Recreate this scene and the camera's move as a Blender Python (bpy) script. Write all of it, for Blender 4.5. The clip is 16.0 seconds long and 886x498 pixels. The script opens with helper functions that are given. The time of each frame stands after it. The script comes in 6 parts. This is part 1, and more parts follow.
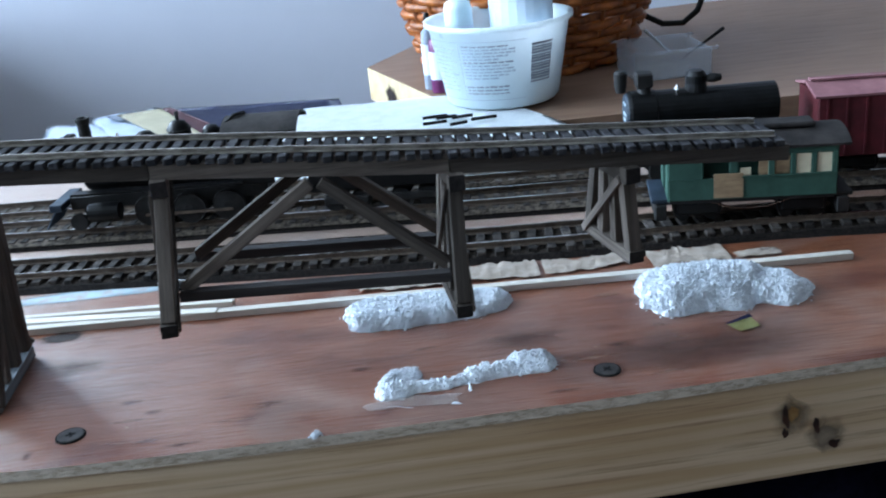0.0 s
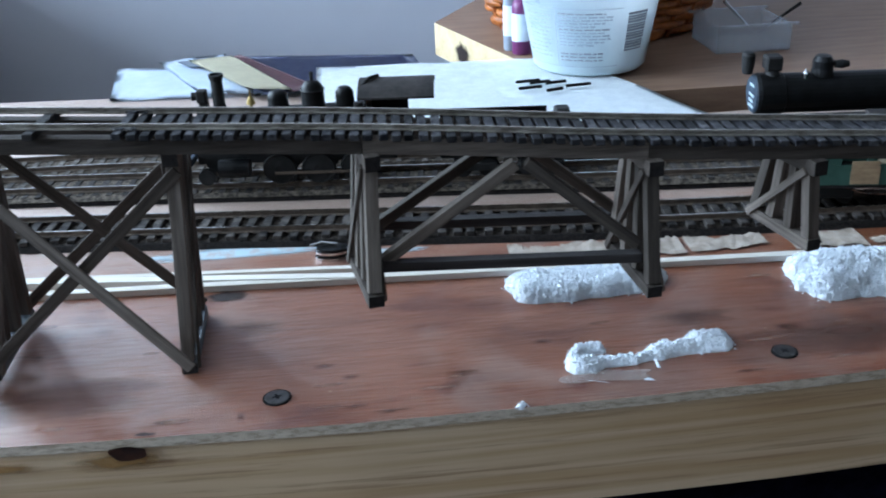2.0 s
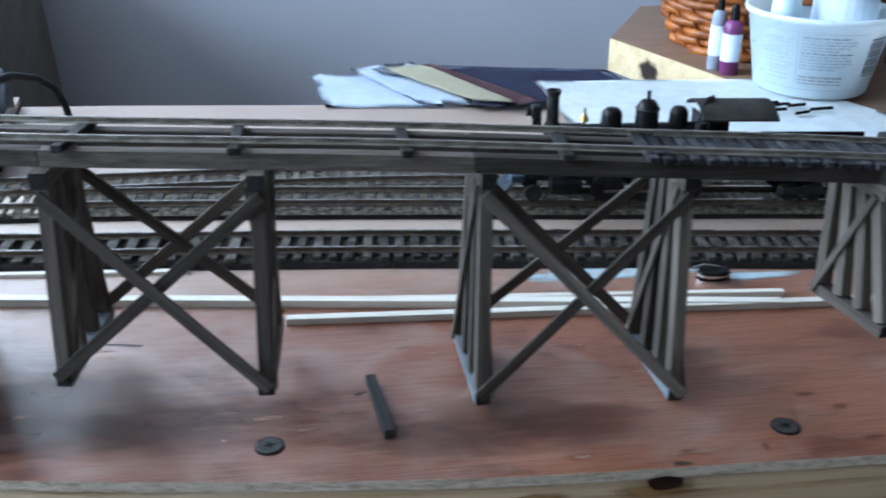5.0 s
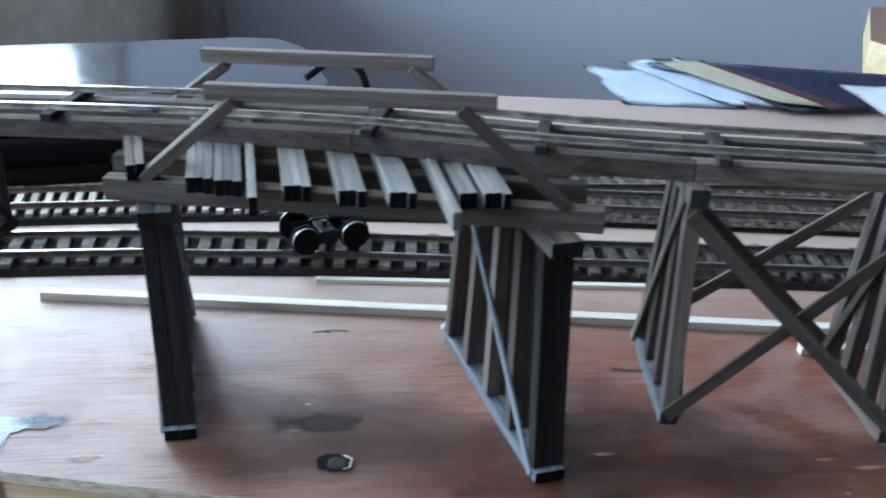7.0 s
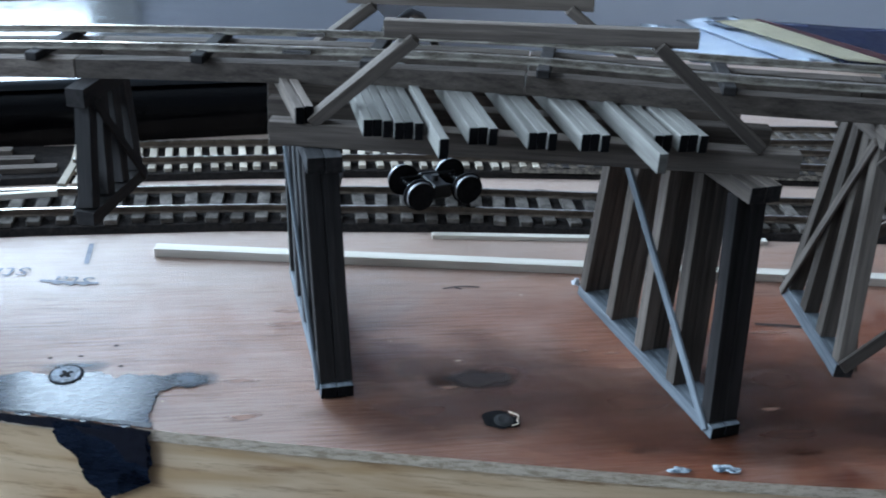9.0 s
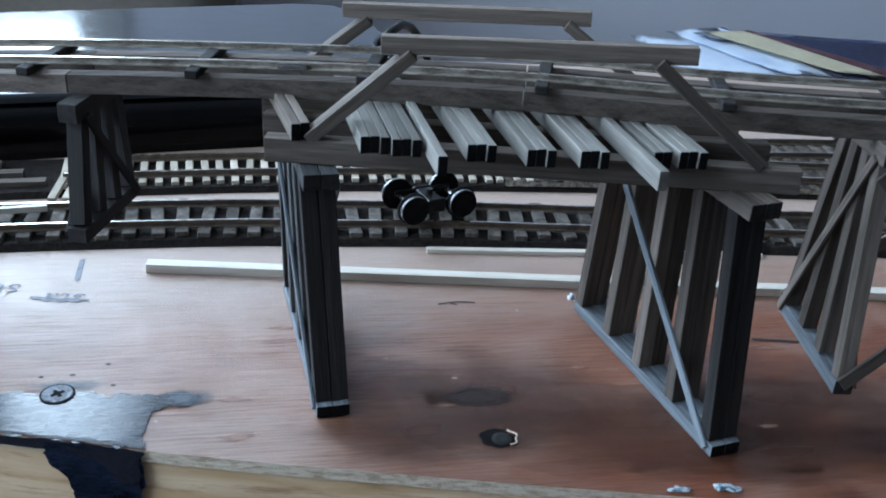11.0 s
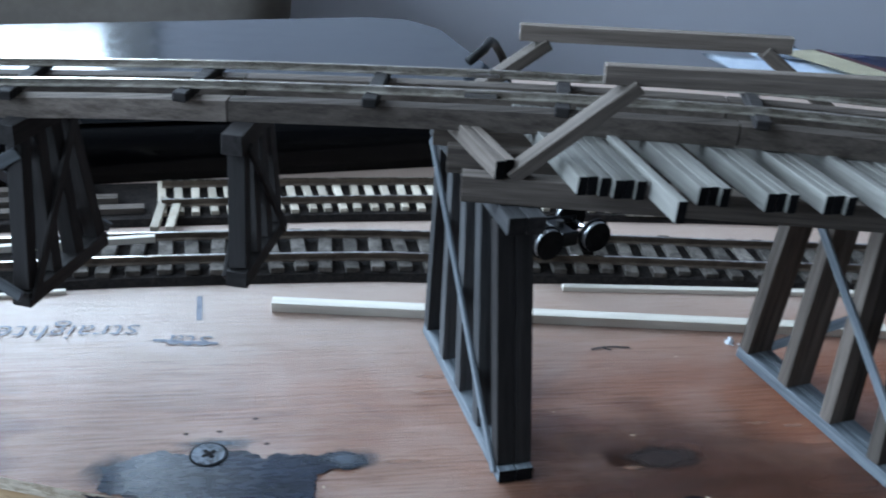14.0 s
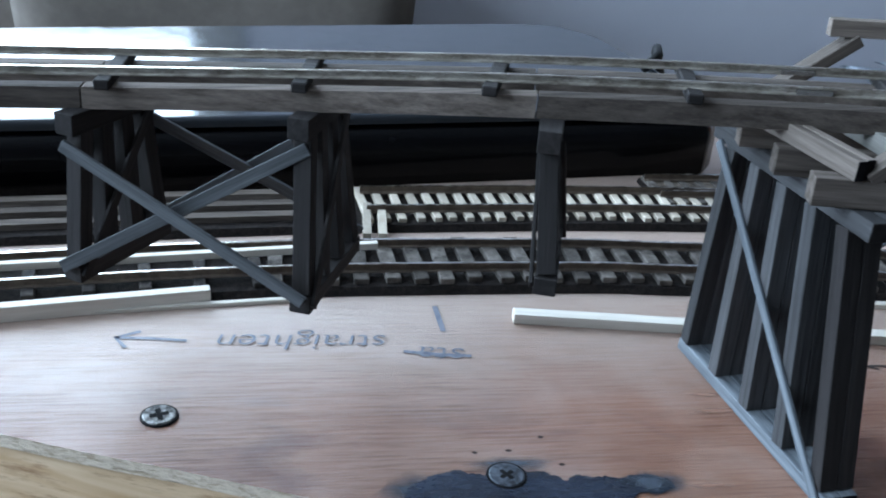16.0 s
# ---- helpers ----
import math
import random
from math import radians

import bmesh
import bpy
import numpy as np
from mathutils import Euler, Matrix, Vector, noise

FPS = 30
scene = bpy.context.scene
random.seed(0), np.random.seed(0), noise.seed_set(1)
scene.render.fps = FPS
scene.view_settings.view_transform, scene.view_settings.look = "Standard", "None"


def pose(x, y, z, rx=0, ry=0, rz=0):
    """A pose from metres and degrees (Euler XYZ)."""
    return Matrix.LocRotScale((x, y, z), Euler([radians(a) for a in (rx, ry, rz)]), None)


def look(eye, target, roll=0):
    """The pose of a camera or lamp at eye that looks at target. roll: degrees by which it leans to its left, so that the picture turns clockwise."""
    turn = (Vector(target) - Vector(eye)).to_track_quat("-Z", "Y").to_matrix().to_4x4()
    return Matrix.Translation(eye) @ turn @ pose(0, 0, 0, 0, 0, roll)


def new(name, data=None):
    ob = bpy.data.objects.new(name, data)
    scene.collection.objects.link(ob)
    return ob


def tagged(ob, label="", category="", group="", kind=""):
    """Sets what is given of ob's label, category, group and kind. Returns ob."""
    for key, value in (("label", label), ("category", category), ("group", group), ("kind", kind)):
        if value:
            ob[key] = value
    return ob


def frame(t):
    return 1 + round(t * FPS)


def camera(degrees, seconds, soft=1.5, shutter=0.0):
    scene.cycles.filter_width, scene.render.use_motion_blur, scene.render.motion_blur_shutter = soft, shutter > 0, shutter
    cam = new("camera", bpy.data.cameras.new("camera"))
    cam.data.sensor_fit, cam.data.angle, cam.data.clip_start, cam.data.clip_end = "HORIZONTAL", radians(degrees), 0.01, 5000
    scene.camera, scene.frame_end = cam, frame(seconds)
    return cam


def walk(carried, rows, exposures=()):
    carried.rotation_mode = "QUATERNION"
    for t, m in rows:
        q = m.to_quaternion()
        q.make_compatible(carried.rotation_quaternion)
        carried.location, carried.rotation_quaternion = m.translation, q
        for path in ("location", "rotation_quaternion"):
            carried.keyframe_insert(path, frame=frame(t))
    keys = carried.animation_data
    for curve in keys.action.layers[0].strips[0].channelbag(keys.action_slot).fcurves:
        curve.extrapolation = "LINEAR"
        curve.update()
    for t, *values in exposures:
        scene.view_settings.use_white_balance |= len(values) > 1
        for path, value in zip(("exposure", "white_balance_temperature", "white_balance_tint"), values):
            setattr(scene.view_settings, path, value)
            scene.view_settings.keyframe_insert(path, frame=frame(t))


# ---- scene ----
cam = camera(48.0, 16.0, soft=1.9, shutter=0.4)
PATH = [
    (0, (0.1044, -0.2667, 0.1532), (0.1935, 1.5881, -0.5898), -5.64),
    (0.5, (0.0910, -0.2698, 0.1642), (0.1818, 1.5542, -0.6511), -4.47),
    (1, (0.0782, -0.2708, 0.1681), (0.2159, 1.5412, -0.6672), -3.52),
    (1.5, (0.0536, -0.2690, 0.1697), (0.2024, 1.5369, -0.6768), -3.33),
    (2, (0.0310, -0.2658, 0.1732), (0.1869, 1.5351, -0.6827), -2.49),
    (2.5, (0.0103, -0.2640, 0.1801), (0.1653, 1.5317, -0.6866), -2.53),
    (3, (-0.0160, -0.2635, 0.1845), (0.1853, 1.5356, -0.6657), -1.61),
    (3.2, (-0.0283, -0.2636, 0.1860), (0.1806, 1.5350, -0.6633), -1.19),
    (5.3, (-0.1786, -0.2231, 0.1763), (0.1174, 1.5636, -0.6723), 0.90),
    (5.5, (-0.2029, -0.2129, 0.1735), (0.0912, 1.5775, -0.6678), 1.13),
    (6, (-0.2555, -0.1939, 0.1724), (0.0423, 1.5852, -0.6914), 2.00),
    (6.5, (-0.2889, -0.1826, 0.1758), (0.0209, 1.5926, -0.6917), 3.13),
    (7, (-0.3183, -0.1771, 0.1718), (-0.0244, 1.5943, -0.7090), 3.32),
    (7.5, (-0.3436, -0.1722, 0.1701), (-0.0737, 1.5916, -0.7333), 4.01),
    (8, (-0.3650, -0.1673, 0.1686), (-0.0960, 1.5940, -0.7400), 4.46),
    (8.5, (-0.3732, -0.1649, 0.1627), (-0.0804, 1.5817, -0.7666), 3.52),
    (9, (-0.3660, -0.1626, 0.1586), (-0.0294, 1.5768, -0.7694), 3.78),
    (9.2, (-0.3610, -0.1616, 0.1584), (-0.0295, 1.5758, -0.7751), 3.63),
    (11.3, (-0.3712, -0.1584, 0.1597), (-0.0031, 1.5840, -0.7505), 4.19),
    (11.5, (-0.3736, -0.1579, 0.1600), (-0.0029, 1.5824, -0.7531), 4.34),
    (12, (-0.3777, -0.1566, 0.1604), (0.0070, 1.5820, -0.7503), 4.38),
    (12.5, (-0.3780, -0.1546, 0.1613), (0.0015, 1.5831, -0.7532), 4.15),
    (13, (-0.3875, -0.1509, 0.1639), (0.0027, 1.5853, -0.7490), 4.43),
    (13.5, (-0.3990, -0.1382, 0.1575), (0.0015, 1.6027, -0.7417), 4.55),
    (14, (-0.4131, -0.1248, 0.1529), (-0.0135, 1.6191, -0.7413), 5.07),
    (14.5, (-0.4395, -0.1166, 0.1511), (-0.0604, 1.6335, -0.7397), 5.28),
    (15, (-0.4617, -0.1104, 0.1363), (-0.0724, 1.6329, -0.7635), 4.76),
    (15.5, (-0.4673, -0.1044, 0.1402), (-0.0872, 1.6511, -0.7396), 4.98),
    (16, (-0.4743, -0.1009, 0.1384), (-0.1134, 1.6657, -0.7270), 5.19),
]
walk(cam, [(t, look(eye, target, roll)) for t, eye, target, roll in PATH], exposures=[(0.0, 0.50), (1.0, 0.45), (3.0, 0.36), (5.5, 0.20), (7.5, 0.02), (9.0, -0.20), (12.0, -0.18), (14.0, -0.24), (16.0, -0.26)])

# ---- world, windows and exposure ----
world = bpy.data.worlds.new("world")
scene.world = world
world.use_nodes = True
_wn = world.node_tree
_bg = _wn.nodes["Background"]
_sky = _wn.nodes.new("ShaderNodeTexSky")
_sky.sky_type = "NISHITA"
_sky.sun_disc = False
_sky.sun_elevation = radians(38)
_sky.sun_rotation = radians(200)
_wn.links.new(_sky.outputs[0], _bg.inputs[0])
_bg.inputs[1].default_value = 0.10


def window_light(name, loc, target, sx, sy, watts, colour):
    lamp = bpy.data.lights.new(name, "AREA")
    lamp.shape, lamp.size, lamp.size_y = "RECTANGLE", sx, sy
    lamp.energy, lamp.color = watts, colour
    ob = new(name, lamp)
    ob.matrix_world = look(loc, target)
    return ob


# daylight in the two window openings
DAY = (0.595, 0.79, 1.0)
window_light("window_light_back", (-1.120, 0.93, 0.69), (-1.120, 0.0, 0.60), 1.24, 1.12, 86.0, DAY)
# left window is out of view, added to light wall, posts and fronts
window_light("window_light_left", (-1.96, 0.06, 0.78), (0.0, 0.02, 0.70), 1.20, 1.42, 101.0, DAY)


# ---- materials ----
def lin(r, g, b):
    return (r, g, b, 1.0)


def make(name, base, dark, scale, stretch=(1, 1, 1), rough=0.6, metal=0.0, bump=0.2, fine=6.0, per_object=0.0, spots=0.0, detail=6, contrast=(0.35, 0.7), coat=0.0, spec=0.5):
    """A surface with two scales of variation: broad noise between two colours, fine grain on top, relief from both."""
    m = bpy.data.materials.new(name)
    m.use_nodes = True
    nt = m.node_tree
    b = nt.nodes["Principled BSDF"]
    b.inputs["Roughness"].default_value = rough
    b.inputs["Metallic"].default_value = metal
    b.inputs["Coat Weight"].default_value = coat
    b.inputs["Specular IOR Level"].default_value = spec
    tc = nt.nodes.new("ShaderNodeTexCoord")
    mp = nt.nodes.new("ShaderNodeMapping")
    mp.inputs["Scale"].default_value = stretch
    nt.links.new(tc.outputs["Object"], mp.inputs[0])
    vec = mp.outputs[0]
    if per_object:
        info = nt.nodes.new("ShaderNodeObjectInfo")
        add = nt.nodes.new("ShaderNodeVectorMath")
        add.operation = "ADD"
        nt.links.new(vec, add.inputs[0])
        far = nt.nodes.new("ShaderNodeMath")
        far.operation, far.inputs[1].default_value = "MULTIPLY", 37.0
        nt.links.new(info.outputs["Random"], far.inputs[0])
        nt.links.new(far.outputs[0], add.inputs[1])
        vec = add.outputs[0]
    n1 = nt.nodes.new("ShaderNodeTexNoise")
    n1.inputs["Scale"].default_value = scale
    n1.inputs["Detail"].default_value = detail
    n1.inputs["Roughness"].default_value = 0.62
    n2 = nt.nodes.new("ShaderNodeTexNoise")
    n2.inputs["Scale"].default_value = scale * fine
    n2.inputs["Detail"].default_value = 4
    nt.links.new(vec, n1.inputs["Vector"])
    nt.links.new(vec, n2.inputs["Vector"])
    ramp = nt.nodes.new("ShaderNodeValToRGB")
    ramp.color_ramp.elements[0].position, ramp.color_ramp.elements[1].position = contrast
    ramp.color_ramp.elements[0].color, ramp.color_ramp.elements[1].color = dark, base
    mix = nt.nodes.new("ShaderNodeMath")
    mix.operation = "MULTIPLY_ADD"
    mix.inputs[1].default_value = 0.35
    nt.links.new(n2.outputs[0], mix.inputs[0])
    sub = nt.nodes.new("ShaderNodeMath")
    sub.operation = "SUBTRACT"
    sub.inputs[1].default_value = 0.175
    nt.links.new(n1.outputs[0], sub.inputs[0])
    nt.links.new(sub.outputs[0], mix.inputs[2])
    nt.links.new(mix.outputs[0], ramp.inputs[0])
    col = ramp.outputs[0]
    if per_object:
        hs = nt.nodes.new("ShaderNodeHueSaturation")
        mr = nt.nodes.new("ShaderNodeMapRange")
        mr.inputs[3].default_value, mr.inputs[4].default_value = 1 - per_object, 1 + per_object
        nt.links.new(info.outputs["Random"], mr.inputs[0])
        nt.links.new(mr.outputs[0], hs.inputs["Value"])
        nt.links.new(col, hs.inputs["Color"])
        col = hs.outputs[0]
    nt.links.new(col, b.inputs["Base Color"])
    rr = nt.nodes.new("ShaderNodeMapRange")
    rr.inputs[3].default_value, rr.inputs[4].default_value = max(0.03, rough - 0.12), min(1, rough + 0.12)
    nt.links.new(n2.outputs[0], rr.inputs[0])
    nt.links.new(rr.outputs[0], b.inputs["Roughness"])
    if bump:
        bp = nt.nodes.new("ShaderNodeBump")
        bp.inputs["Strength"].default_value = bump
        bp.inputs["Distance"].default_value = 0.0006
        nt.links.new(mix.outputs[0], bp.inputs["Height"])
        nt.links.new(bp.outputs[0], b.inputs["Normal"])
    return m


def wood_board(name, light, mid, dark, ring_scale, grain, rough, coat, along=(3, 60, 60), patches=None, bump=0.25, pores=(0.50, 0.72), blotch=None, dust_sheen=None):
    """Sawn wood: long fibres, darker growth bands and broad patches of tone."""
    m = bpy.data.materials.new(name)
    m.use_nodes = True
    nt = m.node_tree
    b = nt.nodes["Principled BSDF"]
    tc = nt.nodes.new("ShaderNodeTexCoord")
    mp = nt.nodes.new("ShaderNodeMapping")
    mp.inputs["Scale"].default_value = along
    nt.links.new(tc.outputs["Object"], mp.inputs[0])
    fibre = nt.nodes.new("ShaderNodeTexNoise")
    fibre.inputs["Scale"].default_value = grain
    fibre.inputs["Detail"].default_value = 8
    fibre.inputs["Roughness"].default_value = 0.7
    nt.links.new(mp.outputs[0], fibre.inputs["Vector"])
    wave = nt.nodes.new("ShaderNodeTexNoise")
    wave.inputs["Scale"].default_value = ring_scale
    wave.inputs["Detail"].default_value = 3
    wave.inputs["Distortion"].default_value = 1.2
    nt.links.new(mp.outputs[0], wave.inputs["Vector"])
    broad = nt.nodes.new("ShaderNodeTexNoise")
    broad.inputs["Scale"].default_value = 9
    broad.inputs["Detail"].default_value = 5
    nt.links.new(tc.outputs["Object"], broad.inputs["Vector"])
    r1 = nt.nodes.new("ShaderNodeValToRGB")
    r1.color_ramp.elements[0].position, r1.color_ramp.elements[1].position = 0.36, 0.66
    r1.color_ramp.elements[0].color, r1.color_ramp.elements[1].color = mid, light
    nt.links.new(wave.outputs[0], r1.inputs[0])
    r2 = nt.nodes.new("ShaderNodeMapRange")
    r2.inputs[1].default_value, r2.inputs[2].default_value = pores
    nt.links.new(fibre.outputs[0], r2.inputs[0])
    mx = nt.nodes.new("ShaderNodeMixRGB")
    mx.inputs[2].default_value = dark
    if blotch:
        part_way = nt.nodes.new("ShaderNodeMapRange")
        part_way.inputs[1].default_value, part_way.inputs[2].default_value = 0.42, 0.60
        part_way.inputs[3].default_value, part_way.inputs[4].default_value = 1.0, 0.15
        nt.links.new(broad.outputs[0], part_way.inputs[0])
        both = nt.nodes.new("ShaderNodeMath")
        both.operation = "MULTIPLY"
        nt.links.new(r2.outputs[0], both.inputs[0])
        nt.links.new(part_way.outputs[0], both.inputs[1])
        # the grain lies open towards one end of the sheet and is rubbed smooth over the rest
        sx = nt.nodes.new("ShaderNodeSeparateXYZ")
        nt.links.new(tc.outputs["Object"], sx.inputs[0])
        worn = nt.nodes.new("ShaderNodeMapRange")
        worn.inputs[1].default_value, worn.inputs[2].default_value = -0.42, -0.24
        worn.inputs[3].default_value, worn.inputs[4].default_value = 1.0, 0.35
        nt.links.new(sx.outputs[0], worn.inputs[0])
        all_of = nt.nodes.new("ShaderNodeMath")
        all_of.operation = "MULTIPLY"
        nt.links.new(both.outputs[0], all_of.inputs[0])
        nt.links.new(worn.outputs[0], all_of.inputs[1])
        nt.links.new(all_of.outputs[0], mx.inputs[0])
    else:
        nt.links.new(r2.outputs[0], mx.inputs[0])
    nt.links.new(r1.outputs[0], mx.inputs[1])
    col = mx.outputs[0]
    if patches:
        r3 = nt.nodes.new("ShaderNodeMapRange")
        r3.inputs[1].default_value, r3.inputs[2].default_value = 0.40, 0.68
        nt.links.new(broad.outputs[0], r3.inputs[0])
        m2 = nt.nodes.new("ShaderNodeMixRGB")
        m2.blend_type = "MULTIPLY"
        m2.inputs[2].default_value = patches
        nt.links.new(r3.outputs[0], m2.inputs[0])
        nt.links.new(col, m2.inputs[1])
        col = m2.outputs[0]
    if blotch:
        mp2 = nt.nodes.new("ShaderNodeMapping")
        mp2.inputs["Scale"].default_value = (26, 60, 60)
        nt.links.new(tc.outputs["Object"], mp2.inputs[0])
        n4 = nt.nodes.new("ShaderNodeTexNoise")
        n4.inputs["Scale"].default_value, n4.inputs["Detail"].default_value, n4.inputs["Distortion"].default_value = 1.0, 6, 0.8
        nt.links.new(mp2.outputs[0], n4.inputs["Vector"])
        r4 = nt.nodes.new("ShaderNodeMapRange")
        r4.inputs[1].default_value, r4.inputs[2].default_value = 0.50, 0.70
        nt.links.new(n4.outputs[0], r4.inputs[0])
        m4 = nt.nodes.new("ShaderNodeMixRGB")
        m4.blend_type = "MULTIPLY"
        m4.inputs[2].default_value = blotch
        nt.links.new(r4.outputs[0], m4.inputs[0])
        nt.links.new(col, m4.inputs[1])
        col = m4.outputs[0]
        # brown tint painted for lost window glare, thinning towards the open-grained end
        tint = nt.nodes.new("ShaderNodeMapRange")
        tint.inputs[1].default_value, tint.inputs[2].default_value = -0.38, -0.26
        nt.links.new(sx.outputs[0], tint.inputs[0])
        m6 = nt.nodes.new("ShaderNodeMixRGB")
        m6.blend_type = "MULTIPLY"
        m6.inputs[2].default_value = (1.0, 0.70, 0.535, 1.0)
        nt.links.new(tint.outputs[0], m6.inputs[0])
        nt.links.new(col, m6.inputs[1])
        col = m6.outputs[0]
        # pale soft patches painted in for the wall's hazy reflection
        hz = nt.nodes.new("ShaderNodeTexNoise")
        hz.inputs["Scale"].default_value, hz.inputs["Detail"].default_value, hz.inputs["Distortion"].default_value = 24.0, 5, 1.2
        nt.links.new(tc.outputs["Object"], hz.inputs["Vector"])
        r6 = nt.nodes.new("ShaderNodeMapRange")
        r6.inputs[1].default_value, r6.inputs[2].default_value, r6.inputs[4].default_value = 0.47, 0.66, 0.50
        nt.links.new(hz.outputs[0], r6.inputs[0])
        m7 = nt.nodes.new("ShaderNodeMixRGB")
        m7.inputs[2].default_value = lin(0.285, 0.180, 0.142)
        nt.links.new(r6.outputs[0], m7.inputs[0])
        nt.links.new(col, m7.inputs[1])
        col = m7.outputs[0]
        # a dusty strip where the tracks are laid, grazing sheen painted in too
        sy = nt.nodes.new("ShaderNodeSeparateXYZ")
        nt.links.new(tc.outputs["Object"], sy.inputs[0])
        wob = nt.nodes.new("ShaderNodeMath")
        wob.operation, wob.inputs[1].default_value = "MULTIPLY_ADD", 0.05
        nt.links.new(n4.outputs[0], wob.inputs[0])
        nt.links.new(sy.outputs[1], wob.inputs[2])
        r5 = nt.nodes.new("ShaderNodeMapRange")
        r5.inputs[1].default_value, r5.inputs[2].default_value, r5.inputs[4].default_value = 0.115, 0.170, 0.80
        nt.links.new(wob.outputs[0], r5.inputs[0])
        m5 = nt.nodes.new("ShaderNodeMixRGB")
        m5.inputs[2].default_value = dust_sheen
        nt.links.new(r5.outputs[0], m5.inputs[0])
        nt.links.new(col, m5.inputs[1])
        col = m5.outputs[0]
        # the open pores and worn patches take less polish
        sp = nt.nodes.new("ShaderNodeMapRange")
        sp.inputs[1].default_value, sp.inputs[2].default_value = 0.42, 0.66
        sp.inputs[3].default_value, sp.inputs[4].default_value = 1.0, 0.25
        nt.links.new(fibre.outputs[0], sp.inputs[0])
        nt.links.new(sp.outputs[0], b.inputs["Specular IOR Level"])
    nt.links.new(col, b.inputs["Base Color"])
    rg = nt.nodes.new("ShaderNodeMapRange")
    rg.inputs[3].default_value, rg.inputs[4].default_value = rough - 0.12, rough + 0.15
    nt.links.new(broad.outputs[0], rg.inputs[0])
    nt.links.new(rg.outputs[0], b.inputs["Roughness"])
    b.inputs["Coat Weight"].default_value = coat
    bp = nt.nodes.new("ShaderNodeBump")
    bp.inputs["Strength"].default_value = bump
    bp.inputs["Distance"].default_value = 0.0004
    nt.links.new(fibre.outputs[0], bp.inputs["Height"])
    nt.links.new(bp.outputs[0], b.inputs["Normal"])
    return m


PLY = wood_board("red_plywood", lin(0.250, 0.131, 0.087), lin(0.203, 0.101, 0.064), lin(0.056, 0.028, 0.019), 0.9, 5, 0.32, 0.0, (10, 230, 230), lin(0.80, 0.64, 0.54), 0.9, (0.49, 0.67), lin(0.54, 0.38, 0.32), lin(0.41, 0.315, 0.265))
PLY_EDGE = make("plywood_edge", lin(0.66, 0.545, 0.43), lin(0.40, 0.30, 0.21), 420, (0.6, 1, 2), 0.85, bump=1.0, contrast=(0.36, 0.56))
PINE = wood_board("pine", lin(0.76, 0.575, 0.40), lin(0.56, 0.365, 0.205), lin(0.36, 0.21, 0.115), 0.8, 3, 0.5, 0.0, (3, 60, 130), lin(0.88, 0.83, 0.76), 0.25, (0.52, 0.68))
TIMBER = make("weathered_timber", lin(0.180, 0.148, 0.128), lin(0.024, 0.018, 0.015), 60, (0.35, 9, 9), 0.85, per_object=0.5, bump=0.5, contrast=(0.18, 0.86), spec=0.15)
TIMBER_DARK = make("dark_stained_shaded_timber", lin(0.044, 0.039, 0.039), lin(0.008, 0.007, 0.007), 60, (0.35, 9, 9), 0.75, per_object=0.3, bump=0.5, contrast=(0.2, 0.85), spec=0.15)
TIMBER_MID = make("slate_stained_timber", lin(0.112, 0.112, 0.117), lin(0.018, 0.017, 0.018), 60, (0.35, 9, 9), 0.75, per_object=0.35, bump=0.5, contrast=(0.2, 0.85), spec=0.15)
TIMBER_PALE = make("pale_grey_timber", lin(0.225, 0.215, 0.197), lin(0.075, 0.069, 0.062), 60, (0.35, 6, 6), 0.75, per_object=0.3, bump=0.4, contrast=(0.15, 0.80), spec=0.2)
SILL_BLUE = make("blue_grey_washed_timber", lin(0.205, 0.228, 0.252), lin(0.075, 0.085, 0.098), 60, (0.35, 11, 11), 0.65, per_object=0.2, bump=0.4, spec=0.2)
SLATE_WASH = make("slate_washed_timber", lin(0.120, 0.127, 0.136), lin(0.045, 0.048, 0.052), 60, (0.35, 11, 11), 0.65, per_object=0.2, bump=0.4, spec=0.2)
END_GRAIN = make("black_end", lin(0.012, 0.011, 0.012), lin(0.004, 0.004, 0.005), 400, rough=0.9, spec=0.1)
BASSWOOD = make("basswood", lin(0.66, 0.61, 0.55), lin(0.50, 0.45, 0.385), 50, (0.2, 4, 4), 0.6, bump=0.15)
SLEEPER = make("weathered_sleeper", lin(0.155, 0.136, 0.122), lin(0.030, 0.025, 0.022), 260, (1.0, 1, 1), 0.9, per_object=0.45, bump=0.7, spec=0.15, contrast=(0.30, 0.76))
SLEEPER_RAW = make("raw_sleeper", lin(0.48, 0.42, 0.345), lin(0.30, 0.25, 0.195), 90, (1, 1, 1), 0.8, per_object=0.25)
SLEEPER_DARK = make("dark_sleeper", lin(0.085, 0.072, 0.064), lin(0.010, 0.009, 0.010), 240, (1, 1, 1), 0.9, per_object=0.45, bump=0.6, spec=0.15)
RAIL_WEB = make("rail_weathered", lin(0.16, 0.12, 0.09), lin(0.07, 0.05, 0.04), 200, rough=0.55, metal=0.4)
RAIL_HEAD = make("rail_head_polished", lin(0.66, 0.64, 0.61), lin(0.24, 0.20, 0.17), 60, (1, 6, 6), 0.26, metal=1.0, bump=0.05)
ROADBED = make("black_foam_roadbed", lin(0.026, 0.020, 0.018), lin(0.006, 0.005, 0.005), 700, rough=0.95, bump=1.0, fine=4, spec=0.1)
BALLAST = make("dusty_ballast", lin(0.135, 0.108, 0.087), lin(0.026, 0.021, 0.017), 420, rough=0.95, bump=1.0, fine=3, contrast=(0.38, 0.66), spec=0.1)
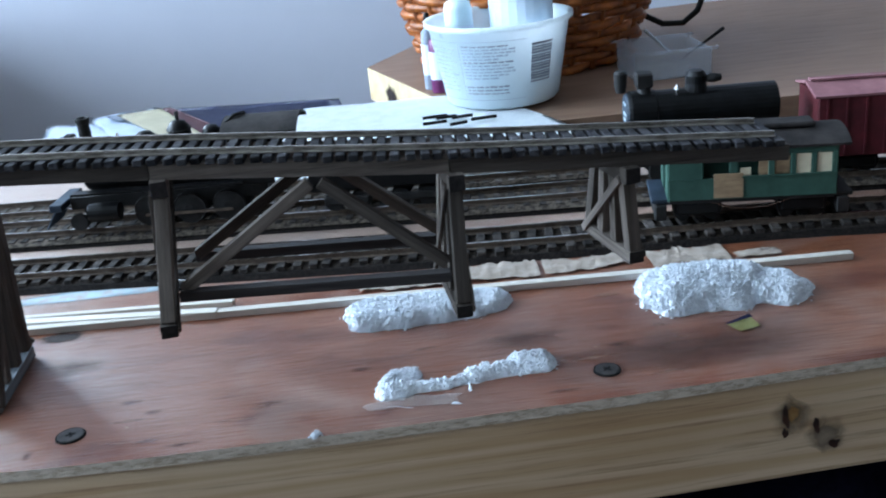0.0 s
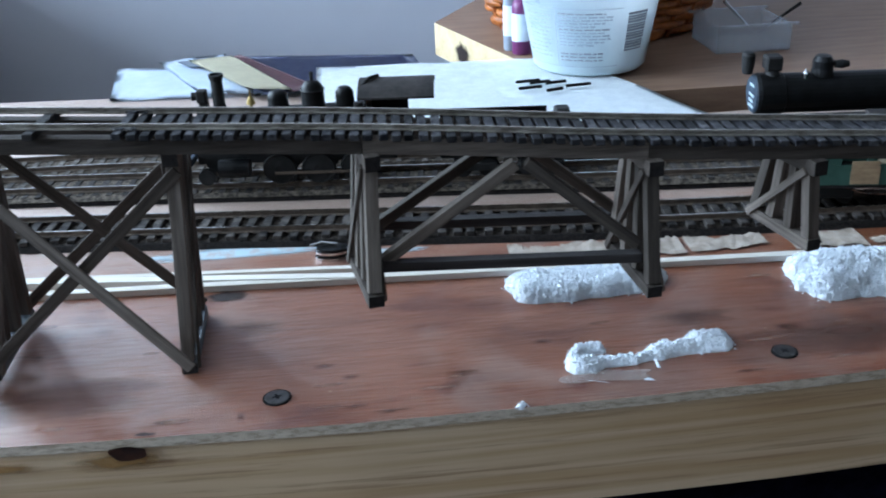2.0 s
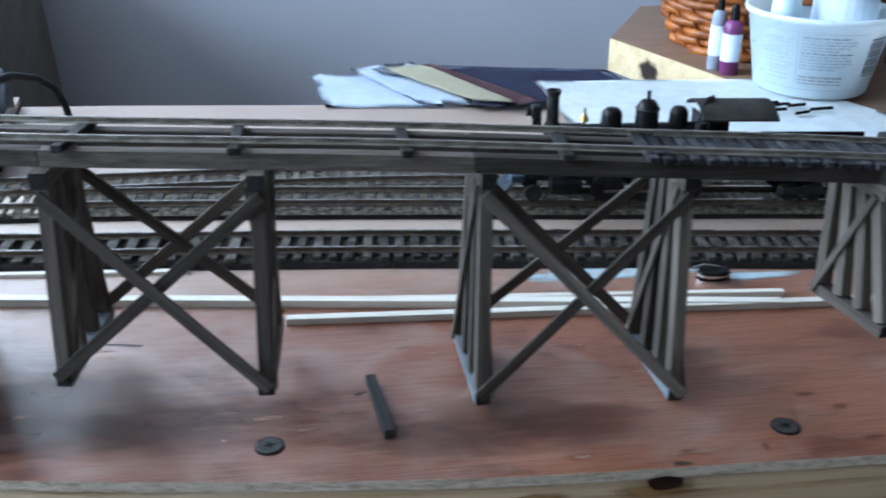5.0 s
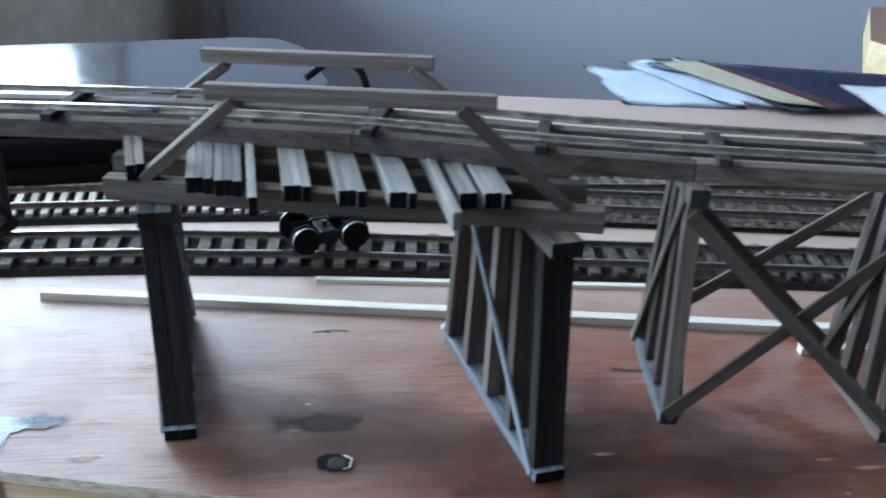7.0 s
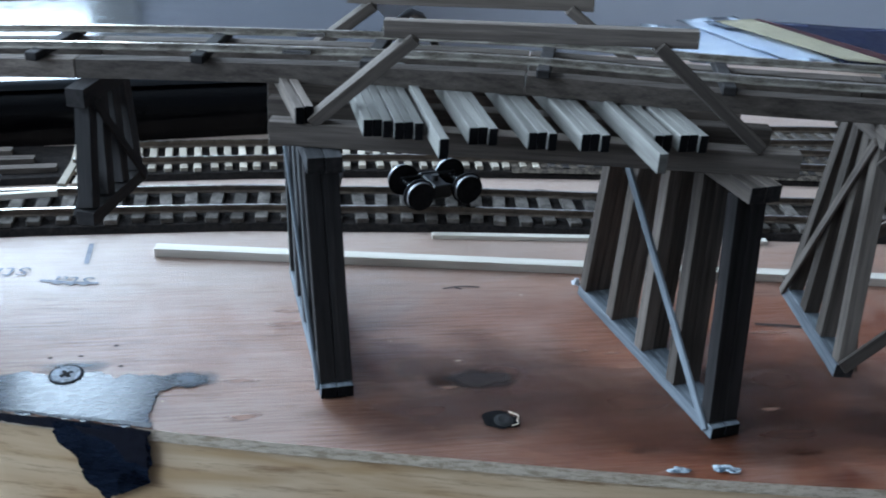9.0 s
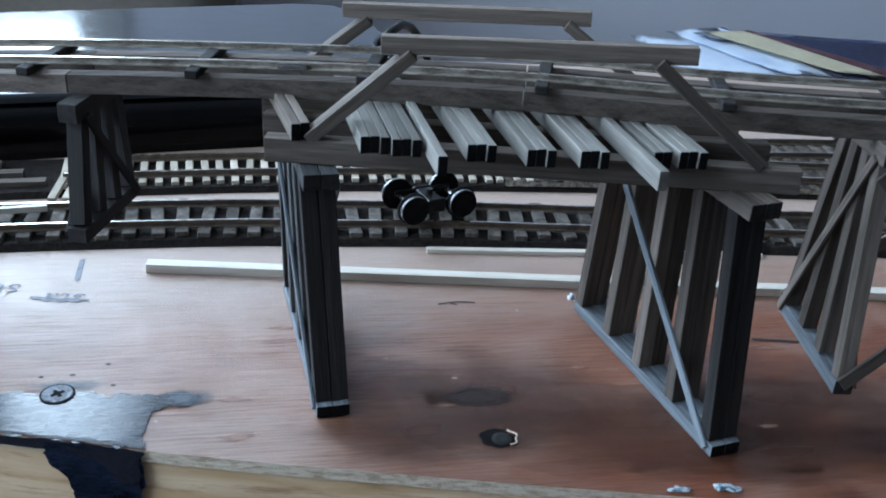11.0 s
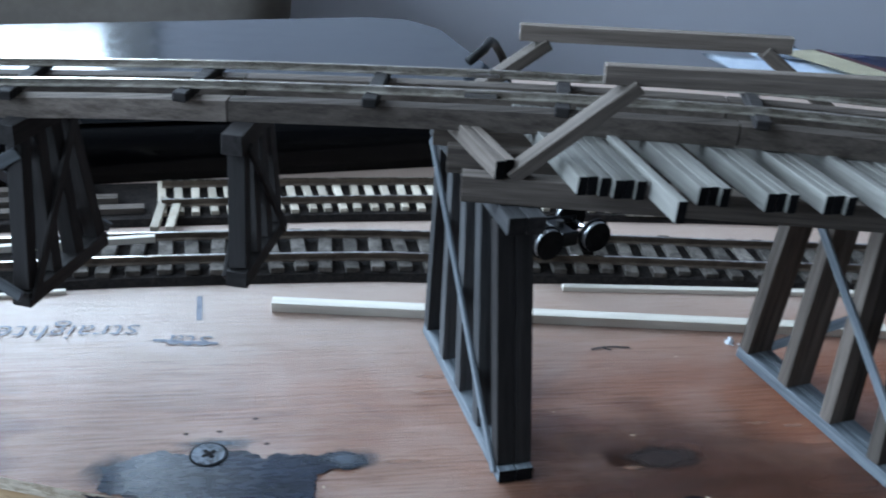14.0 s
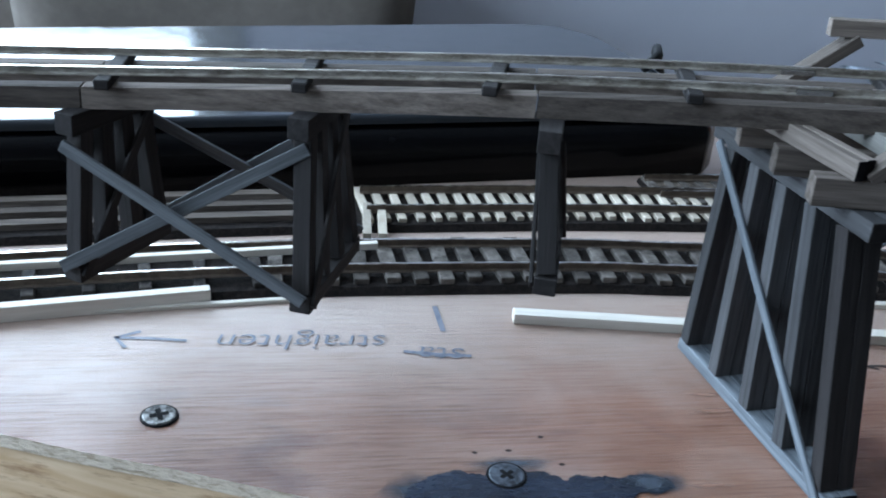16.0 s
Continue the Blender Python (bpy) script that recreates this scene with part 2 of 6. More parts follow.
BALLAST_DARK = make("dark_ballast", lin(0.060, 0.048, 0.040), lin(0.010, 0.008, 0.007), 420, rough=0.95, bump=1.0, fine=3, contrast=(0.38, 0.66), spec=0.1)
BLACK_PAINT = make("satin_black_paint", lin(0.007, 0.007, 0.008), lin(0.003, 0.003, 0.003), 150, rough=0.38, bump=0.1, spec=0.16)
BLACK_IRON = make("dusty_black_iron", lin(0.020, 0.018, 0.018), lin(0.006, 0.006, 0.006), 200, rough=0.6, bump=0.3, spec=0.25)
BRASS = make("tarnished_brass", lin(0.55, 0.40, 0.16), lin(0.30, 0.20, 0.08), 200, rough=0.35, metal=1.0)
STEEL = make("bright_steel", lin(0.75, 0.75, 0.76), lin(0.50, 0.50, 0.52), 120, rough=0.22, metal=1.0, bump=0.05)
SCREW_PAINTED = make("paint_smeared_screw", lin(0.10, 0.115, 0.14), lin(0.012, 0.014, 0.020), 500, rough=0.4, metal=0.5, bump=0.4, contrast=(0.38, 0.62))
SCREW_WORN = make("scuffed_zinc_screw", lin(0.30, 0.29, 0.28), lin(0.035, 0.032, 0.030), 420, rough=0.45, metal=0.7, bump=0.4, contrast=(0.40, 0.60))
SCREW_DARK = make("blackened_screw", lin(0.085, 0.078, 0.075), lin(0.03, 0.028, 0.027), 300, rough=0.45, metal=0.6)
SNOW = make("white_plaster_crumb", lin(0.75, 0.79, 0.84), lin(0.64, 0.69, 0.75), 900, rough=0.35, bump=0.6, fine=3)
TIE = make("black_stained_tie", lin(0.062, 0.060, 0.064), lin(0.007, 0.007, 0.010), 240, (1, 1, 1), 0.9, per_object=0.45, bump=0.6, spec=0.15)
RAIL_DULL = make("dull_tan_rail_head", lin(0.62, 0.56, 0.46), lin(0.27, 0.225, 0.18), 90, (1, 6, 6), 0.26, metal=0.95, bump=0.1)
RAIL_NICKEL = make("tarnished_nickel_rail", lin(0.50, 0.46, 0.41), lin(0.17, 0.145, 0.12), 140, (1, 3, 3), 0.34, metal=0.55, bump=0.15)
WHITE_PLASTIC = make("translucent_white_plastic", lin(0.64, 0.77, 0.82), lin(0.56, 0.69, 0.75), 25, rough=0.32, bump=0.03)
PAPER = make("white_paper", lin(0.72, 0.78, 0.86), lin(0.58, 0.66, 0.78), 30, rough=0.8, bump=0.1)
TOWEL = make("paper_towel", lin(0.82, 0.87, 0.90), lin(0.70, 0.75, 0.79), 120, rough=0.9, bump=0.6, fine=5)
PRINT_GREY = make("grey_print", lin(0.30, 0.34, 0.40), lin(0.22, 0.25, 0.31), 200, rough=0.7, bump=0)
PRINT_PALE = make("pale_blue_print", lin(0.40, 0.48, 0.56), lin(0.32, 0.40, 0.49), 200, rough=0.7, bump=0)
YELLOW_PAPER = make("yellow_paper", lin(0.62, 0.57, 0.43), lin(0.52, 0.47, 0.35), 40, rough=0.75)
OLIVE_PAPER = make("olive_yellow_paper", lin(0.42, 0.41, 0.17), lin(0.30, 0.29, 0.11), 90, rough=0.7)
NAVY = make("navy_cover", lin(0.022, 0.030, 0.085), lin(0.014, 0.018, 0.055), 30, rough=0.45, bump=0.05)
MAROON = make("maroon_card", lin(0.16, 0.06, 0.07), lin(0.10, 0.04, 0.05), 40, rough=0.6)
WICKER = make("orange_brown_wicker", lin(0.42, 0.125, 0.022), lin(0.15, 0.036, 0.008), 90, rough=0.45, bump=0.4, per_object=0.3)
CHIPBOARD = make("brown_shelf_board", lin(0.27, 0.165, 0.11), lin(0.19, 0.105, 0.068), 25, (1, 6, 6), 0.5, bump=0.15)
END_CREAM = make("cream_board_end", lin(0.66, 0.52, 0.32), lin(0.48, 0.35, 0.20), 60, (1, 1, 1), 0.75)
CLEAR_TRAY = make("cloudy_clear_plastic", lin(0.62, 0.66, 0.72), lin(0.5, 0.55, 0.62), 30, rough=0.2, bump=0.05)
_sn = SNOW.node_tree.nodes["Principled BSDF"]
_sn.inputs["Subsurface Weight"].default_value, _sn.inputs["Subsurface Radius"].default_value, _sn.inputs["Subsurface Scale"].default_value = 0.2, (0.001, 0.001, 0.001), 1.0
TYRE = make("dull_steel_tyre", lin(0.42, 0.42, 0.43), lin(0.20, 0.20, 0.21), 120, rough=0.35, metal=1.0, bump=0.05)
for _m in (WHITE_PLASTIC, TOWEL):
    _m.node_tree.nodes["Principled BSDF"].inputs["Subsurface Weight"].default_value = 0.5
    _m.node_tree.nodes["Principled BSDF"].inputs["Subsurface Radius"].default_value = (0.02, 0.02, 0.02)
    _m.node_tree.nodes["Principled BSDF"].inputs["Subsurface Scale"].default_value = 1.0
_cb = CLEAR_TRAY.node_tree.nodes["Principled BSDF"]
_cb.inputs["Alpha"].default_value = 0.32
GREEN_PAINT = make("dull_green_paint", lin(0.038, 0.092, 0.070), lin(0.022, 0.058, 0.045), 60, rough=0.6, bump=0.15, spec=0.2)
BARE_WOOD = make("bare_brown_wood", lin(0.34, 0.235, 0.135), lin(0.20, 0.125, 0.07), 80, (1, 4, 4), 0.7)
CREAM_PAINT = make("cream_window_blind", lin(0.70, 0.63, 0.46), lin(0.55, 0.48, 0.34), 60, rough=0.6)
ROOF_DARK = make("dark_roof_paper", lin(0.040, 0.034, 0.032), lin(0.014, 0.012, 0.012), 120, rough=0.8, bump=0.4, spec=0.2)
RED_PAINT = make("oxide_red_paint", lin(0.095, 0.014, 0.019), lin(0.05, 0.009, 0.012), 70, rough=0.55, bump=0.15, spec=0.2)
ROOF_PINK = make("dusty_pink_roof", lin(0.30, 0.13, 0.14), lin(0.20, 0.08, 0.09), 80, rough=0.7)
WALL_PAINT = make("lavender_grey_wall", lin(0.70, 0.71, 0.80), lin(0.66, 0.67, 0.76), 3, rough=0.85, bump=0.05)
# ceiling and the unseen walls are set darker to cut bounce light
CEILING_PAINT = make("greyed_ceiling", lin(0.44, 0.42, 0.405), lin(0.40, 0.385, 0.37), 3, rough=0.9, bump=0.05)
LOW_BOUNCE_PAINT = make("low_bounce_wall", lin(0.165, 0.15, 0.135), lin(0.14, 0.128, 0.115), 4, rough=0.85, bump=0.05)
CARPET = make("navy_carpet", lin(0.010, 0.010, 0.024), lin(0.004, 0.004, 0.010), 150, rough=1.0, bump=0.8, spec=0.0)
FABRIC = make("grey_brown_upholstery", lin(0.20, 0.175, 0.155), lin(0.15, 0.13, 0.115), 25, rough=0.95, bump=0.3, spec=0.1)
GLOSS_BLACK = make("gloss_black_plastic", lin(0.004, 0.004, 0.005), lin(0.003, 0.003, 0.004), 20, rough=0.22, bump=0.0, spec=0.15)
LID_GREY = make("satin_grey_lid", lin(0.022, 0.026, 0.032), lin(0.017, 0.020, 0.026), 20, rough=0.15, bump=0.0, metal=0.1)
CABLE = make("black_cable", lin(0.008, 0.008, 0.009), lin(0.005, 0.005, 0.005), 50, rough=0.5, spec=0.2)
PAINT_GREY = make("blue_grey_paint", lin(0.012, 0.019, 0.036), lin(0.003, 0.005, 0.010), 60, (0.5, 1.6, 1), 0.27, bump=0.22, fine=9, contrast=(0.32, 0.66), spec=0.5)
SMUDGE = make("dark_smudge", lin(0.036, 0.022, 0.019), lin(0.020, 0.013, 0.012), 150, rough=0.7, bump=0.1, spec=0.2)
BLUE_SMEAR = make("pale_blue_paint_smear", lin(0.34, 0.45, 0.50), lin(0.36, 0.30, 0.28), 150, rough=0.6, contrast=(0.36, 0.52))
BURNT = make("burnt_knot", lin(0.06, 0.022, 0.012), lin(0.012, 0.006, 0.005), 200, rough=0.35, bump=0.6)
RESIN = make("amber_resin_stain", lin(0.42, 0.24, 0.09), lin(0.30, 0.15, 0.05), 120, rough=0.3)
INK = make("blue_grey_ink", lin(0.150, 0.155, 0.190), lin(0.075, 0.085, 0.12), 300, rough=0.6, bump=0, contrast=(0.4, 0.6))
KRAFT = make("torn_masking_paper", lin(0.40, 0.335, 0.285), lin(0.26, 0.205, 0.165), 130, rough=0.85, bump=0.8)
PURPLE = make("magenta_label", lin(0.18, 0.030, 0.13), lin(0.12, 0.022, 0.09), 60, rough=0.4)
BLUE_GREY = make("faded_blue_paint", lin(0.028, 0.045, 0.068), lin(0.010, 0.017, 0.028), 100, rough=0.55, spec=0.25)


def fade(m, inner=0.12, outer=0.48, strength=1.0):
    """Lets a stain thin out unevenly towards its rim."""
    nt = m.node_tree
    tc = nt.nodes.new("ShaderNodeTexCoord")
    sep = nt.nodes.new("ShaderNodeSeparateXYZ")
    nt.links.new(tc.outputs["Generated"], sep.inputs[0])
    com = nt.nodes.new("ShaderNodeCombineXYZ")
    for k in (0, 1):
        sub = nt.nodes.new("ShaderNodeMath")
        sub.operation, sub.inputs[1].default_value = "SUBTRACT", 0.5
        nt.links.new(sep.outputs[k], sub.inputs[0])
        nt.links.new(sub.outputs[0], com.inputs[k])
    ln = nt.nodes.new("ShaderNodeVectorMath")
    ln.operation = "LENGTH"
    nt.links.new(com.outputs[0], ln.inputs[0])
    nz = nt.nodes.new("ShaderNodeTexNoise")
    nz.inputs["Scale"].default_value, nz.inputs["Detail"].default_value = 6, 5
    nt.links.new(tc.outputs["Generated"], nz.inputs["Vector"])
    ad = nt.nodes.new("ShaderNodeMath")
    ad.operation, ad.inputs[1].default_value = "MULTIPLY_ADD", 0.30
    nt.links.new(nz.outputs[0], ad.inputs[0])
    nt.links.new(ln.outputs["Value"], ad.inputs[2])
    mr = nt.nodes.new("ShaderNodeMapRange")
    mr.interpolation_type = "SMOOTHSTEP"
    mr.inputs[1].default_value, mr.inputs[2].default_value = inner + 0.15, outer + 0.12
    mr.inputs[3].default_value, mr.inputs[4].default_value = strength, 0.0
    nt.links.new(ad.outputs[0], mr.inputs[0])
    nt.links.new(mr.outputs[0], nt.nodes["Principled BSDF"].inputs["Alpha"])
    return m


WASH = make("thin_blue_grey_wash", lin(0.060, 0.075, 0.100), lin(0.025, 0.030, 0.040), 260, rough=0.5, bump=0.4)
CLEAR_GLUE = make("dried_clear_glue", lin(0.55, 0.50, 0.48), lin(0.40, 0.30, 0.26), 300, rough=0.10, bump=1.0, fine=2)
CLEAR_GLUE.node_tree.nodes["Principled BSDF"].inputs["Alpha"].default_value = 0.38
RED_SMUDGE = make("dark_red_smudge", lin(0.120, 0.040, 0.020), lin(0.060, 0.022, 0.013), 200, rough=0.4, bump=0.2)
fade(RED_SMUDGE, 0.0, 0.44, 0.55)
BENT_SHADE = make("bent_shadow_stain", lin(0.135, 0.062, 0.042), lin(0.100, 0.045, 0.031), 120, rough=0.5, bump=0.1)
fade(BENT_SHADE, 0.0, 0.44, 0.6)
DEEP_RED = make("deep_red_patch", lin(0.096, 0.036, 0.021), lin(0.054, 0.021, 0.013), 60, (1, 6, 6), 0.45, bump=0.2)
fade(DEEP_RED, -0.05, 0.46, 0.85)
fade(WASH, 0.05, 0.46, 0.9)
for _m, _i, _o, _k in ((SMUDGE, 0.18, 0.42, 0.97), (BLUE_SMEAR, 0.15, 0.48, 1.0), (RESIN, 0.1, 0.48, 0.8)):
    fade(_m, _i, _o, _k)


# ---- mesh helpers ----
def link(name, me, parent=None, label="", m=None):
    ob = new(name, me)
    if parent is not None:
        ob.parent = parent
        if parent.type == "EMPTY":
            ob.matrix_parent_inverse = parent.matrix_basis.inverted()
        elif not parent.matrix_basis.is_identity:
            ob.matrix_parent_inverse = parent.matrix_basis.inverted()
    if m is not None:
        ob.matrix_basis = m
    if label:
        ob["label"] = label
    return ob


def mesh_of(name, bm, material, smooth=False):
    me = bpy.data.meshes.new(name)
    bm.normal_update()
    bm.to_mesh(me)
    bm.free()
    mats = material if isinstance(material, (list, tuple)) else [material]
    for mm in mats:
        me.materials.append(mm)
    if smooth:
        for p in me.polygons:
            p.use_smooth = True
    return me


def part(name, bm, material, parent, label="", m=None, smooth=False):
    return link(name, mesh_of(name, bm, material, smooth), parent, label, m)


def thing(name, label, category, loc=(0, 0, 0), group="", kind=""):
    e = new(name)
    e.empty_display_size = 0.01
    e.matrix_basis = Matrix.Translation(loc)
    return tagged(e, label, category, group, kind)


def single(name, bm, material, label, category, m=None, group="", kind="", smooth=False):
    ob = link(name, mesh_of(name, bm, material, smooth), None, "", m)
    return tagged(ob, label, category, group, kind)


def bm_box(sx, sy, sz, bevel=0.0, at=(0, 0, 0), segs=1, bm=None):
    own = bm is None
    b = bmesh.new()
    bmesh.ops.create_cube(b, size=1, matrix=Matrix.Diagonal((sx, sy, sz, 1)))
    if bevel:
        bmesh.ops.bevel(b, geom=b.edges[:], offset=bevel, segments=segs, affect="EDGES", profile=0.5)
    bmesh.ops.translate(b, verts=b.verts, vec=at)
    if own:
        return b
    return merge(bm, b)


def merge(bm, other):
    me = bpy.data.meshes.new("t")
    other.to_mesh(me)
    other.free()
    bm.from_mesh(me)
    bpy.data.meshes.remove(me)
    return bm


def bm_lathe(profile, n=24, axis="z", at=(0, 0, 0), bm=None):
    """A turned solid from (radius, height) pairs."""
    b = bmesh.new()
    rings = []
    for r, z in profile:
        if r < 1e-6:
            rings.append([b.verts.new((0, 0, z))])
        else:
            rings.append([b.verts.new((r * math.cos(2 * math.pi * i / n), r * math.sin(2 * math.pi * i / n), z)) for i in range(n)])
    for a, c in zip(rings, rings[1:]):
        if len(a) == 1 and len(c) == 1:
            continue
        for i in range(n):
            j = (i + 1) % n
            if len(a) == 1:
                b.faces.new((a[0], c[j], c[i]))
            elif len(c) == 1:
                b.faces.new((a[i], a[j], c[0]))
            else:
                b.faces.new((a[i], a[j], c[j], c[i]))
    bmesh.ops.recalc_face_normals(b, faces=b.faces)
    if axis == "x":
        bmesh.ops.rotate(b, verts=b.verts, matrix=Matrix.Rotation(radians(90), 3, "Y"))
    if axis == "y":
        bmesh.ops.rotate(b, verts=b.verts, matrix=Matrix.Rotation(radians(-90), 3, "X"))
    bmesh.ops.translate(b, verts=b.verts, vec=at)
    return b if bm is None else merge(bm, b)


def bm_tube(points, r, n=8, bm=None, taper=None):
    b = bmesh.new()
    pts = [Vector(p) for p in points]
    rings = []
    side = None
    for i, p in enumerate(pts):
        d = (pts[min(i + 1, len(pts) - 1)] - pts[max(i - 1, 0)]).normalized()
        if side is None:
            side = d.orthogonal().normalized()
        side = (side - d * side.dot(d)).normalized()
        up = d.cross(side)
        rr = r if taper is None else r * taper(i / max(1, len(pts) - 1))
        rings.append([b.verts.new(p + rr * (math.cos(2 * math.pi * k / n) * side + math.sin(2 * math.pi * k / n) * up)) for k in range(n)])
    for a, c in zip(rings, rings[1:]):
        for k in range(n):
            b.faces.new((a[k], a[(k + 1) % n], c[(k + 1) % n], c[k]))
    b.faces.new(rings[0][::-1])
    b.faces.new(rings[-1])
    bmesh.ops.recalc_face_normals(b, faces=b.faces)
    return b if bm is None else merge(bm, b)


def beam_matrix(p0, p1, up=(0, 0, 1)):
    p0, p1 = Vector(p0), Vector(p1)
    x = (p1 - p0).normalized()
    u = Vector(up)
    y = u.cross(x)
    if y.length < 1e-4:
        y = Vector((0, 1, 0))
    y.normalize()
    z = x.cross(y)
    return Matrix.Translation((p0 + p1) / 2) @ Matrix((x, y, z)).transposed().to_4x4()


def timber(name, p0, p1, w, h, material, parent, up=(0, 0, 1), ends=None, label="", bevel=0.00016):
    """A squared stick from p0 to p1, w across and h high, its edges eased."""
    length = (Vector(p1) - Vector(p0)).length
    bm = bm_box(length, w, h, bevel)
    mats = [material]
    if ends is not None:
        mats.append(ends)
        for f in bm.faces:
            f.normal_update()
            if abs(f.normal.x) > 0.5:
                f.material_index = 1
    m = beam_matrix(p0, p1, up)
    if parent is None:
        return link(name, mesh_of(name, bm, mats), None, label, m)
    return part(name, bm, mats, parent, label, m)


def bm_patch(cx, cy, rx, ry, z, seed, rough=0.25, n=48, turn=0.0, lift=0.0):
    """A flat stain with a ragged outline."""
    rng = random.Random(seed)
    ph = [rng.uniform(0, 6.28) for _ in range(6)]
    b = bmesh.new()
    c = b.verts.new((cx, cy, z + lift))
    ring = []
    for i in range(n):
        a = 2 * math.pi * i / n
        k = 1 + rough * sum(math.sin((j + 2) * a + ph[j]) / (j + 1.5) for j in range(6)) + rng.uniform(-1, 1) * rough * 0.12
        x, y = rx * k * math.cos(a), ry * k * math.sin(a)
        ring.append(b.verts.new((cx + x * math.cos(turn) - y * math.sin(turn), cy + x * math.sin(turn) + y * math.cos(turn), z)))
    for i in range(n):
        b.faces.new((c, ring[i], ring[(i + 1) % n]))
    return b


def bm_prism(outline, z0, z1):
    b = bmesh.new()
    lo = [b.verts.new((x, y, z0)) for x, y in outline]
    hi = [b.verts.new((x, y, z1)) for x, y in outline]
    b.faces.new(lo[::-1])
    b.faces.new(hi)
    n = len(outline)
    for i in range(n):
        j = (i + 1) % n
        b.faces.new((lo[i], lo[j], hi[j], hi[i]))
    bmesh.ops.recalc_face_normals(b, faces=b.faces)
    return b


def bm_ragged(outline, z, seed, jitter=0.0005, step=0.0008):
    """A flat patch inside an outline, its rim broken up finely."""
    pts = []
    n = len(outline)
    for i in range(n):
        a, b_ = Vector((*outline[i], 0)), Vector((*outline[(i + 1) % n], 0))
        k = max(1, int((b_ - a).length / step))
        for j in range(k):
            p = a.lerp(b_, j / k)
            q = Vector((noise.noise(p * 300 + Vector((seed, 0, 0))), noise.noise(p * 300 + Vector((0, seed, 5))), 0)) * 1.6
            q += Vector((noise.noise(p * 1100 + Vector((seed, 3, 0))), noise.noise(p * 1100 + Vector((0, seed, 9))), 0)) * 0.8
            pts.append(p + q * jitter)
    b = bmesh.new()
    f = b.faces.new([b.verts.new((p.x, p.y, z)) for p in pts])
    bmesh.ops.triangulate(b, faces=[f])
    b.normal_update()
    for f in b.faces:
        if f.normal.z < 0:
            f.normal_flip()
    return b


def bm_arc_roof(length, width, rise, thick, at, n=14):
    """A shallow arched sheet along x."""
    b = bmesh.new()
    rows = []
    for k in range(n + 1):
        a = -1 + 2 * k / n
        y, z = a * width / 2, -rise * a * a
        rows.append([b.verts.new((sx * length / 2 + at[0], y + at[1], z + dz + at[2])) for sx, dz in ((-1, 0), (1, 0), (1, -thick), (-1, -thick))])
    for p, q in zip(rows, rows[1:]):
        for k in range(4):
            b.faces.new((p[k], q[k], q[(k + 1) % 4], p[(k + 1) % 4]))
    b.faces.new(rows[0])
    b.faces.new(rows[-1][::-1])
    bmesh.ops.recalc_face_normals(b, faces=b.faces)
    return b


class Course:
    """A smooth line through points of the plan, measured along its length."""

    def __init__(self, pts, z=None):
        p = np.array(pts, float)
        if p.shape[1] == 2:
            p = np.c_[p, np.zeros(len(p))]
        p = np.vstack([2 * p[0] - p[1], p, 2 * p[-1] - p[-2]])
        out = []
        for i in range(1, len(p) - 2):
            a, b, c, d = p[i - 1:i + 3]
            for t in np.linspace(0, 1, 20, endpoint=False):
                out.append(0.5 * (2 * b + (c - a) * t + (2 * a - 5 * b + 4 * c - d) * t * t + (3 * b - a - 3 * c + d) * t ** 3))
        out.append(p[-2])
        self.q = np.array(out)
        self.s = np.r_[0, np.cumsum(np.linalg.norm(np.diff(self.q, axis=0), axis=1))]
        self.length = self.s[-1]

    def at(self, s):
        f = lambda v: np.array([np.interp(v, self.s, self.q[:, k]) for k in range(3)])
        p = f(s)
        d = f(min(s + 0.004, self.length)) - f(max(s - 0.004, 0))
        d /= np.linalg.norm(d)
        return Vector(p), Vector(d)

    def near_x(self, x):
        return float(np.interp(x, self.q[:, 0], self.s))

    def sweep(self, s0, s1, step, section):
        """A bar whose section [(across, up)...] runs along the line; across is to the left of the way."""
        b = bmesh.new()
        n = max(2, int((s1 - s0) / step) + 1)
        rings = []
        for s in np.linspace(s0, s1, n):
            p, d = self.at(s)
            left = Vector((-d.y, d.x, 0)).normalized()
            rings.append([b.verts.new(p + left * a + Vector((0, 0, u))) for a, u in section])
        k = len(section)
        for a, c in zip(rings, rings[1:]):
            for i in range(k):
                b.faces.new((a[i], a[(i + 1) % k], c[(i + 1) % k], c[i]))
        b.faces.new(rings[0][::-1])
        b.faces.new(rings[-1])
        bmesh.ops.recalc_face_normals(b, faces=b.faces)
        return b


def rail_section(off, z0, h, head=0.0010, foot=0.0022):
    hh = h * 0.3
    return [(off - foot / 2, z0), (off + foot / 2, z0), (off + foot / 2, z0 + h * 0.12), (off + head * 0.25, z0 + h * 0.25),
            (off + head * 0.25, z0 + h - hh), (off + head / 2, z0 + h - hh * 0.8), (off + head / 2, z0 + h), (off - head / 2, z0 + h),
            (off - head / 2, z0 + h - hh * 0.8), (off - head * 0.25, z0 + h - hh), (off - head * 0.25, z0 + h * 0.25), (off - foot / 2, z0 + h * 0.12)]


GAUGE = 0.0165


def lay_rails(course, s0, s1, z0, h, parent, name="rail", polish=True, head=None, web=None):
    for off in (-GAUGE / 2, GAUGE / 2):
        bm = course.sweep(s0, s1, 0.006, rail_section(off, z0, h))
        for f in bm.faces:
            f.normal_update()
            if polish and f.normal.z > 0.9 and len(f.verts) == 4:
                zs = [v.co.z for v in f.verts]
                base = course.at(course.near_x(f.calc_center_median().x))[0].z
                if min(zs) > base + z0 + h * 0.72:
                    f.material_index = 1
        part(name, bm, [web or RAIL_WEB, head or RAIL_HEAD], parent)


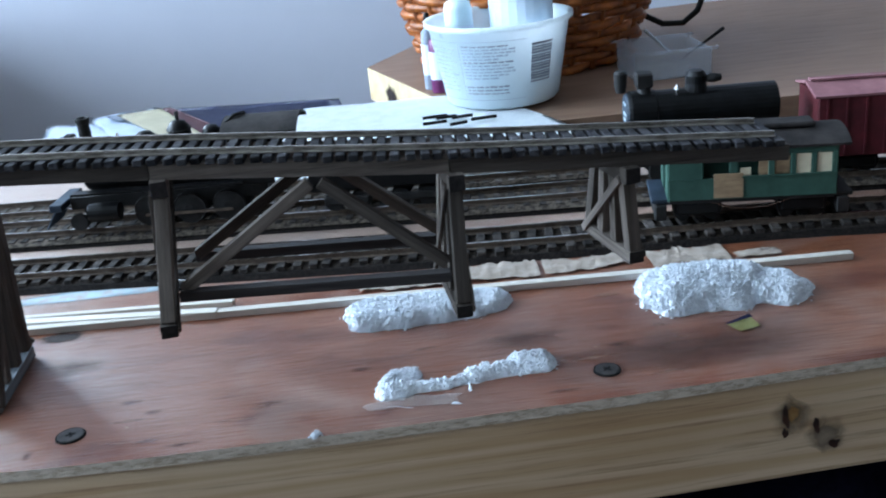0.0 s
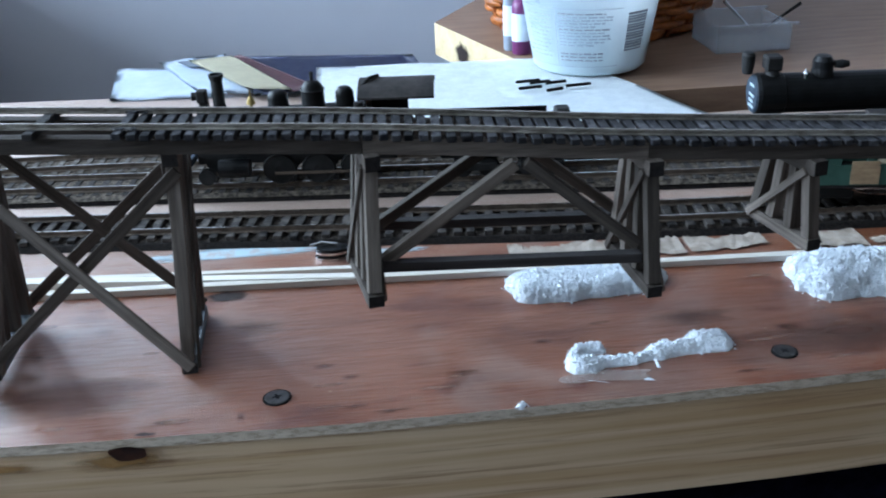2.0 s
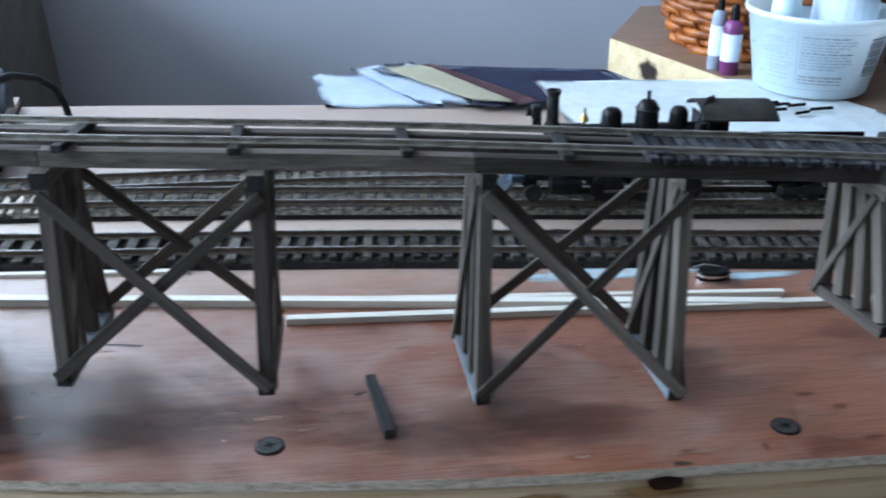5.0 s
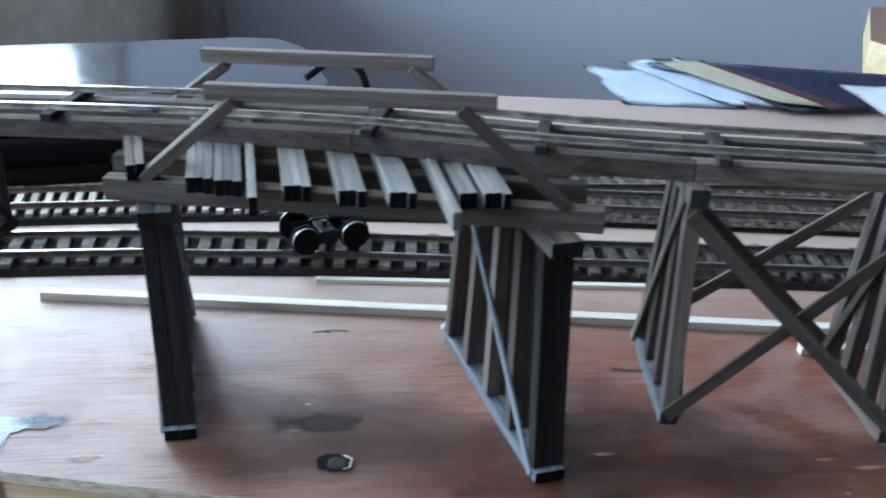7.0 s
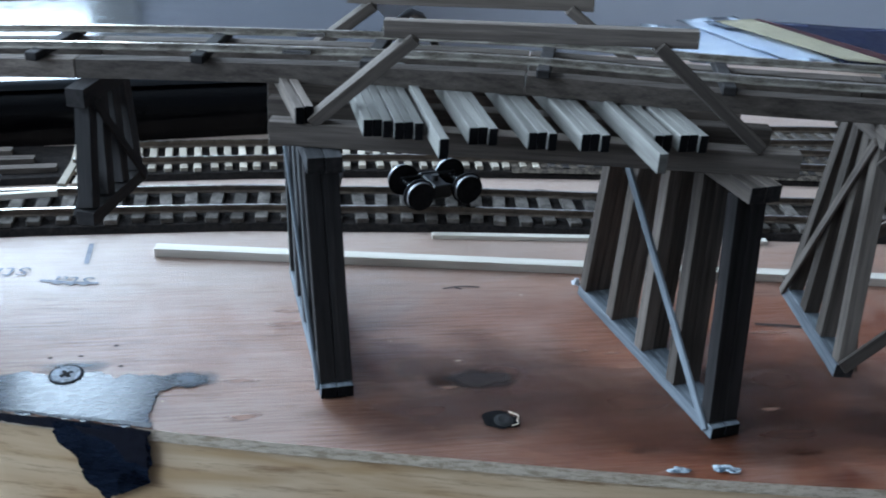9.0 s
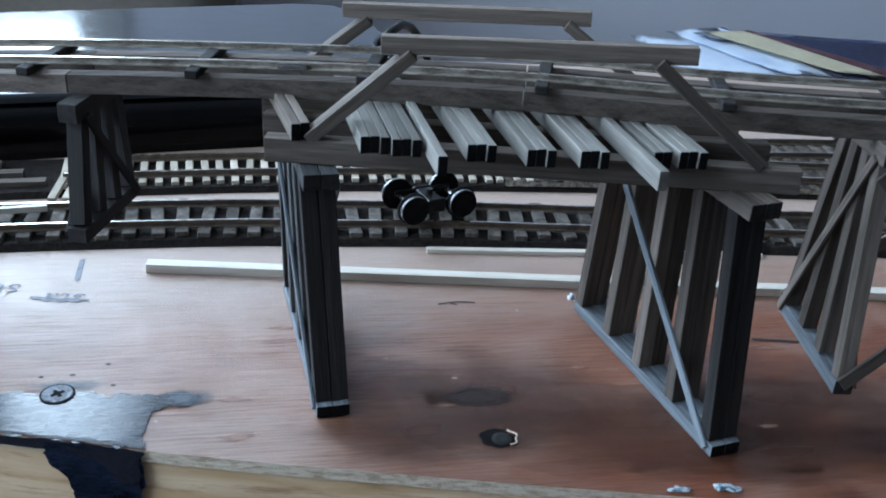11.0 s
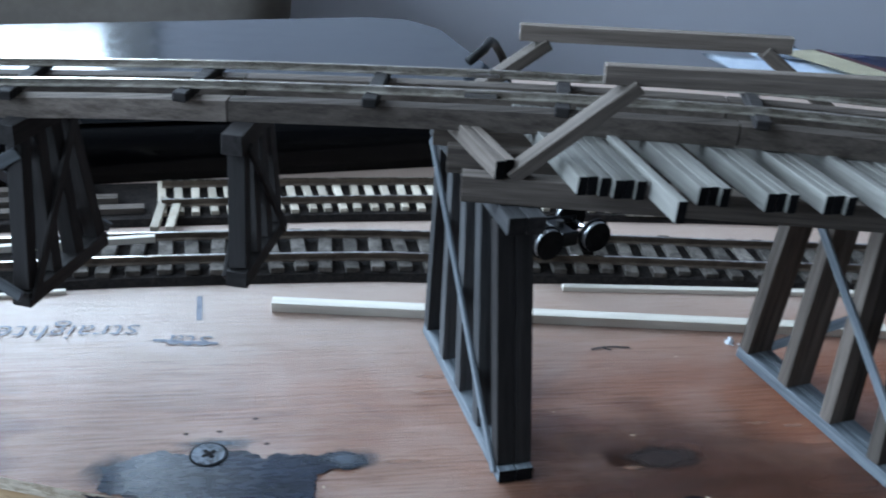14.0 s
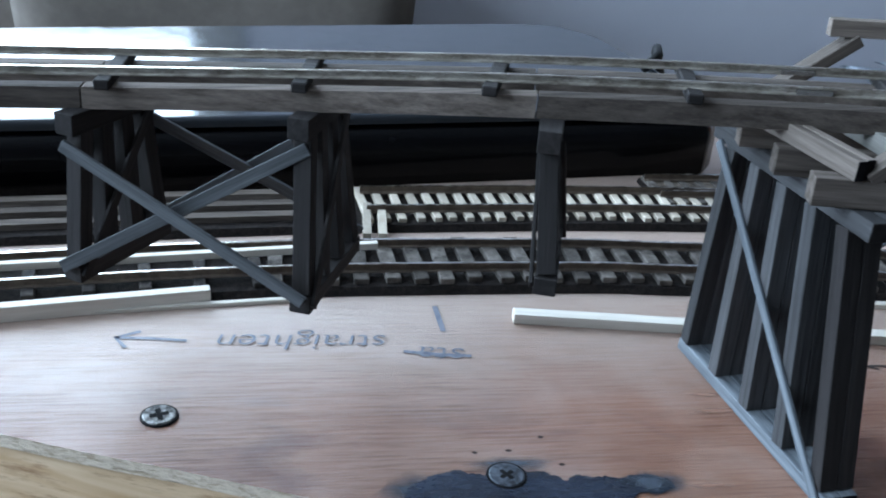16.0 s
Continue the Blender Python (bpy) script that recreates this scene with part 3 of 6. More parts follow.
def lay_sleepers(course, s0, s1, spacing, length, w, h, z0, material, parent, seed, shift=0.0, turn=3.0, name="sleeper"):
    rng = random.Random(seed)
    bm = bm_box(w, length, h, min(w, h) * 0.12)
    me = mesh_of(name, bm, material)
    s = s0
    while s < s1:
        p, d = course.at(s)
        m = Matrix.Translation(p + Vector((0, 0, z0 + h / 2 + rng.uniform(-0.00012, 0.00012)))) @ Matrix.Rotation(math.atan2(d.y, d.x) + radians(rng.uniform(-turn, turn)), 4, "Z") @ Matrix.Translation((0, rng.uniform(-1, 1) * shift, 0))
        link(name, me, parent, "", m)
        s += spacing * rng.uniform(0.94, 1.06)


# ---- the room ----
FLOOR_Z, CEIL_Z = -0.76, 1.66
X0, X1, Y0, Y1 = -1.9, 1.9, -1.9, 0.86


def wall_with_hole(name, length, height, thick, hole, m, label, paint=None):
    """A wall along x from 0, z up, its inner face at y = 0; hole = (x0, x1, z0, z1) or None."""
    b = bmesh.new()
    if hole is None:
        bm_box(length, thick, height, 0, (length / 2, thick / 2, height / 2), bm=b)
    else:
        hx0, hx1, hz0, hz1 = hole
        for a0, a1, c0, c1 in ((0, hx0, 0, height), (hx1, length, 0, height), (hx0, hx1, 0, hz0), (hx0, hx1, hz1, height)):
            bm_box(a1 - a0, thick, c1 - c0, 0, ((a0 + a1) / 2, thick / 2, (c0 + c1) / 2), bm=b)
    ob = link(name, mesh_of(name, b, paint or WALL_PAINT), None, "", m)
    return tagged(ob, label, "wall", kind="structure")


H = CEIL_Z - FLOOR_Z
wall_with_hole("wall_north", X1 - X0, H, 0.12, (0.15, 1.41, 0.12 - FLOOR_Z, 1.26 - FLOOR_Z), Matrix.Translation((X0, Y1, FLOOR_Z)), "smooth lavender-grey painted wall behind the layout table")
wall_with_hole("wall_west", Y1 - Y0, H, 0.12, (1.345, 2.575, 0.05 - FLOOR_Z, 1.50 - FLOOR_Z), Matrix.Translation((X0, Y0, FLOOR_Z)) @ Matrix.Rotation(radians(90), 4, "Z"), "unseen lavender-grey painted wall with an added large window")
# east and south walls are out of view, coloured dark against bounce
wall_with_hole("wall_east", Y1 - Y0, H, 0.12, None, Matrix.Translation((X1, Y1, FLOOR_Z)) @ Matrix.Rotation(radians(-90), 4, "Z"), "plain unseen wall in dark brown-grey to cut bounce light", LOW_BOUNCE_PAINT)
wall_with_hole("wall_south", X1 - X0, H, 0.12, None, Matrix.Translation((X1, Y0, FLOOR_Z)) @ Matrix.Rotation(radians(180), 4, "Z"), "plain unseen wall in dark brown-grey to cut bounce light", LOW_BOUNCE_PAINT)
single("floor", bm_box(X1 - X0 + 0.3, Y1 - Y0 + 0.3, 0.1, 0, ((X0 + X1) / 2, (Y0 + Y1) / 2, FLOOR_Z - 0.05)), CARPET, "dark navy carpeted floor under the layout table", "floor", kind="structure")
single("ceiling", bm_box(X1 - X0 + 0.3, Y1 - Y0 + 0.3, 0.1, 0, ((X0 + X1) / 2, (Y0 + Y1) / 2, CEIL_Z + 0.05)), CEILING_PAINT, "plain unseen ceiling, greyed to cut bounce light", "ceiling", kind="structure")


def window_frame(name, w, h, m, label):
    """A white frame in an opening, its middle at the origin, lying in the xz plane."""
    e = thing(name, label, "window", kind="structure")
    e.matrix_basis = m
    b = bmesh.new()
    for sx in (-1, 1):
        bm_box(0.05, 0.05, h, 0.004, (sx * (w / 2 - 0.025), 0, 0), bm=b)
        bm_box(w - 0.1, 0.05, 0.05, 0.004, (0, 0, sx * (h / 2 - 0.025)), bm=b)
    bm_box(0.04, 0.04, h - 0.1, 0.004, (0, 0, 0), bm=b)
    ob = new("window_frame", mesh_of("window_frame", b, CEILING_PAINT))
    ob.parent = e


window_frame("window_1", 1.26, 1.14, Matrix.Translation((-1.120, Y1 + 0.020, 0.69)), "white-framed window letting in cool daylight")
window_frame("window_2", 1.23, 1.45, Matrix.Translation((X0 - 0.020, 0.06, 0.775)) @ Matrix.Rotation(radians(90), 4, "Z"), "tall white-framed window out of view, added for cool side daylight")


# ---- the layout table ----
NAVY_CLOTH = make("navy_cloth", lin(0.008, 0.008, 0.020), lin(0.003, 0.003, 0.008), 120, rough=0.9, bump=0.4, spec=0.05)
EDGE = [(-0.95, 0.290), (-0.75, 0.190), (-0.62, 0.128), (-0.53, 0.0890), (-0.497, 0.0765), (-0.465, 0.0640), (-0.44, 0.055), (-0.397, 0.043), (-0.357, 0.033), (-0.255, 0.0105), (-0.172, -0.003),
        (-0.093, -0.012), (-0.02, -0.0155), (0.035, -0.0175), (0.15, -0.0165), (0.25, -0.012), (0.40, -0.006), (0.95, 0.014)]
front = Course(EDGE)
edge_pts = [tuple(front.at(s)[0][:2]) for s in np.linspace(0, front.length, 90)]
# the front sheet carries the tracks; a second sheet behind it lies a little lower
FRONT_TAIL = [(0.95, 0.246), (-0.297, 0.246), (-0.312, 0.396), (-0.95, 0.44)]
BACK_SHEET = [(-0.2968, 0.2464), (0.166, 0.2464), (0.166, 0.262), (0.128, 0.370), (-0.13, 0.379), (-0.25, 0.392), (-0.3115, 0.396)]
BACK_DROP = -0.0065
table = thing("layout_table", "reddish plywood model railway table with a knotty pine front board", "table", (0, 0.2, FLOOR_Z))
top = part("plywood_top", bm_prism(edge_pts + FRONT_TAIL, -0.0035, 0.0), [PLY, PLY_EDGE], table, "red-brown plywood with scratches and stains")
TABLE_TOP = top
back_top = part("back_board", bm_prism(BACK_SHEET, BACK_DROP - 0.0035, BACK_DROP), [PLY, PLY_EDGE], table, "paler brown plywood strip behind the tracks")
for sheet_ob in (top, back_top):
    for p in sheet_ob.data.polygons:
        if abs(p.normal.z) < 0.5:
            p.material_index = 1
bm = front.sweep(0, front.length, 0.02, [(0.0006, -0.038), (0.020, -0.038), (0.020, -0.0036), (0.0006, -0.0036)])
FRONT_BOARD = part("front_board", bm, PINE, table, "knotty yellow pine board")
for x, y in ((-0.85, 0.30), (0.85, 0.06), (-0.85, 0.40), (0.85, 0.32)):
    timber("leg", (x, y, FLOOR_Z), (x, y, -0.0037), 0.03, 0.03, PINE, table, up=(0, 1, 0))


# added cloth, filling the unidentified dark navy area under the board
b = bmesh.new()
rows = []
for s_ in np.linspace(front.near_x(-0.30), front.near_x(0.90), 160):
    p, d = front.at(s_)
    n_ = Vector((-d.y, d.x, 0))
    fold = 0.012 + 0.004 * math.sin(s_ * 70) + 0.003 * noise.noise(Vector((s_ * 40, 0, 0)))
    rows.append([b.verts.new(p + n_ * (fold * (0.4 + 0.6 * k / 6)) + Vector((0, 0, -0.0385 - k * 0.09))) for k in range(7)])
for p, q in zip(rows, rows[1:]):
    for k in range(6):
        b.faces.new((p[k], q[k], q[k + 1], p[k + 1]))
bmesh.ops.solidify(b, geom=b.faces[:], thickness=0.0015)
single("added_navy_cloth", b, NAVY_CLOTH, "dark navy cloth added to fill the dark area below the front board", "cloth", smooth=True)


def stain(cx, cy, rx, ry, material, seed, label, rough=0.25, turn=0.0, z=0.0002):
    part("stain", bm_patch(cx, cy, rx, ry, z, seed, rough, turn=turn), material, TABLE_TOP, label)


stain(-0.022, 0.072, 0.0105, 0.0068, SMUDGE, 3, "dark oval smudge", 0.12)
stain(-0.312, 0.058, 0.0125, 0.0070, SMUDGE, 4, "dark oval smudge", 0.22)
rim = [tuple(front.at(front.near_x(x))[0][:2]) for x in (-0.397, -0.403, -0.410, -0.418, -0.426, -0.434, -0.441, -0.446)]
BLOT = [(x, y + 0.0004) for x, y in rim] + [(-0.4455, 0.0615), (-0.4405, 0.0670), (-0.4330, 0.0705), (-0.4280, 0.0690), (-0.4170, 0.0700), (-0.4090, 0.0665), (-0.4030, 0.0668), (-0.3960, 0.0655), (-0.3905, 0.0668), (-0.3850, 0.0648), (-0.3842, 0.0622), (-0.3900, 0.0600), (-0.3965, 0.0585), (-0.3978, 0.0520)]
part("stain", bm_ragged(BLOT, 0.0003, 5, 0.0010, 0.0005), PAINT_GREY, TABLE_TOP, "blue-grey paint blot")
NAVY_RIM = make("dried_navy_paint", lin(0.010, 0.011, 0.022), lin(0.004, 0.004, 0.008), 400, rough=0.4, bump=0.8)
part("stain", bm_ragged([(x, y + 0.0003) for x, y in rim[:-1]] + [(x, y + 0.0022 - 0.0016 * k / 7) for k, (x, y) in list(enumerate(rim[:-1]))[::-1]], 0.00042, 15, 0.0003), NAVY_RIM, TABLE_TOP, "dark navy rim of the paint blot")
stain(-0.4400, 0.0640, 0.0110, 0.0090, WASH, 51, "thin blue-grey paint wash", 0.3, 0.3, 0.00025)
stain(-0.4200, 0.0720, 0.0130, 0.0035, WASH, 52, "thin blue-grey paint wash", 0.3, -0.1, 0.00025)
stain(-0.3880, 0.0640, 0.0110, 0.0045, WASH, 53, "thin blue-grey paint wash", 0.35, 0.1, 0.00035)
stain(-0.02, 0.110, 0.046, 0.0068, BLUE_SMEAR, 7, "pale blue paint smear", 0.3, -0.06)
stain(0.035, 0.101, 0.022, 0.0045, BLUE_SMEAR, 8, "pale blue paint smear", 0.35, -0.1)
stain(-0.0385, -0.0132, 0.0028, 0.0009, BURNT, 9, "burnt glue spot at the edge", 0.25)
stain(-0.130, 0.036, 0.002, 0.001, SMUDGE, 10, "small dark speck", 0.2)
for k, (x, y) in enumerate(((-0.4265, 0.0765), (-0.4185, 0.0768), (-0.410, 0.0815), (-0.4075, 0.0712))):
    stain(x, y, 0.0011, 0.0008, SMUDGE, 20 + k, "small dark speck", 0.2)


SCUFF = make("reddish_scuff", lin(0.27, 0.125, 0.085), lin(0.33, 0.19, 0.135), 140, (1, 5, 5), 0.45, contrast=(0.42, 0.62))
fade(SCUFF, 0.1, 0.46, 0.7)
for k, (x, y, rx, ry) in enumerate(((0.0145, 0.0165, 0.0055, 0.0022), (0.0230, 0.0085, 0.0042, 0.0020), (-0.0105, -0.0090, 0.0022, 0.0030), (0.0240, -0.0085, 0.0065, 0.0016), (-0.0340, -0.0075, 0.0034, 0.0018), (0.0600, 0.0050, 0.0060, 0.0022),
                                      (0.0350, -0.0125, 0.0080, 0.0014), (0.0880, 0.0200, 0.0050, 0.0024), (0.1500, -0.0090, 0.0070, 0.0016), (0.1720, 0.0160, 0.0060, 0.0028), (-0.2350, 0.0200, 0.0060, 0.0020), (-0.2750, 0.0240, 0.0080, 0.0022), (-0.2050, 0.0250, 0.0070, 0.0030))):
    stain(x, y, rx, ry, RED_SMUDGE, 200 + k, "dark reddish smudge", 0.35, 0.1, 0.00014)
for k, (x, y, rx, ry, a) in enumerate(((-0.2650, 0.0400, 0.0750, 0.0260, -0.22), (-0.0900, 0.0130, 0.0700, 0.0200, -0.1), (-0.1900, 0.0280, 0.0600, 0.0240, -0.15), (0.1950, 0.0080, 0.0600, 0.0190, 0.03), (-0.3020, 0.0580, 0.0480, 0.0300, -0.25), (-0.2250, 0.0480, 0.0500, 0.0280, -0.2), (-0.3220, 0.0440, 0.0460, 0.0190, -0.25), (-0.2350, 0.0260, 0.0600, 0.0160, -0.18))):
    stain(x, y, rx, ry, DEEP_RED, 260 + k, "deeper red patch of the plywood", 0.2, a, 0.00004 + 0.000008 * k)
# brown patches beside the bents: cast shadow painted in, with some staining
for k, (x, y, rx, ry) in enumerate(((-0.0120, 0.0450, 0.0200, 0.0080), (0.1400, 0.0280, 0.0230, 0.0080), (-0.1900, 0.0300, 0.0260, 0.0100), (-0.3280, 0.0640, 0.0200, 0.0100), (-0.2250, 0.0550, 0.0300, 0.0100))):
    stain(x, y, rx, ry, BENT_SHADE, 230 + k, "faint brown staining and painted shadow beside a bent", 0.3, 0.0, 0.00010)
_r = random.Random(12)
for k in range(34):
    x = _r.uniform(-0.38, 0.24)
    y0 = float(np.interp(x, [p[0] for p in edge_pts], [p[1] for p in edge_pts]))
    stain(x, y0 + _r.uniform(0.006, 0.075), _r.uniform(0.003, 0.010), _r.uniform(0.0006, 0.0016), SCUFF, 100 + k, "reddish scuff in the plywood", 0.35, _r.uniform(-0.2, 0.2), 0.00012)
for k in range(14):
    x = _r.uniform(-0.50, 0.24)
    y0 = float(np.interp(x, [p[0] for p in edge_pts], [p[1] for p in edge_pts]))
    stain(x, y0 + _r.uniform(0.004, 0.09), _r.uniform(0.0003, 0.0007), _r.uniform(0.0002, 0.0004), PLY_EDGE, 140 + k, "white fleck", 0.3, _r.uniform(-0.5, 0.5), 0.00022)


SMUDGE_HARD = make("dark_scratch_mark", lin(0.035, 0.020, 0.017), lin(0.016, 0.010, 0.009), 500, rough=0.7)
PAINT_PALE = make("pale_blue_paint_flake", lin(0.50, 0.58, 0.64), lin(0.035, 0.06, 0.085), 500, rough=0.5, bump=0.8, contrast=(0.40, 0.58))


def ink_line(points, r=0.00045):
    b = bmesh.new()
    pts = [Vector((x, y, 0.0002)) for x, y in points]
    vs = []
    for i, p in enumerate(pts):
        d = (pts[min(i + 1, len(pts) - 1)] - pts[max(i - 1, 0)]).normalized()
        n = Vector((-d.y, d.x, 0)) * r
        vs.append((b.verts.new(p + n), b.verts.new(p - n)))
    for (a, c), (d, e) in zip(vs, vs[1:]):
        b.faces.new((a, c, e, d))
    for f in b.faces:
        f.normal_update()
        if f.normal.z < 0:
            f.normal_flip()
    return b


part("pen_mark", ink_line([(-0.4252, 0.1440), (-0.4250, 0.1300)], 0.0008), INK, TABLE_TOP, "blue pen stroke")
part("pen_mark", ink_line([(-0.493, 0.1270), (-0.502, 0.1283), (-0.511, 0.1290)], 0.0006), INK, TABLE_TOP, "blue pen arrow")
part("pen_mark", ink_line([(-0.5050, 0.1320), (-0.511, 0.1290), (-0.5080, 0.1240)], 0.0006), INK, TABLE_TOP, "blue pen arrow")
part("pen_mark", ink_line([(-0.4195, 0.1172), (-0.428, 0.1182), (-0.4372, 0.1200)], 0.0007), INK, TABLE_TOP, "blue pen stroke crossing out a word")


for pts, w in (([(-0.313, 0.1075), (-0.309, 0.1084), (-0.3055, 0.1086), (-0.301, 0.1078)], 0.0004), ([(-0.309, 0.1080), (-0.307, 0.1068)], 0.0004), ([(-0.219, 0.0800), (-0.210, 0.0786), (-0.202, 0.0768)], 0.0006),
               ([(-0.130, 0.0365), (-0.127, 0.0370)], 0.0005)):
    part("scratch", ink_line(pts, w), SMUDGE_HARD, TABLE_TOP, "dark scratch")
for k, (x, y, rx, ry) in enumerate(((-0.2690, 0.0152, 0.0024, 0.0014), (-0.2570, 0.0146, 0.0034, 0.0016))):
    part("paint_chip", bm_patch(x, y, rx, ry, 0.0007, 60 + k, 0.3, lift=0.0006), PAINT_PALE, TABLE_TOP, "flake of pale blue paint")


def lettering(text, size, m, material, parent, label):
    cu = bpy.data.curves.new("lettering", "FONT")
    cu.body, cu.size, cu.align_x, cu.align_y = text, size, "CENTER", "CENTER"
    cu.shear, cu.offset = 0.2, -0.00010
    tmp = bpy.data.objects.new("lettering", cu)
    me = bpy.data.meshes.new_from_object(tmp)
    me.materials.append(material)
    bpy.data.objects.remove(tmp)
    return link("lettering", me, parent, label, m)


lettering("straighten", 0.0112, Matrix.Translation((-0.4630, 0.1257, 0.0003)) @ Matrix.Rotation(radians(178), 4, "Z"), INK, TABLE_TOP, "handwritten word in blue pen")
lettering("sta", 0.0112, Matrix.Translation((-0.4270, 0.1182, 0.0003)) @ Matrix.Rotation(radians(173), 4, "Z"), INK, TABLE_TOP, "crossed-out letters in blue pen")


def screw(x, y, material, r, deep, label, turn, slot=1.0):
    e = thing("wood_screw", label, "screw", (x, y, 0), "screws in the table top")
    if deep:
        part("hole_rim", bm_lathe([(r * 1.0, 0.0004), (r * 1.10, 0.0005), (r * 1.16, 0.0002), (r * 1.16, 0.0), (r * 1.0, 0.0)], 24, at=(x, y, 0)), SMUDGE, e, "ragged dark rim")
    # black ring and cross put in for the shaded gap and recess
    part("countersink", bm_lathe([(0, 0.00044), (r * 1.13, 0.00044), (r * 1.16, 0.0)], 28, at=(x, y, 0)), END_GRAIN, e, "dark gap round the head")
    head = part("screw_head", bm_lathe([(0, 0.00062), (r * 0.55, 0.00062), (r * 0.93, 0.00066), (r, 0.00052), (r, -0.001)], 28, at=(x, y, 0)), material, e)
    b = bmesh.new()
    for a in (0, 90):
        q = bm_box(r * 1.15 * slot, r * 0.32 * slot, 0.0004, 0)
        bmesh.ops.rotate(q, verts=q.verts, matrix=Matrix.Rotation(radians(a + turn), 3, "Z"))
        bmesh.ops.translate(q, verts=q.verts, vec=(x, y, 0.00050 + 0.00003 * (a > 0)))
        merge(b, q)
    part("cross_slot", b, END_GRAIN, head, "black cross recess")


screw(0, 0, SCREW_DARK, 0.0039, False, "blackened cross-head screw flush in the plywood", 20, 0.65)
screw(0.164, 0, SCREW_DARK, 0.0037, False, "blackened cross-head screw flush in the plywood", 40, 0.65)
screw(-0.158, 0.012, SCREW_DARK, 0.0039, False, "blackened cross-head screw flush in the plywood", 10, 0.65)
hole = thing("wood_screw", "dark screw sunk in a splintered hole", "screw", (-0.309, 0.039, 0), "screws in the table top")
# flat black patch put in for the shade inside the hole
part("hole", bm_patch(-0.3090, 0.0392, 0.0047, 0.0038, 0.0003, 81, 0.14), END_GRAIN, hole, "flat black patch for the splintered hole")
part("screw_head", bm_lathe([(0, 0.0006), (0.0016, 0.0007), (0.0026, 0.0005), (0.0027, 0.0)], 20, at=(-0.3080, 0.0388, 0)), BLACK_IRON, hole)
part("rim", bm_tube([(-0.3090 + (0.0049 + 0.0003 * math.sin(9 * a)) * math.cos(a), 0.0392 + (0.0040 + 0.0003 * math.sin(7 * a)) * math.sin(a), 0.0005 + 0.0002 * math.sin(5 * a)) for a in np.linspace(-1.0, 0.9, 20)], 0.00022, 5), PLY_EDGE, hole, "pale splintered rim")
screw(-0.421, 0.068, SCREW_PAINTED, 0.0040, True, "paint-smeared zinc cross-head screw amid grey paint", 35, 0.8)
screw(-0.497, 0.094, SCREW_WORN, 0.0038, True, "scuffed zinc cross-head screw in the plywood", 15)

# paint run and knots on the front board
def on_front(x, z, rx, rz, material, seed, label, rough=0.3, out=0.0004):
    p, d = front.at(front.near_x(x))
    b = bm_patch(0, 0, rx, rz, 0, seed, rough)
    m = Matrix.Translation((p.x, p.y, z)) @ Matrix.Rotation(math.atan2(d.y, d.x), 4, "Z") @ Matrix.Rotation(radians(90), 4, "X") @ Matrix.Translation((0, 0, out))
    part("stain", b, material, FRONT_BOARD, label, m)


RUN = [(-0.0130, 0.0), (-0.0120, -0.0070), (-0.0078, -0.0110), (-0.0064, -0.0170), (-0.0010, -0.0240), (0.0022, -0.0215), (0.0030, -0.0150), (0.0070, -0.0122), (0.0105, -0.0165), (0.0118, -0.0100), (0.0122, 0.0)]
_p, _d = front.at(front.near_x(-0.409))
part("stain", bm_ragged(RUN, 0.0, 8, 0.0008, 0.0005), PAINT_GREY, FRONT_BOARD, "blue-grey paint run",
     Matrix.Translation((_p.x, _p.y, 0)) @ Matrix.Rotation(math.atan2(_d.y, _d.x), 4, "Z") @ Matrix.Rotation(radians(90), 4, "X") @ Matrix.Translation((0, 0, 0.0006)))
_q, _e = front.at(front.near_x(-0.4220))
part("stain", bm_ragged([(-0.0270, 0.0003), (-0.0230, -0.0014), (-0.0140, -0.0022), (-0.0040, -0.0026), (0.0070, -0.0030), (0.0160, -0.0036), (0.0235, -0.0034), (0.0255, 0.0003)], 0.0, 19, 0.0005), NAVY_RIM, FRONT_BOARD, "navy paint run over the plywood edge",
     Matrix.Translation((_q.x, _q.y, 0)) @ Matrix.Rotation(math.atan2(_e.y, _e.x), 4, "Z") @ Matrix.Rotation(radians(90), 4, "X") @ Matrix.Translation((0, 0, 0.0005)))
KNOT_HALO = make("grey_knot_halo", lin(0.27, 0.20, 0.14), lin(0.18, 0.13, 0.09), 160, rough=0.55)
fade(KNOT_HALO, 0.05, 0.46, 0.9)
part("stain", bm_ragged([(-0.0095, -0.0005), (0.0118, -0.0008), (0.0110, -0.0120), (0.0060, -0.0105), (0.0020, -0.0045), (-0.0040, -0.0030)], 0.0, 18, 0.0006), NAVY_RIM, FRONT_BOARD, "darker navy part of the paint run",
     Matrix.Translation((_p.x, _p.y, 0)) @ Matrix.Rotation(math.atan2(_d.y, _d.x), 4, "Z") @ Matrix.Rotation(radians(90), 4, "X") @ Matrix.Translation((0, 0, 0.0009)))
on_front(0.2165, -0.0165, 0.0085, 0.0085, KNOT_HALO, 30, "greyish halo round the knots", 0.25, 0.0003)
on_front(0.2285, -0.0235, 0.0085, 0.0085, KNOT_HALO, 40, "greyish halo round the knots", 0.25, 0.0003)
on_front(0.2172, -0.0145, 0.0040, 0.0052, RESIN, 33, "amber knot", 0.2, 0.0005)
on_front(0.2150, -0.0152, 0.0011, 0.0036, BURNT, 34, "dark knot heart", 0.35, 0.0007)
on_front(0.2150, -0.0212, 0.0009, 0.0018, BURNT, 41, "dark knot crack", 0.3, 0.0007)
on_front(0.2250, -0.0200, 0.0011, 0.0026, BURNT, 35, "small dark knot", 0.3, 0.0007)
on_front(0.2310, -0.0275, 0.0015, 0.0018, BURNT, 36, "small dark knot", 0.3, 0.0007)
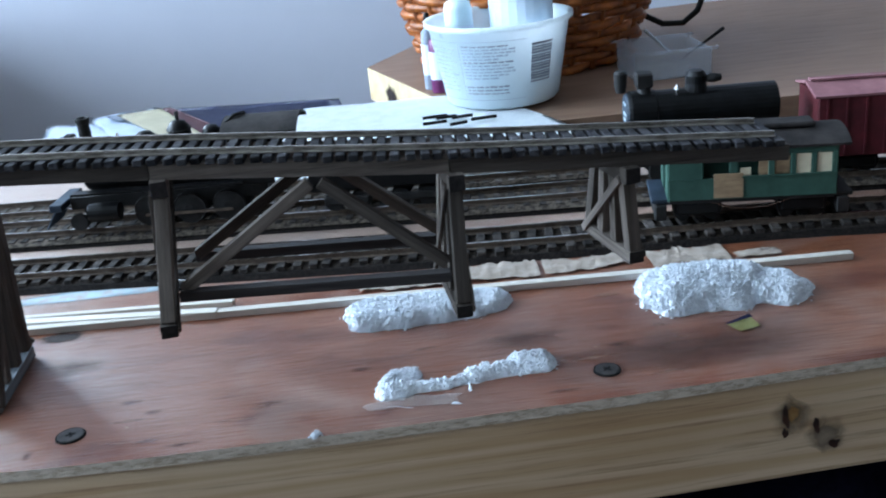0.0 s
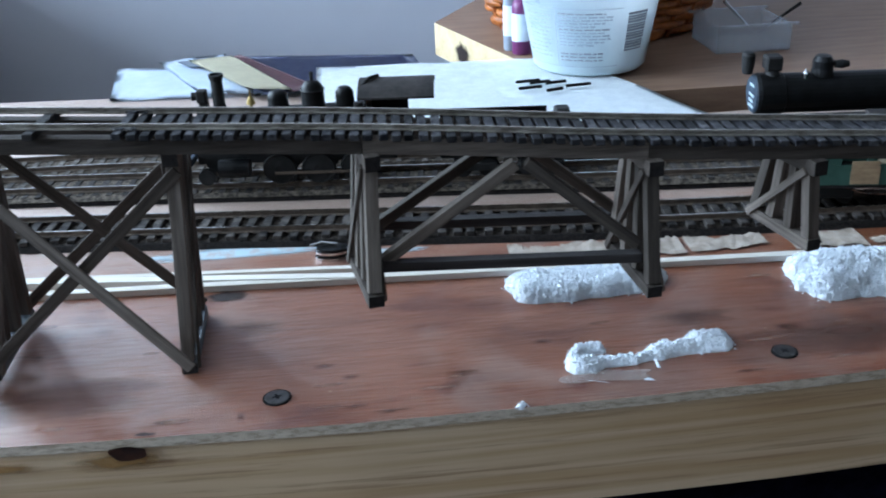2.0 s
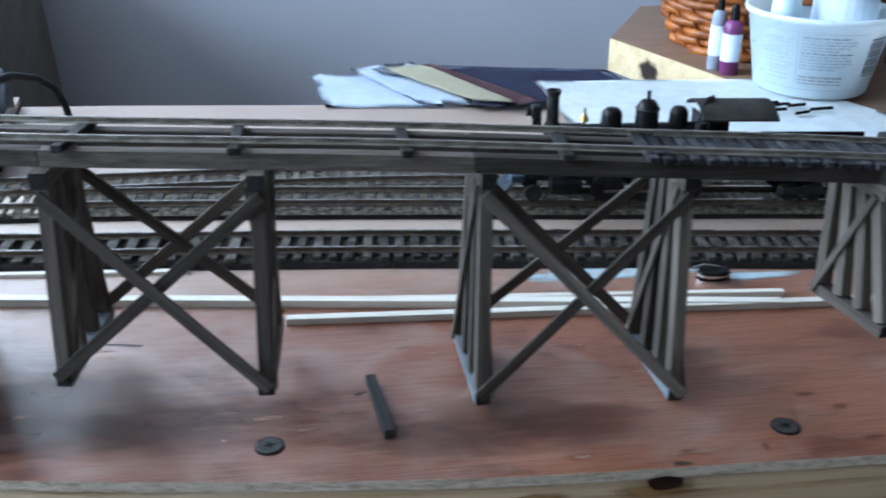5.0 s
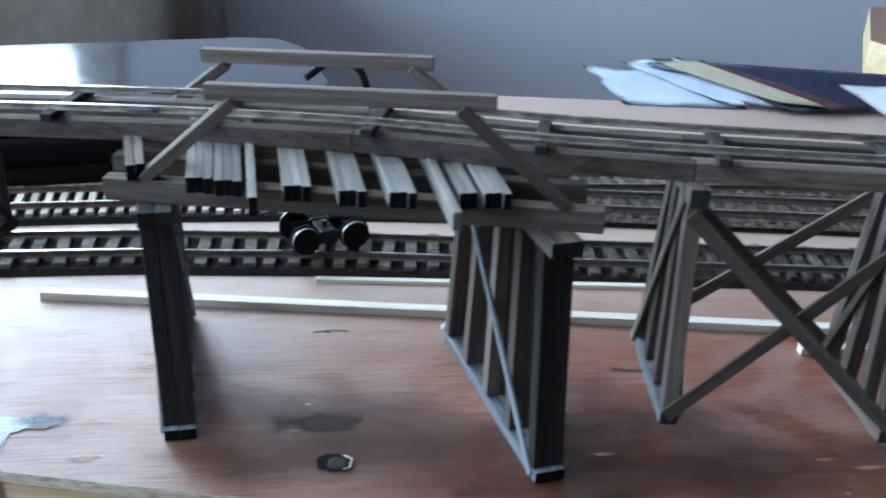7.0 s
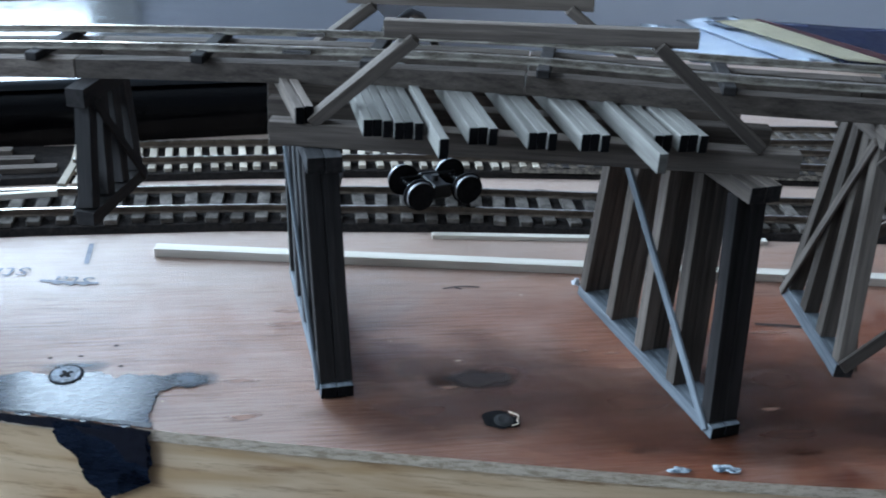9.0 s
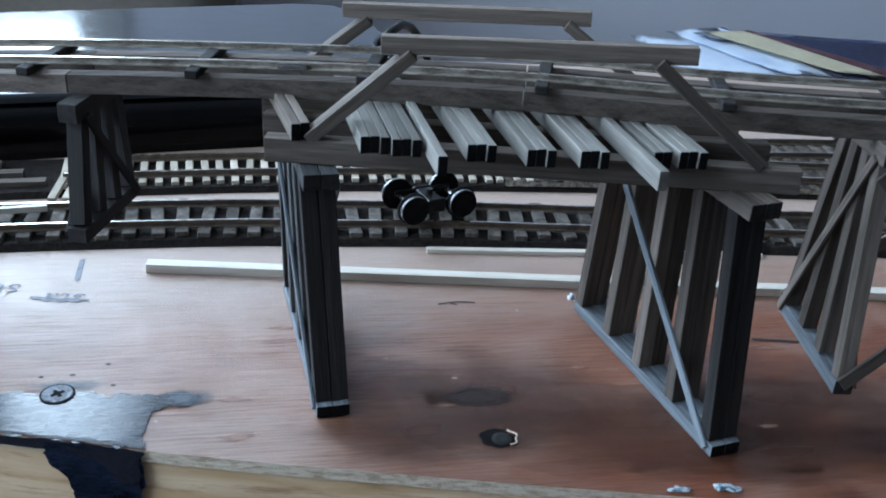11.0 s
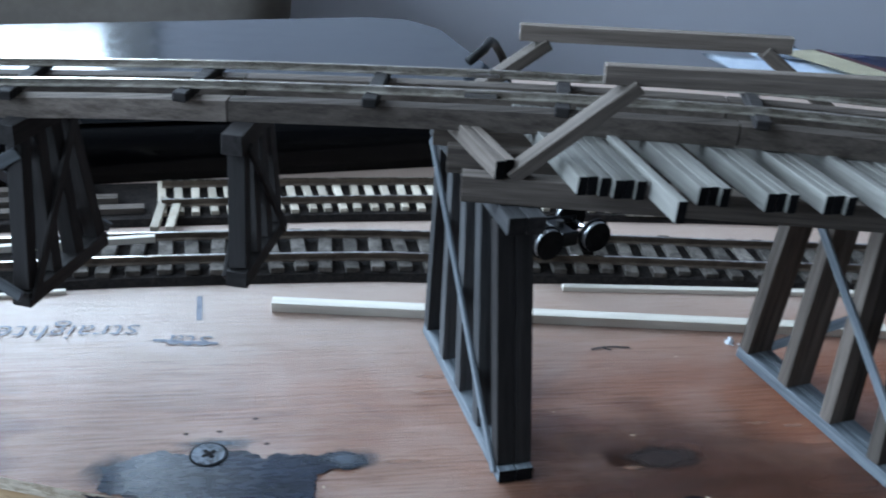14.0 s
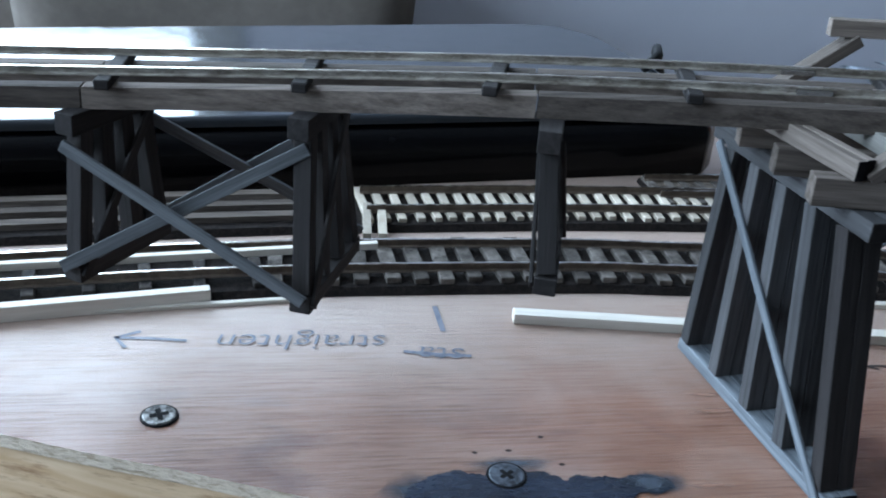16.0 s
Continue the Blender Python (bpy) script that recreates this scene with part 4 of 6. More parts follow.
on_front(-0.0440, -0.0048, 0.0060, 0.0024, BURNT, 37, "burnt glue spot", 0.12, 0.0006)
on_front(-0.0900, -0.0115, 0.0034, 0.0030, BURNT, 42, "dark round knot", 0.2, 0.0006)
on_front(-0.0480, -0.0080, 0.0190, 0.0038, RESIN, 38, "amber resin streak", 0.3)
on_front(-0.0800, -0.0078, 0.0120, 0.0024, RESIN, 43, "amber resin streak", 0.3)


# ---- tracks ----
MAIN = Course([(-0.80, 0.098), (-0.65, 0.140), (-0.528, 0.160), (-0.468, 0.166), (-0.435, 0.1675), (-0.376, 0.168), (-0.349, 0.1662), (-0.300, 0.1632), (-0.241, 0.1565), (-0.197, 0.1525),
               (-0.117, 0.1440), (-0.06, 0.1367), (-0.008, 0.1298), (0.044, 0.1227), (0.10, 0.1152), (0.152, 0.1092), (0.205, 0.1048), (0.25, 0.1018), (0.285, 0.0968), (0.35, 0.0848), (0.45, 0.064), (0.60, 0.030)])
SIDING = Course([(-0.80, 0.150), (-0.65, 0.185), (-0.50, 0.205), (-0.411, 0.2112), (-0.33, 0.2125), (-0.244, 0.2085), (-0.183, 0.2025), (-0.109, 0.1940), (-0.05, 0.1865), (0.003, 0.1795), (0.067, 0.1722), (0.15, 0.1612), (0.30, 0.1445), (0.45, 0.120), (0.60, 0.09)])
LOOP = Course([(-0.33, 0.226), (-0.25, 0.227), (-0.18, 0.2265), (-0.10, 0.2235), (0.0, 0.2125), (0.10, 0.2025), (0.22, 0.192)])


def bed(course, s0, s1, w_low, w_top, h, parent, material=None):
    part("roadbed", course.sweep(s0, s1, 0.012, [(-w_low, 0.0001), (w_low, 0.0001), (w_top, h), (-w_top, h)]), material or ROADBED, parent, "crumbly black foam roadbed")


main = thing("main_track", "model railway track with weathered grey sleepers on black foam", "railway track", (0, 0.14, 0))
bed(MAIN, 0, MAIN.length, 0.0170, 0.0150, 0.0022, main)
part("ballast", MAIN.sweep(MAIN.near_x(-0.20), MAIN.near_x(0.45), 0.008, [(-0.0140, 0.0021), (0.0140, 0.0021), (0.0125, 0.0026), (-0.0125, 0.0026)]), BALLAST_DARK, main, "thin dark ballast")
lay_sleepers(MAIN, 0.002, MAIN.near_x(-0.475), 0.0155, 0.0275, 0.0034, 0.0018, 0.0020, SLEEPER_DARK, main, 41)
lay_sleepers(MAIN, MAIN.near_x(-0.47), MAIN.near_x(-0.165), 0.0086, 0.0275, 0.0044, 0.0020, 0.0020, SLEEPER, main, 42, 0.0009, 5.0)
lay_sleepers(MAIN, MAIN.near_x(-0.158), MAIN.near_x(0.46), 0.0068, 0.0275, 0.0036, 0.0021, 0.0020, SLEEPER_DARK, main, 47, 0.0008, 4.0)
lay_rails(MAIN, 0, MAIN.near_x(0.46), 0.0037, 0.0026, main)

siding = thing("siding_track", "model railway siding with raw pale sleepers turning to dusty ballast", "railway track", (0, 0.19, 0))
bed(SIDING, 0, SIDING.length, 0.0170, 0.0155, 0.0024, siding)
part("ballast", SIDING.sweep(SIDING.near_x(-0.27), SIDING.near_x(0.45), 0.008, [(-0.0165, 0.0023), (0.0165, 0.0023), (0.0135, 0.0036), (-0.0135, 0.0036)]), BALLAST, siding, "dusty grey-brown ballast")
lay_sleepers(SIDING, SIDING.near_x(-0.44), SIDING.near_x(-0.255), 0.0058, 0.0275, 0.0028, 0.0018, 0.0022, SLEEPER_RAW, siding, 43, 0.0006)
lay_sleepers(SIDING, SIDING.near_x(-0.253), SIDING.near_x(0.45), 0.0066, 0.0275, 0.0030, 0.0018, 0.0022, SLEEPER_DARK, siding, 44, 0.0006)
lay_rails(SIDING, SIDING.near_x(-0.44), SIDING.near_x(0.45), 0.0038, 0.0026, siding)
for off in (-0.009, 0.0, 0.009):
    part("long_strip", SIDING.sweep(0.02, SIDING.near_x(-0.455 - off), 0.01, [(off - 0.002, 0.0022), (off + 0.002, 0.0022), (off + 0.002, 0.0044), (off - 0.002, 0.0044)]), TIMBER, siding, "brown stained wooden strip")
for x in (-0.4410, -0.4360):
    timber("long_sleeper", (x, 0.1835, 0.0036), (x + 0.0020, 0.2070, 0.0042), 0.0028, 0.0018, SLEEPER_RAW, siding, label="long raw turnout sleeper")

loop = thing("loop_track", "dusty ballasted model track branching behind the siding", "railway track", (0, 0.215, 0))
bed(LOOP, 0, LOOP.length, 0.0150, 0.0140, 0.0024, loop)
part("ballast", LOOP.sweep(0.001, LOOP.length - 0.001, 0.008, [(-0.0145, 0.0023), (0.0145, 0.0023), (0.0130, 0.0036), (-0.0130, 0.0036)]), BALLAST, loop, "dusty grey-brown ballast")
lay_sleepers(LOOP, 0.002, LOOP.length, 0.0066, 0.0265, 0.0030, 0.0018, 0.0022, SLEEPER, loop, 45, 0.0006)
lay_rails(LOOP, 0, LOOP.length, 0.0038, 0.0026, loop)


# ---- the trestle ----
# tie-end line of the deck: plan and height of the tie tops
DECK = Course([(-0.75, 0.130, 0.0665), (-0.62, 0.136, 0.0685), (-0.55, 0.1345, 0.0708), (-0.508, 0.1310, 0.0726), (-0.460, 0.1230, 0.0758), (-0.420, 0.1120, 0.0795), (-0.380, 0.1025, 0.0820), (-0.338, 0.0910, 0.0845), (-0.296, 0.0785, 0.0864), (-0.252, 0.0650, 0.0868),
               (-0.209, 0.0550, 0.0872), (-0.163, 0.0495, 0.0865), (-0.114, 0.0455, 0.0850), (-0.044, 0.0410, 0.0815), (0.033, 0.0375, 0.0770), (0.123, 0.0345, 0.0695), (0.18, 0.0340, 0.0653), (0.240, 0.0345, 0.0605)])
TIE_L, TIE_H = 0.027, 0.0030
TIE_T = 0.0021  # thickness of a tie on the stringers
bridge = thing("trestle_deck", "weathered wooden trestle deck, partly planked with ties and rails", "bridge deck", (0, 0.06, 0.07))
STR_H = 0.0050
S_END = DECK.near_x(0.229)
S_SL = DECK.near_x(-0.040)
# stringers under each rail, in lengths that butt over the bents
JOINTS = [-0.74, -0.60, -0.512, -0.413, -0.30, -0.216, -0.093, 0.033, 0.123, 0.229]
for off in (-0.0092, 0.0092):
    for xa, xb in zip(JOINTS, JOINTS[1:]):
        part("stringer", DECK.sweep(DECK.near_x(xa) + 0.0002, DECK.near_x(xb) - 0.0002, 0.012, [(off - 0.0022, -TIE_H - STR_H), (off + 0.0022, -TIE_H - STR_H), (off + 0.0022, -TIE_H), (off - 0.0022, -TIE_H)]), TIMBER, bridge)
lay_sleepers(DECK, S_SL, S_END, 0.00422, TIE_L, 0.0029, TIE_T, -TIE_H, TIE, bridge, 46, 0.0007, 2.0, "tie")
for x in (-0.0655, -0.1135, -0.1625, -0.209, -0.253, -0.2955, -0.338, -0.3805, -0.422, -0.4635, -0.507, -0.550, -0.595, -0.64):
    s = DECK.near_x(x)
    lay_sleepers(DECK, s, s + 0.001, 0.01, TIE_L, 0.0034, TIE_T + 0.0002, -TIE_H, TIMBER_DARK, bridge, int(-x * 1000), 0.0, 4.0, "tie")
lay_rails(DECK, 0.01, S_END - 0.004, TIE_T - TIE_H, 0.0018, bridge, head=RAIL_DULL, web=RAIL_NICKEL)
for xj in (-0.3600, -0.0420):
    for off in (-GAUGE / 2, GAUGE / 2):
        sj = DECK.near_x(xj)
        part("rail_joiner", DECK.sweep(sj, sj + 0.0075, 0.002, [(off - 0.0015, -0.0007), (off + 0.0015, -0.0007), (off + 0.0015, 0.0003), (off - 0.0015, 0.0003)]), STEEL, bridge, "bright metal rail joiner")


def bent(near, far, foot_z, top=None, cap_w=0.0050, cap_half=0.0150, post_half=0.0100, posts=4, mat=None, sill_mat=None, double=False, label="", pale=False, mid=None, flip=1):
    """One trestle bent from its near foot to its far foot: cap, battered posts, sill and sway braces."""
    mat = mat or TIMBER
    near, far = Vector((*near, 0)), Vector((*far, 0))
    left = (far - near).normalized()
    along = Vector((left.y, -left.x, 0))
    foot_half, c = (far - near).length / 2, (near + far) / 2
    p = DECK.at(DECK.near_x(c.x))[0]
    top = p.z - TIE_H - STR_H if top is None else top
    ct = Vector((p.x, p.y, 0)) if mid is None else Vector((*mid, 0))
    e = thing("trestle_bent", label or "weathered grey timber trestle bent with battered posts", "trestle bent", (c.x, c.y, foot_z), "bents of the trestle")
    up = Vector((0, 0, 1))
    rows = (-0.0022, 0.0022) if double else (0.0,)
    sw = cap_w * 0.8
    for r in rows:
        o, ot = c + along * r, ct + along * r
        timber("cap", ot - left * cap_half + up * (top - cap_w / 2), ot + left * cap_half + up * (top - cap_w / 2), cap_w, cap_w, mat, e, ends=TIMBER_DARK)
        for k in range(posts):
            f = -1 + 2 * k / (posts - 1)
            # doubled bents: nearest post darker, its shaded front put into the colour
            timber("post", o + left * (f * (foot_half - 0.0025)) + up * (foot_z + sw), ot + left * (f * post_half) + up * (top - cap_w), 0.0040, 0.0042, TIMBER_DARK if double and k == 0 else mat, e, up=along)
        timber("sill", o - left * (foot_half + (0.0014 if double else 0)) + up * (foot_z + sw / 2), o + left * foot_half + up * (foot_z + sw / 2), cap_w, sw, sill_mat or mat, e, ends=END_GRAIN if double else TIMBER_DARK)
    span = rows[-1] + cap_w / 2 + 0.0005
    for side in (1, -1):
        q, qt = c + along * (span * side), ct + along * (span * side)
        timber("sway_brace", q - left * (flip * side * (foot_half - 0.001)) + up * (foot_z + 0.0015), qt + left * (flip * side * (cap_half - 0.004)) + up * (top - 0.004), 0.0009, 0.0026, SILL_BLUE if pale else mat, e, up=left)
    return near, far, foot_z, ct, left, top, post_half


def x_brace(fa, fb, mat=None, deep=0.0040):
    """Crossed boards between two bents, near side and far side."""
    e = thing("cross_bracing", "pair of crossed weathered boards between two trestle bents", "bracing", ((fa[3] + fb[3]) / 2 + Vector((0, 0, fa[2]))), "crossed braces of the trestle")
    up = Vector((0, 0, 1))
    for side in (-1, 1):
        lo = [f[0 if side < 0 else 1] + up * (f[2] + 0.005) for f in (fa, fb)]
        hi = [f[3] + f[4] * (side * (f[6] + 0.0022)) + up * (f[5] - 0.0085) for f in (fa, fb)]
        out = (fa[4] + fb[4]).normalized() * side
        for (p, q), o in (((lo[0], hi[1]), 0.0008), ((hi[0], lo[1]), 0.0020)):
            d = (q - p).normalized()
            timber("brace_board", p - d * 0.002 + out * o, q + d * 0.002 + out * o, 0.0010, deep, mat or TIMBER, e, up=out.cross(d))


SHORT = "weathered grey timber bent hanging short of the table"
TALL = "tall weathered grey timber bent with a pale sill"
HUNG = "dark-stained timber trestle bent hanging above the track"
bent((0.1790, 0.0190), (0.1715, 0.0530), 0.0262, label=SHORT)
bent((0.1225, 0.0090), (0.1190, 0.0480), 0.0192, label=SHORT, mid=(0.1230, 0.0346))
bent((0.0333, 0.0082), (0.0278, 0.0420), 0.0245, label=SHORT, mid=(0.0330, 0.0372))
tall_a = bent((-0.0290, 0.0185), (-0.0300, 0.0590), 0.0003, sill_mat=SILL_BLUE, label=TALL, mid=(-0.0270, 0.0455))
tall_b = bent((-0.0917, 0.0210), (-0.0915, 0.0630), 0.0025, sill_mat=SILL_BLUE, label=TALL, mid=(-0.0895, 0.0470))
tall_c = bent((-0.1583, 0.0250), (-0.1550, 0.0670), 0.0095, label=TALL, mid=(-0.1563, 0.0475))
tall_d = bent((-0.2185, 0.0335), (-0.2120, 0.0770), 0.0125, sill_mat=SILL_BLUE, label=TALL, mid=(-0.2158, 0.0545))
bent((-0.4140, 0.0815), (-0.4040, 0.1120), 0.0378, mat=TIMBER_DARK, label=HUNG, mid=(-0.4100, 0.1040), flip=-1)
hung_a = bent((-0.4655, 0.0998), (-0.4510, 0.1340), 0.0235, mat=TIMBER_DARK, label=HUNG, mid=(-0.4605, 0.1205))
hung_b = bent((-0.5175, 0.1160), (-0.4992, 0.1440), 0.0235, mat=TIMBER_DARK, label=HUNG, mid=(-0.5085, 0.1285))
x_brace(tall_b, tall_a)
x_brace(tall_d, tall_c)
x_brace(hung_b, hung_a, mat=SLATE_WASH, deep=0.0031)

# raking struts and waling beams between the two bents over the plaster
strut = thing("raking_struts", "weathered raking struts and long waling beams below the deck", "bracing", (0.078, 0.036, 0.03))
pm = DECK.at(DECK.near_x(0.0815))[0]
for side in (-1, 1):
    for xf in (0.037, 0.119):
        pf = DECK.at(DECK.near_x(xf))[0]
        timber("strut", (xf, pf.y + side * 0.0150, 0.034), (pm.x + (0.0016 if xf > 0.079 else -0.0016), pm.y + side * 0.0125, pm.z - 0.0095), 0.0036, 0.0036, TIMBER, strut, up=(0, 1, 0))
    pa, pb = DECK.at(DECK.near_x(0.036))[0], DECK.at(DECK.near_x(0.120))[0]
    timber("waling", (pa.x, pa.y + side * 0.0165, 0.0328), (pb.x, pb.y + side * 0.0165, 0.0302), 0.0040, 0.0032, TIMBER_DARK, strut)

# the two doubled bents that carry the truss
bent((-0.2522, 0.0285), (-0.2660, 0.1020), 0.0003, top=0.0688, cap_half=0.0350, post_half=0.0285, posts=5, cap_w=0.0042, double=True, sill_mat=SILL_BLUE, pale=True, mid=(-0.2592, 0.0668), flip=-1, label="wide doubled timber bent with pale diagonal and sill")
bent((-0.3503, 0.0535), (-0.3567, 0.1200), 0.0003, top=0.0662, cap_half=0.0310, post_half=0.0225, posts=5, cap_w=0.0042, double=True, mat=TIMBER_MID, sill_mat=SILL_BLUE, pale=True, mid=(-0.3563, 0.0890), flip=-1, label="wide doubled dark timber bent with pale diagonal")


# ---- white strips and loose things on the table ----
def strip(p0, p1, w, h, z, label):
    e = timber("wood_strip", (p0[0], p0[1], z + h / 2), (p1[0], p1[1], z + h / 2), w, h, BASSWOOD, None)
    return tagged(e, label, "wood strip", "loose basswood strips")


strip((-0.404, 0.136), (0.035, 0.0745), 0.0042, 0.0030, 0, "long square basswood strip lying on the table")
strip((-0.195, 0.1055), (0.040, 0.0835), 0.0026, 0.0022, 0, "long thin basswood strip lying beside another")
strip((-0.152, 0.0865), (0.270, 0.0600), 0.0036, 0.0026, 0, "long basswood strip lying on the table")
strip((-0.311, 0.1435), (-0.190, 0.1330), 0.0026, 0.0016, 0, "short thin basswood strip beside the main track")
strip((-0.488, 0.148), (-0.66, 0.118), 0.0032, 0.0045, 0, "squared basswood strip lying against the roadbed")
strip((-0.4640, 0.1480), (-0.545, 0.139), 0.0018, 0.0012, 0, "thin basswood strip lying on the table")
strip((-0.4395, 0.1690), (-0.60, 0.1475), 0.0022, 0.0022, 0.0064, "basswood strip lying along the main rails")
pen = timber("dark_stick", (-0.1252, 0.0425, 0.0017), (-0.1222, 0.0105, 0.0017), 0.0034, 0.0034, TIMBER_DARK, None)
tagged(pen, "short dark stained stick lying on the plywood", "stick")


def crumb(name, lumps, seed, label, step=0.00042, grain=0.7, brow=1.8):
    """A heap of white crumbs: lumps (x0, y0, x1, y1, radius, height) run together, grainy, with a ragged rim."""
    xs = [v for l in lumps for v in (l[0] - 1.3 * l[4], l[2] - 1.3 * l[4], l[0] + 1.3 * l[4], l[2] + 1.3 * l[4])]
    ys = [v for l in lumps for v in (l[1] - 1.3 * l[4], l[3] - 1.3 * l[4], l[1] + 1.3 * l[4], l[3] + 1.3 * l[4])]
    nx, ny = int((max(xs) - min(xs)) / step), int((max(ys) - min(ys)) / step)
    b = bmesh.new()
    grid, low = {}, {}
    for i in range(nx + 1):
        for j in range(ny + 1):
            x, y = min(xs) + i * step, min(ys) + j * step
            q = Vector((x, y, seed * 0.01))
            rag = 0.18 * noise.noise(q * 130) + 0.07 * noise.noise(q * 380)
            best = 0.0
            for x0, y0, x1, y1, r, h in lumps:
                ax, ay = x1 - x0, y1 - y0
                t = max(0.0, min(1.0, ((x - x0) * ax + (y - y0) * ay) / (ax * ax + ay * ay + 1e-12)))
                d = math.hypot(x - x0 - t * ax, y - y0 - t * ay) / r + rag
                if d < 1:
                    best = max(best, h * (1 - max(0.0, d) ** brow) ** 0.85)
            if best > 0:
                f1 = noise.voronoi(q * 560)[0][0]
                f2 = noise.voronoi(q * 1300)[0][0]
                best += grain * (0.00045 * (0.42 - f1) + 0.0006 * (0.42 - f2)) * min(1.0, best / 0.0015) + 0.0006 * noise.noise(q * 240)
            low[i, j] = best <= 0
            jx, jy = 0.3 * step * noise.noise(q * 5000), 0.3 * step * noise.noise(q * 5000 + Vector((9, 3, 1)))
            grid[i, j] = b.verts.new((x + jx, y + jy, max(best, 0.0002) if best > 0 else -0.0004))
    for i in range(nx):
        for j in range(ny):
            c = ((i, j), (i + 1, j), (i + 1, j + 1), (i, j + 1))
            if not all(low[k] for k in c):
                b.faces.new([grid[k] for k in c])
    for v in [v for v in b.verts if not v.link_faces]:
        b.verts.remove(v)
    for v in b.verts:
        if v.co.z > 0:
            push = noise.noise_vector(v.co * 420) * 0.00030 + noise.noise_vector(v.co * 1150) * 0.00022
            v.co += push * min(1.0, v.co.z / 0.001)
    # loose angular grains over the heap and fallen round its rim
    rng = random.Random(int(seed * 10))
    spots = [v.co.copy() for v in b.verts]
    co, fc = [tuple(v.co) for v in b.verts], []
    b.verts.index_update()
    fc = [tuple(v.index for v in f.verts) for f in b.faces]
    b.free()
    for p in spots:
        out = p.z < 0
        if rng.random() > (0.10 if out else 0.42 * grain):
            continue
        r = rng.uniform(0.00026, 0.00060)
        turn = Matrix.Rotation(rng.uniform(0, 6.28), 3, "Z") @ Matrix.Rotation(rng.uniform(0, 3.14), 3, "X")
        q = Vector((p.x + rng.uniform(-1, 1) * (0.0012 if out else 0.0003), p.y + rng.uniform(-1, 1) * (0.0012 if out else 0.0003), max(p.z, 0.0) + r * 0.25))
        n0 = len(co)
        for d in ((1, 0, 0), (-1, 0, 0), (0, 1, 0), (0, -1, 0), (0, 0, 1), (0, 0, -1)):
            co.append(tuple(q + turn @ (Vector(d) * r * rng.uniform(0.7, 1.25))))
        fc += [(n0 + a, n0 + c, n0 + e) for a, c, e in ((0, 2, 4), (2, 1, 4), (1, 3, 4), (3, 0, 4), (2, 0, 5), (1, 2, 5), (3, 1, 5), (0, 3, 5))]
    me = bpy.data.meshes.new("plaster")
    me.from_pydata(co, [], fc)
    me.materials.append(SNOW)
    return tagged(link(name, me), label, "plaster mound")


crumb("plaster_mound", [(0.0930, 0.0600, 0.1270, 0.0585, 0.0108, 0.0046), (0.0920, 0.0545, 0.1180, 0.0550, 0.0085, 0.0045), (0.1280, 0.0575, 0.1340, 0.0590, 0.0090, 0.0044)], 2.3, "low flat-topped slab of white plaster under a bent", brow=3.2)
crumb("plaster_mound", [(0.2010, 0.0500, 0.2210, 0.0480, 0.0145, 0.0086), (0.2000, 0.0430, 0.2160, 0.0430, 0.0135, 0.0074), (0.2250, 0.0440, 0.2340, 0.0415, 0.0120, 0.0062)], 5.1, "larger crumbly mound of white plaster on the plywood", brow=2.2)
crumb("plaster_mound", [(0.0960, 0.0020, 0.1010, 0.0020, 0.0042, 0.0036), (0.0955, 0.0050, 0.0975, 0.0095, 0.0030, 0.0034), (0.0985, 0.0115, 0.1050, 0.0110, 0.0024, 0.0030), (0.1040, 0.0030, 0.1140, 0.0030, 0.0030, 0.0026),
                        (0.1140, 0.0030, 0.1220, 0.0045, 0.0022, 0.0022), (0.1230, 0.0055, 0.1360, 0.0075, 0.0036, 0.0034), (0.1380, 0.0095, 0.1450, 0.0095, 0.0056, 0.0046), (0.1270, 0.0100, 0.1275, 0.0110, 0.0018, 0.0024)], 8.7, "thin ragged trail of white plaster crumbs")
crumb("plaster_chip", [(0.0740, -0.0166, 0.0748, -0.0163, 0.0011, 0.0012)], 1.2, "tiny white plaster chip on the table edge")
crumb("plaster_chip", [(-0.2690, 0.1085, -0.2682, 0.1092, 0.0012, 0.0016)], 3.4, "tiny white plaster chip beside a bent")
glue = thing("glue_smear", "glossy smear of dried clear glue beside the plaster", "glue smear", (0.105, -0.006, 0))
part("film", bm_patch(0.1040, -0.0050, 0.0125, 0.0040, 0.00045, 71, 0.35, lift=0.0003), CLEAR_GLUE, glue)
part("streak", bm_patch(0.1005, -0.0085, 0.0030, 0.0002, 0.0009, 72, 0.4, turn=-0.4), SNOW, glue, "whitish streak")
part("bead", bm_patch(0.1160, -0.0095, 0.0013, 0.0005, 0.0006, 73, 0.4, turn=-0.2, lift=0.0008), SNOW, glue, "whitish bead")
part("streak", bm_patch(0.1213, -0.0010, 0.0006, 0.0024, 0.0006, 74, 0.4, lift=0.0008), SNOW, glue, "whitish streak")

# yellow scrap, torn paper
b = bmesh.new()
vs = [b.verts.new(c) for c in ((0.2085, 0.0190, 0.0006), (0.2112, 0.0138, 0.0004), (0.2182, 0.0150, 0.0010), (0.2165, 0.0195, 0.0022))]
b.faces.new(vs)
bmesh.ops.solidify(b, geom=b.faces[:], thickness=0.0003)
scrap = thing("paper_scrap", "small curled scrap of yellow-green paper", "paper scrap", (0.212, 0.016, 0))
part("sheet", b, OLIVE_PAPER, scrap)
b = bmesh.new()
b.faces.new([b.verts.new(c) for c in ((0.2080, 0.0196, 0.0008), (0.2088, 0.0190, 0.0008), (0.2172, 0.0192, 0.0024), (0.2162, 0.0204, 0.0030))])
bmesh.ops.solidify(b, geom=b.faces[:], thickness=0.0003)
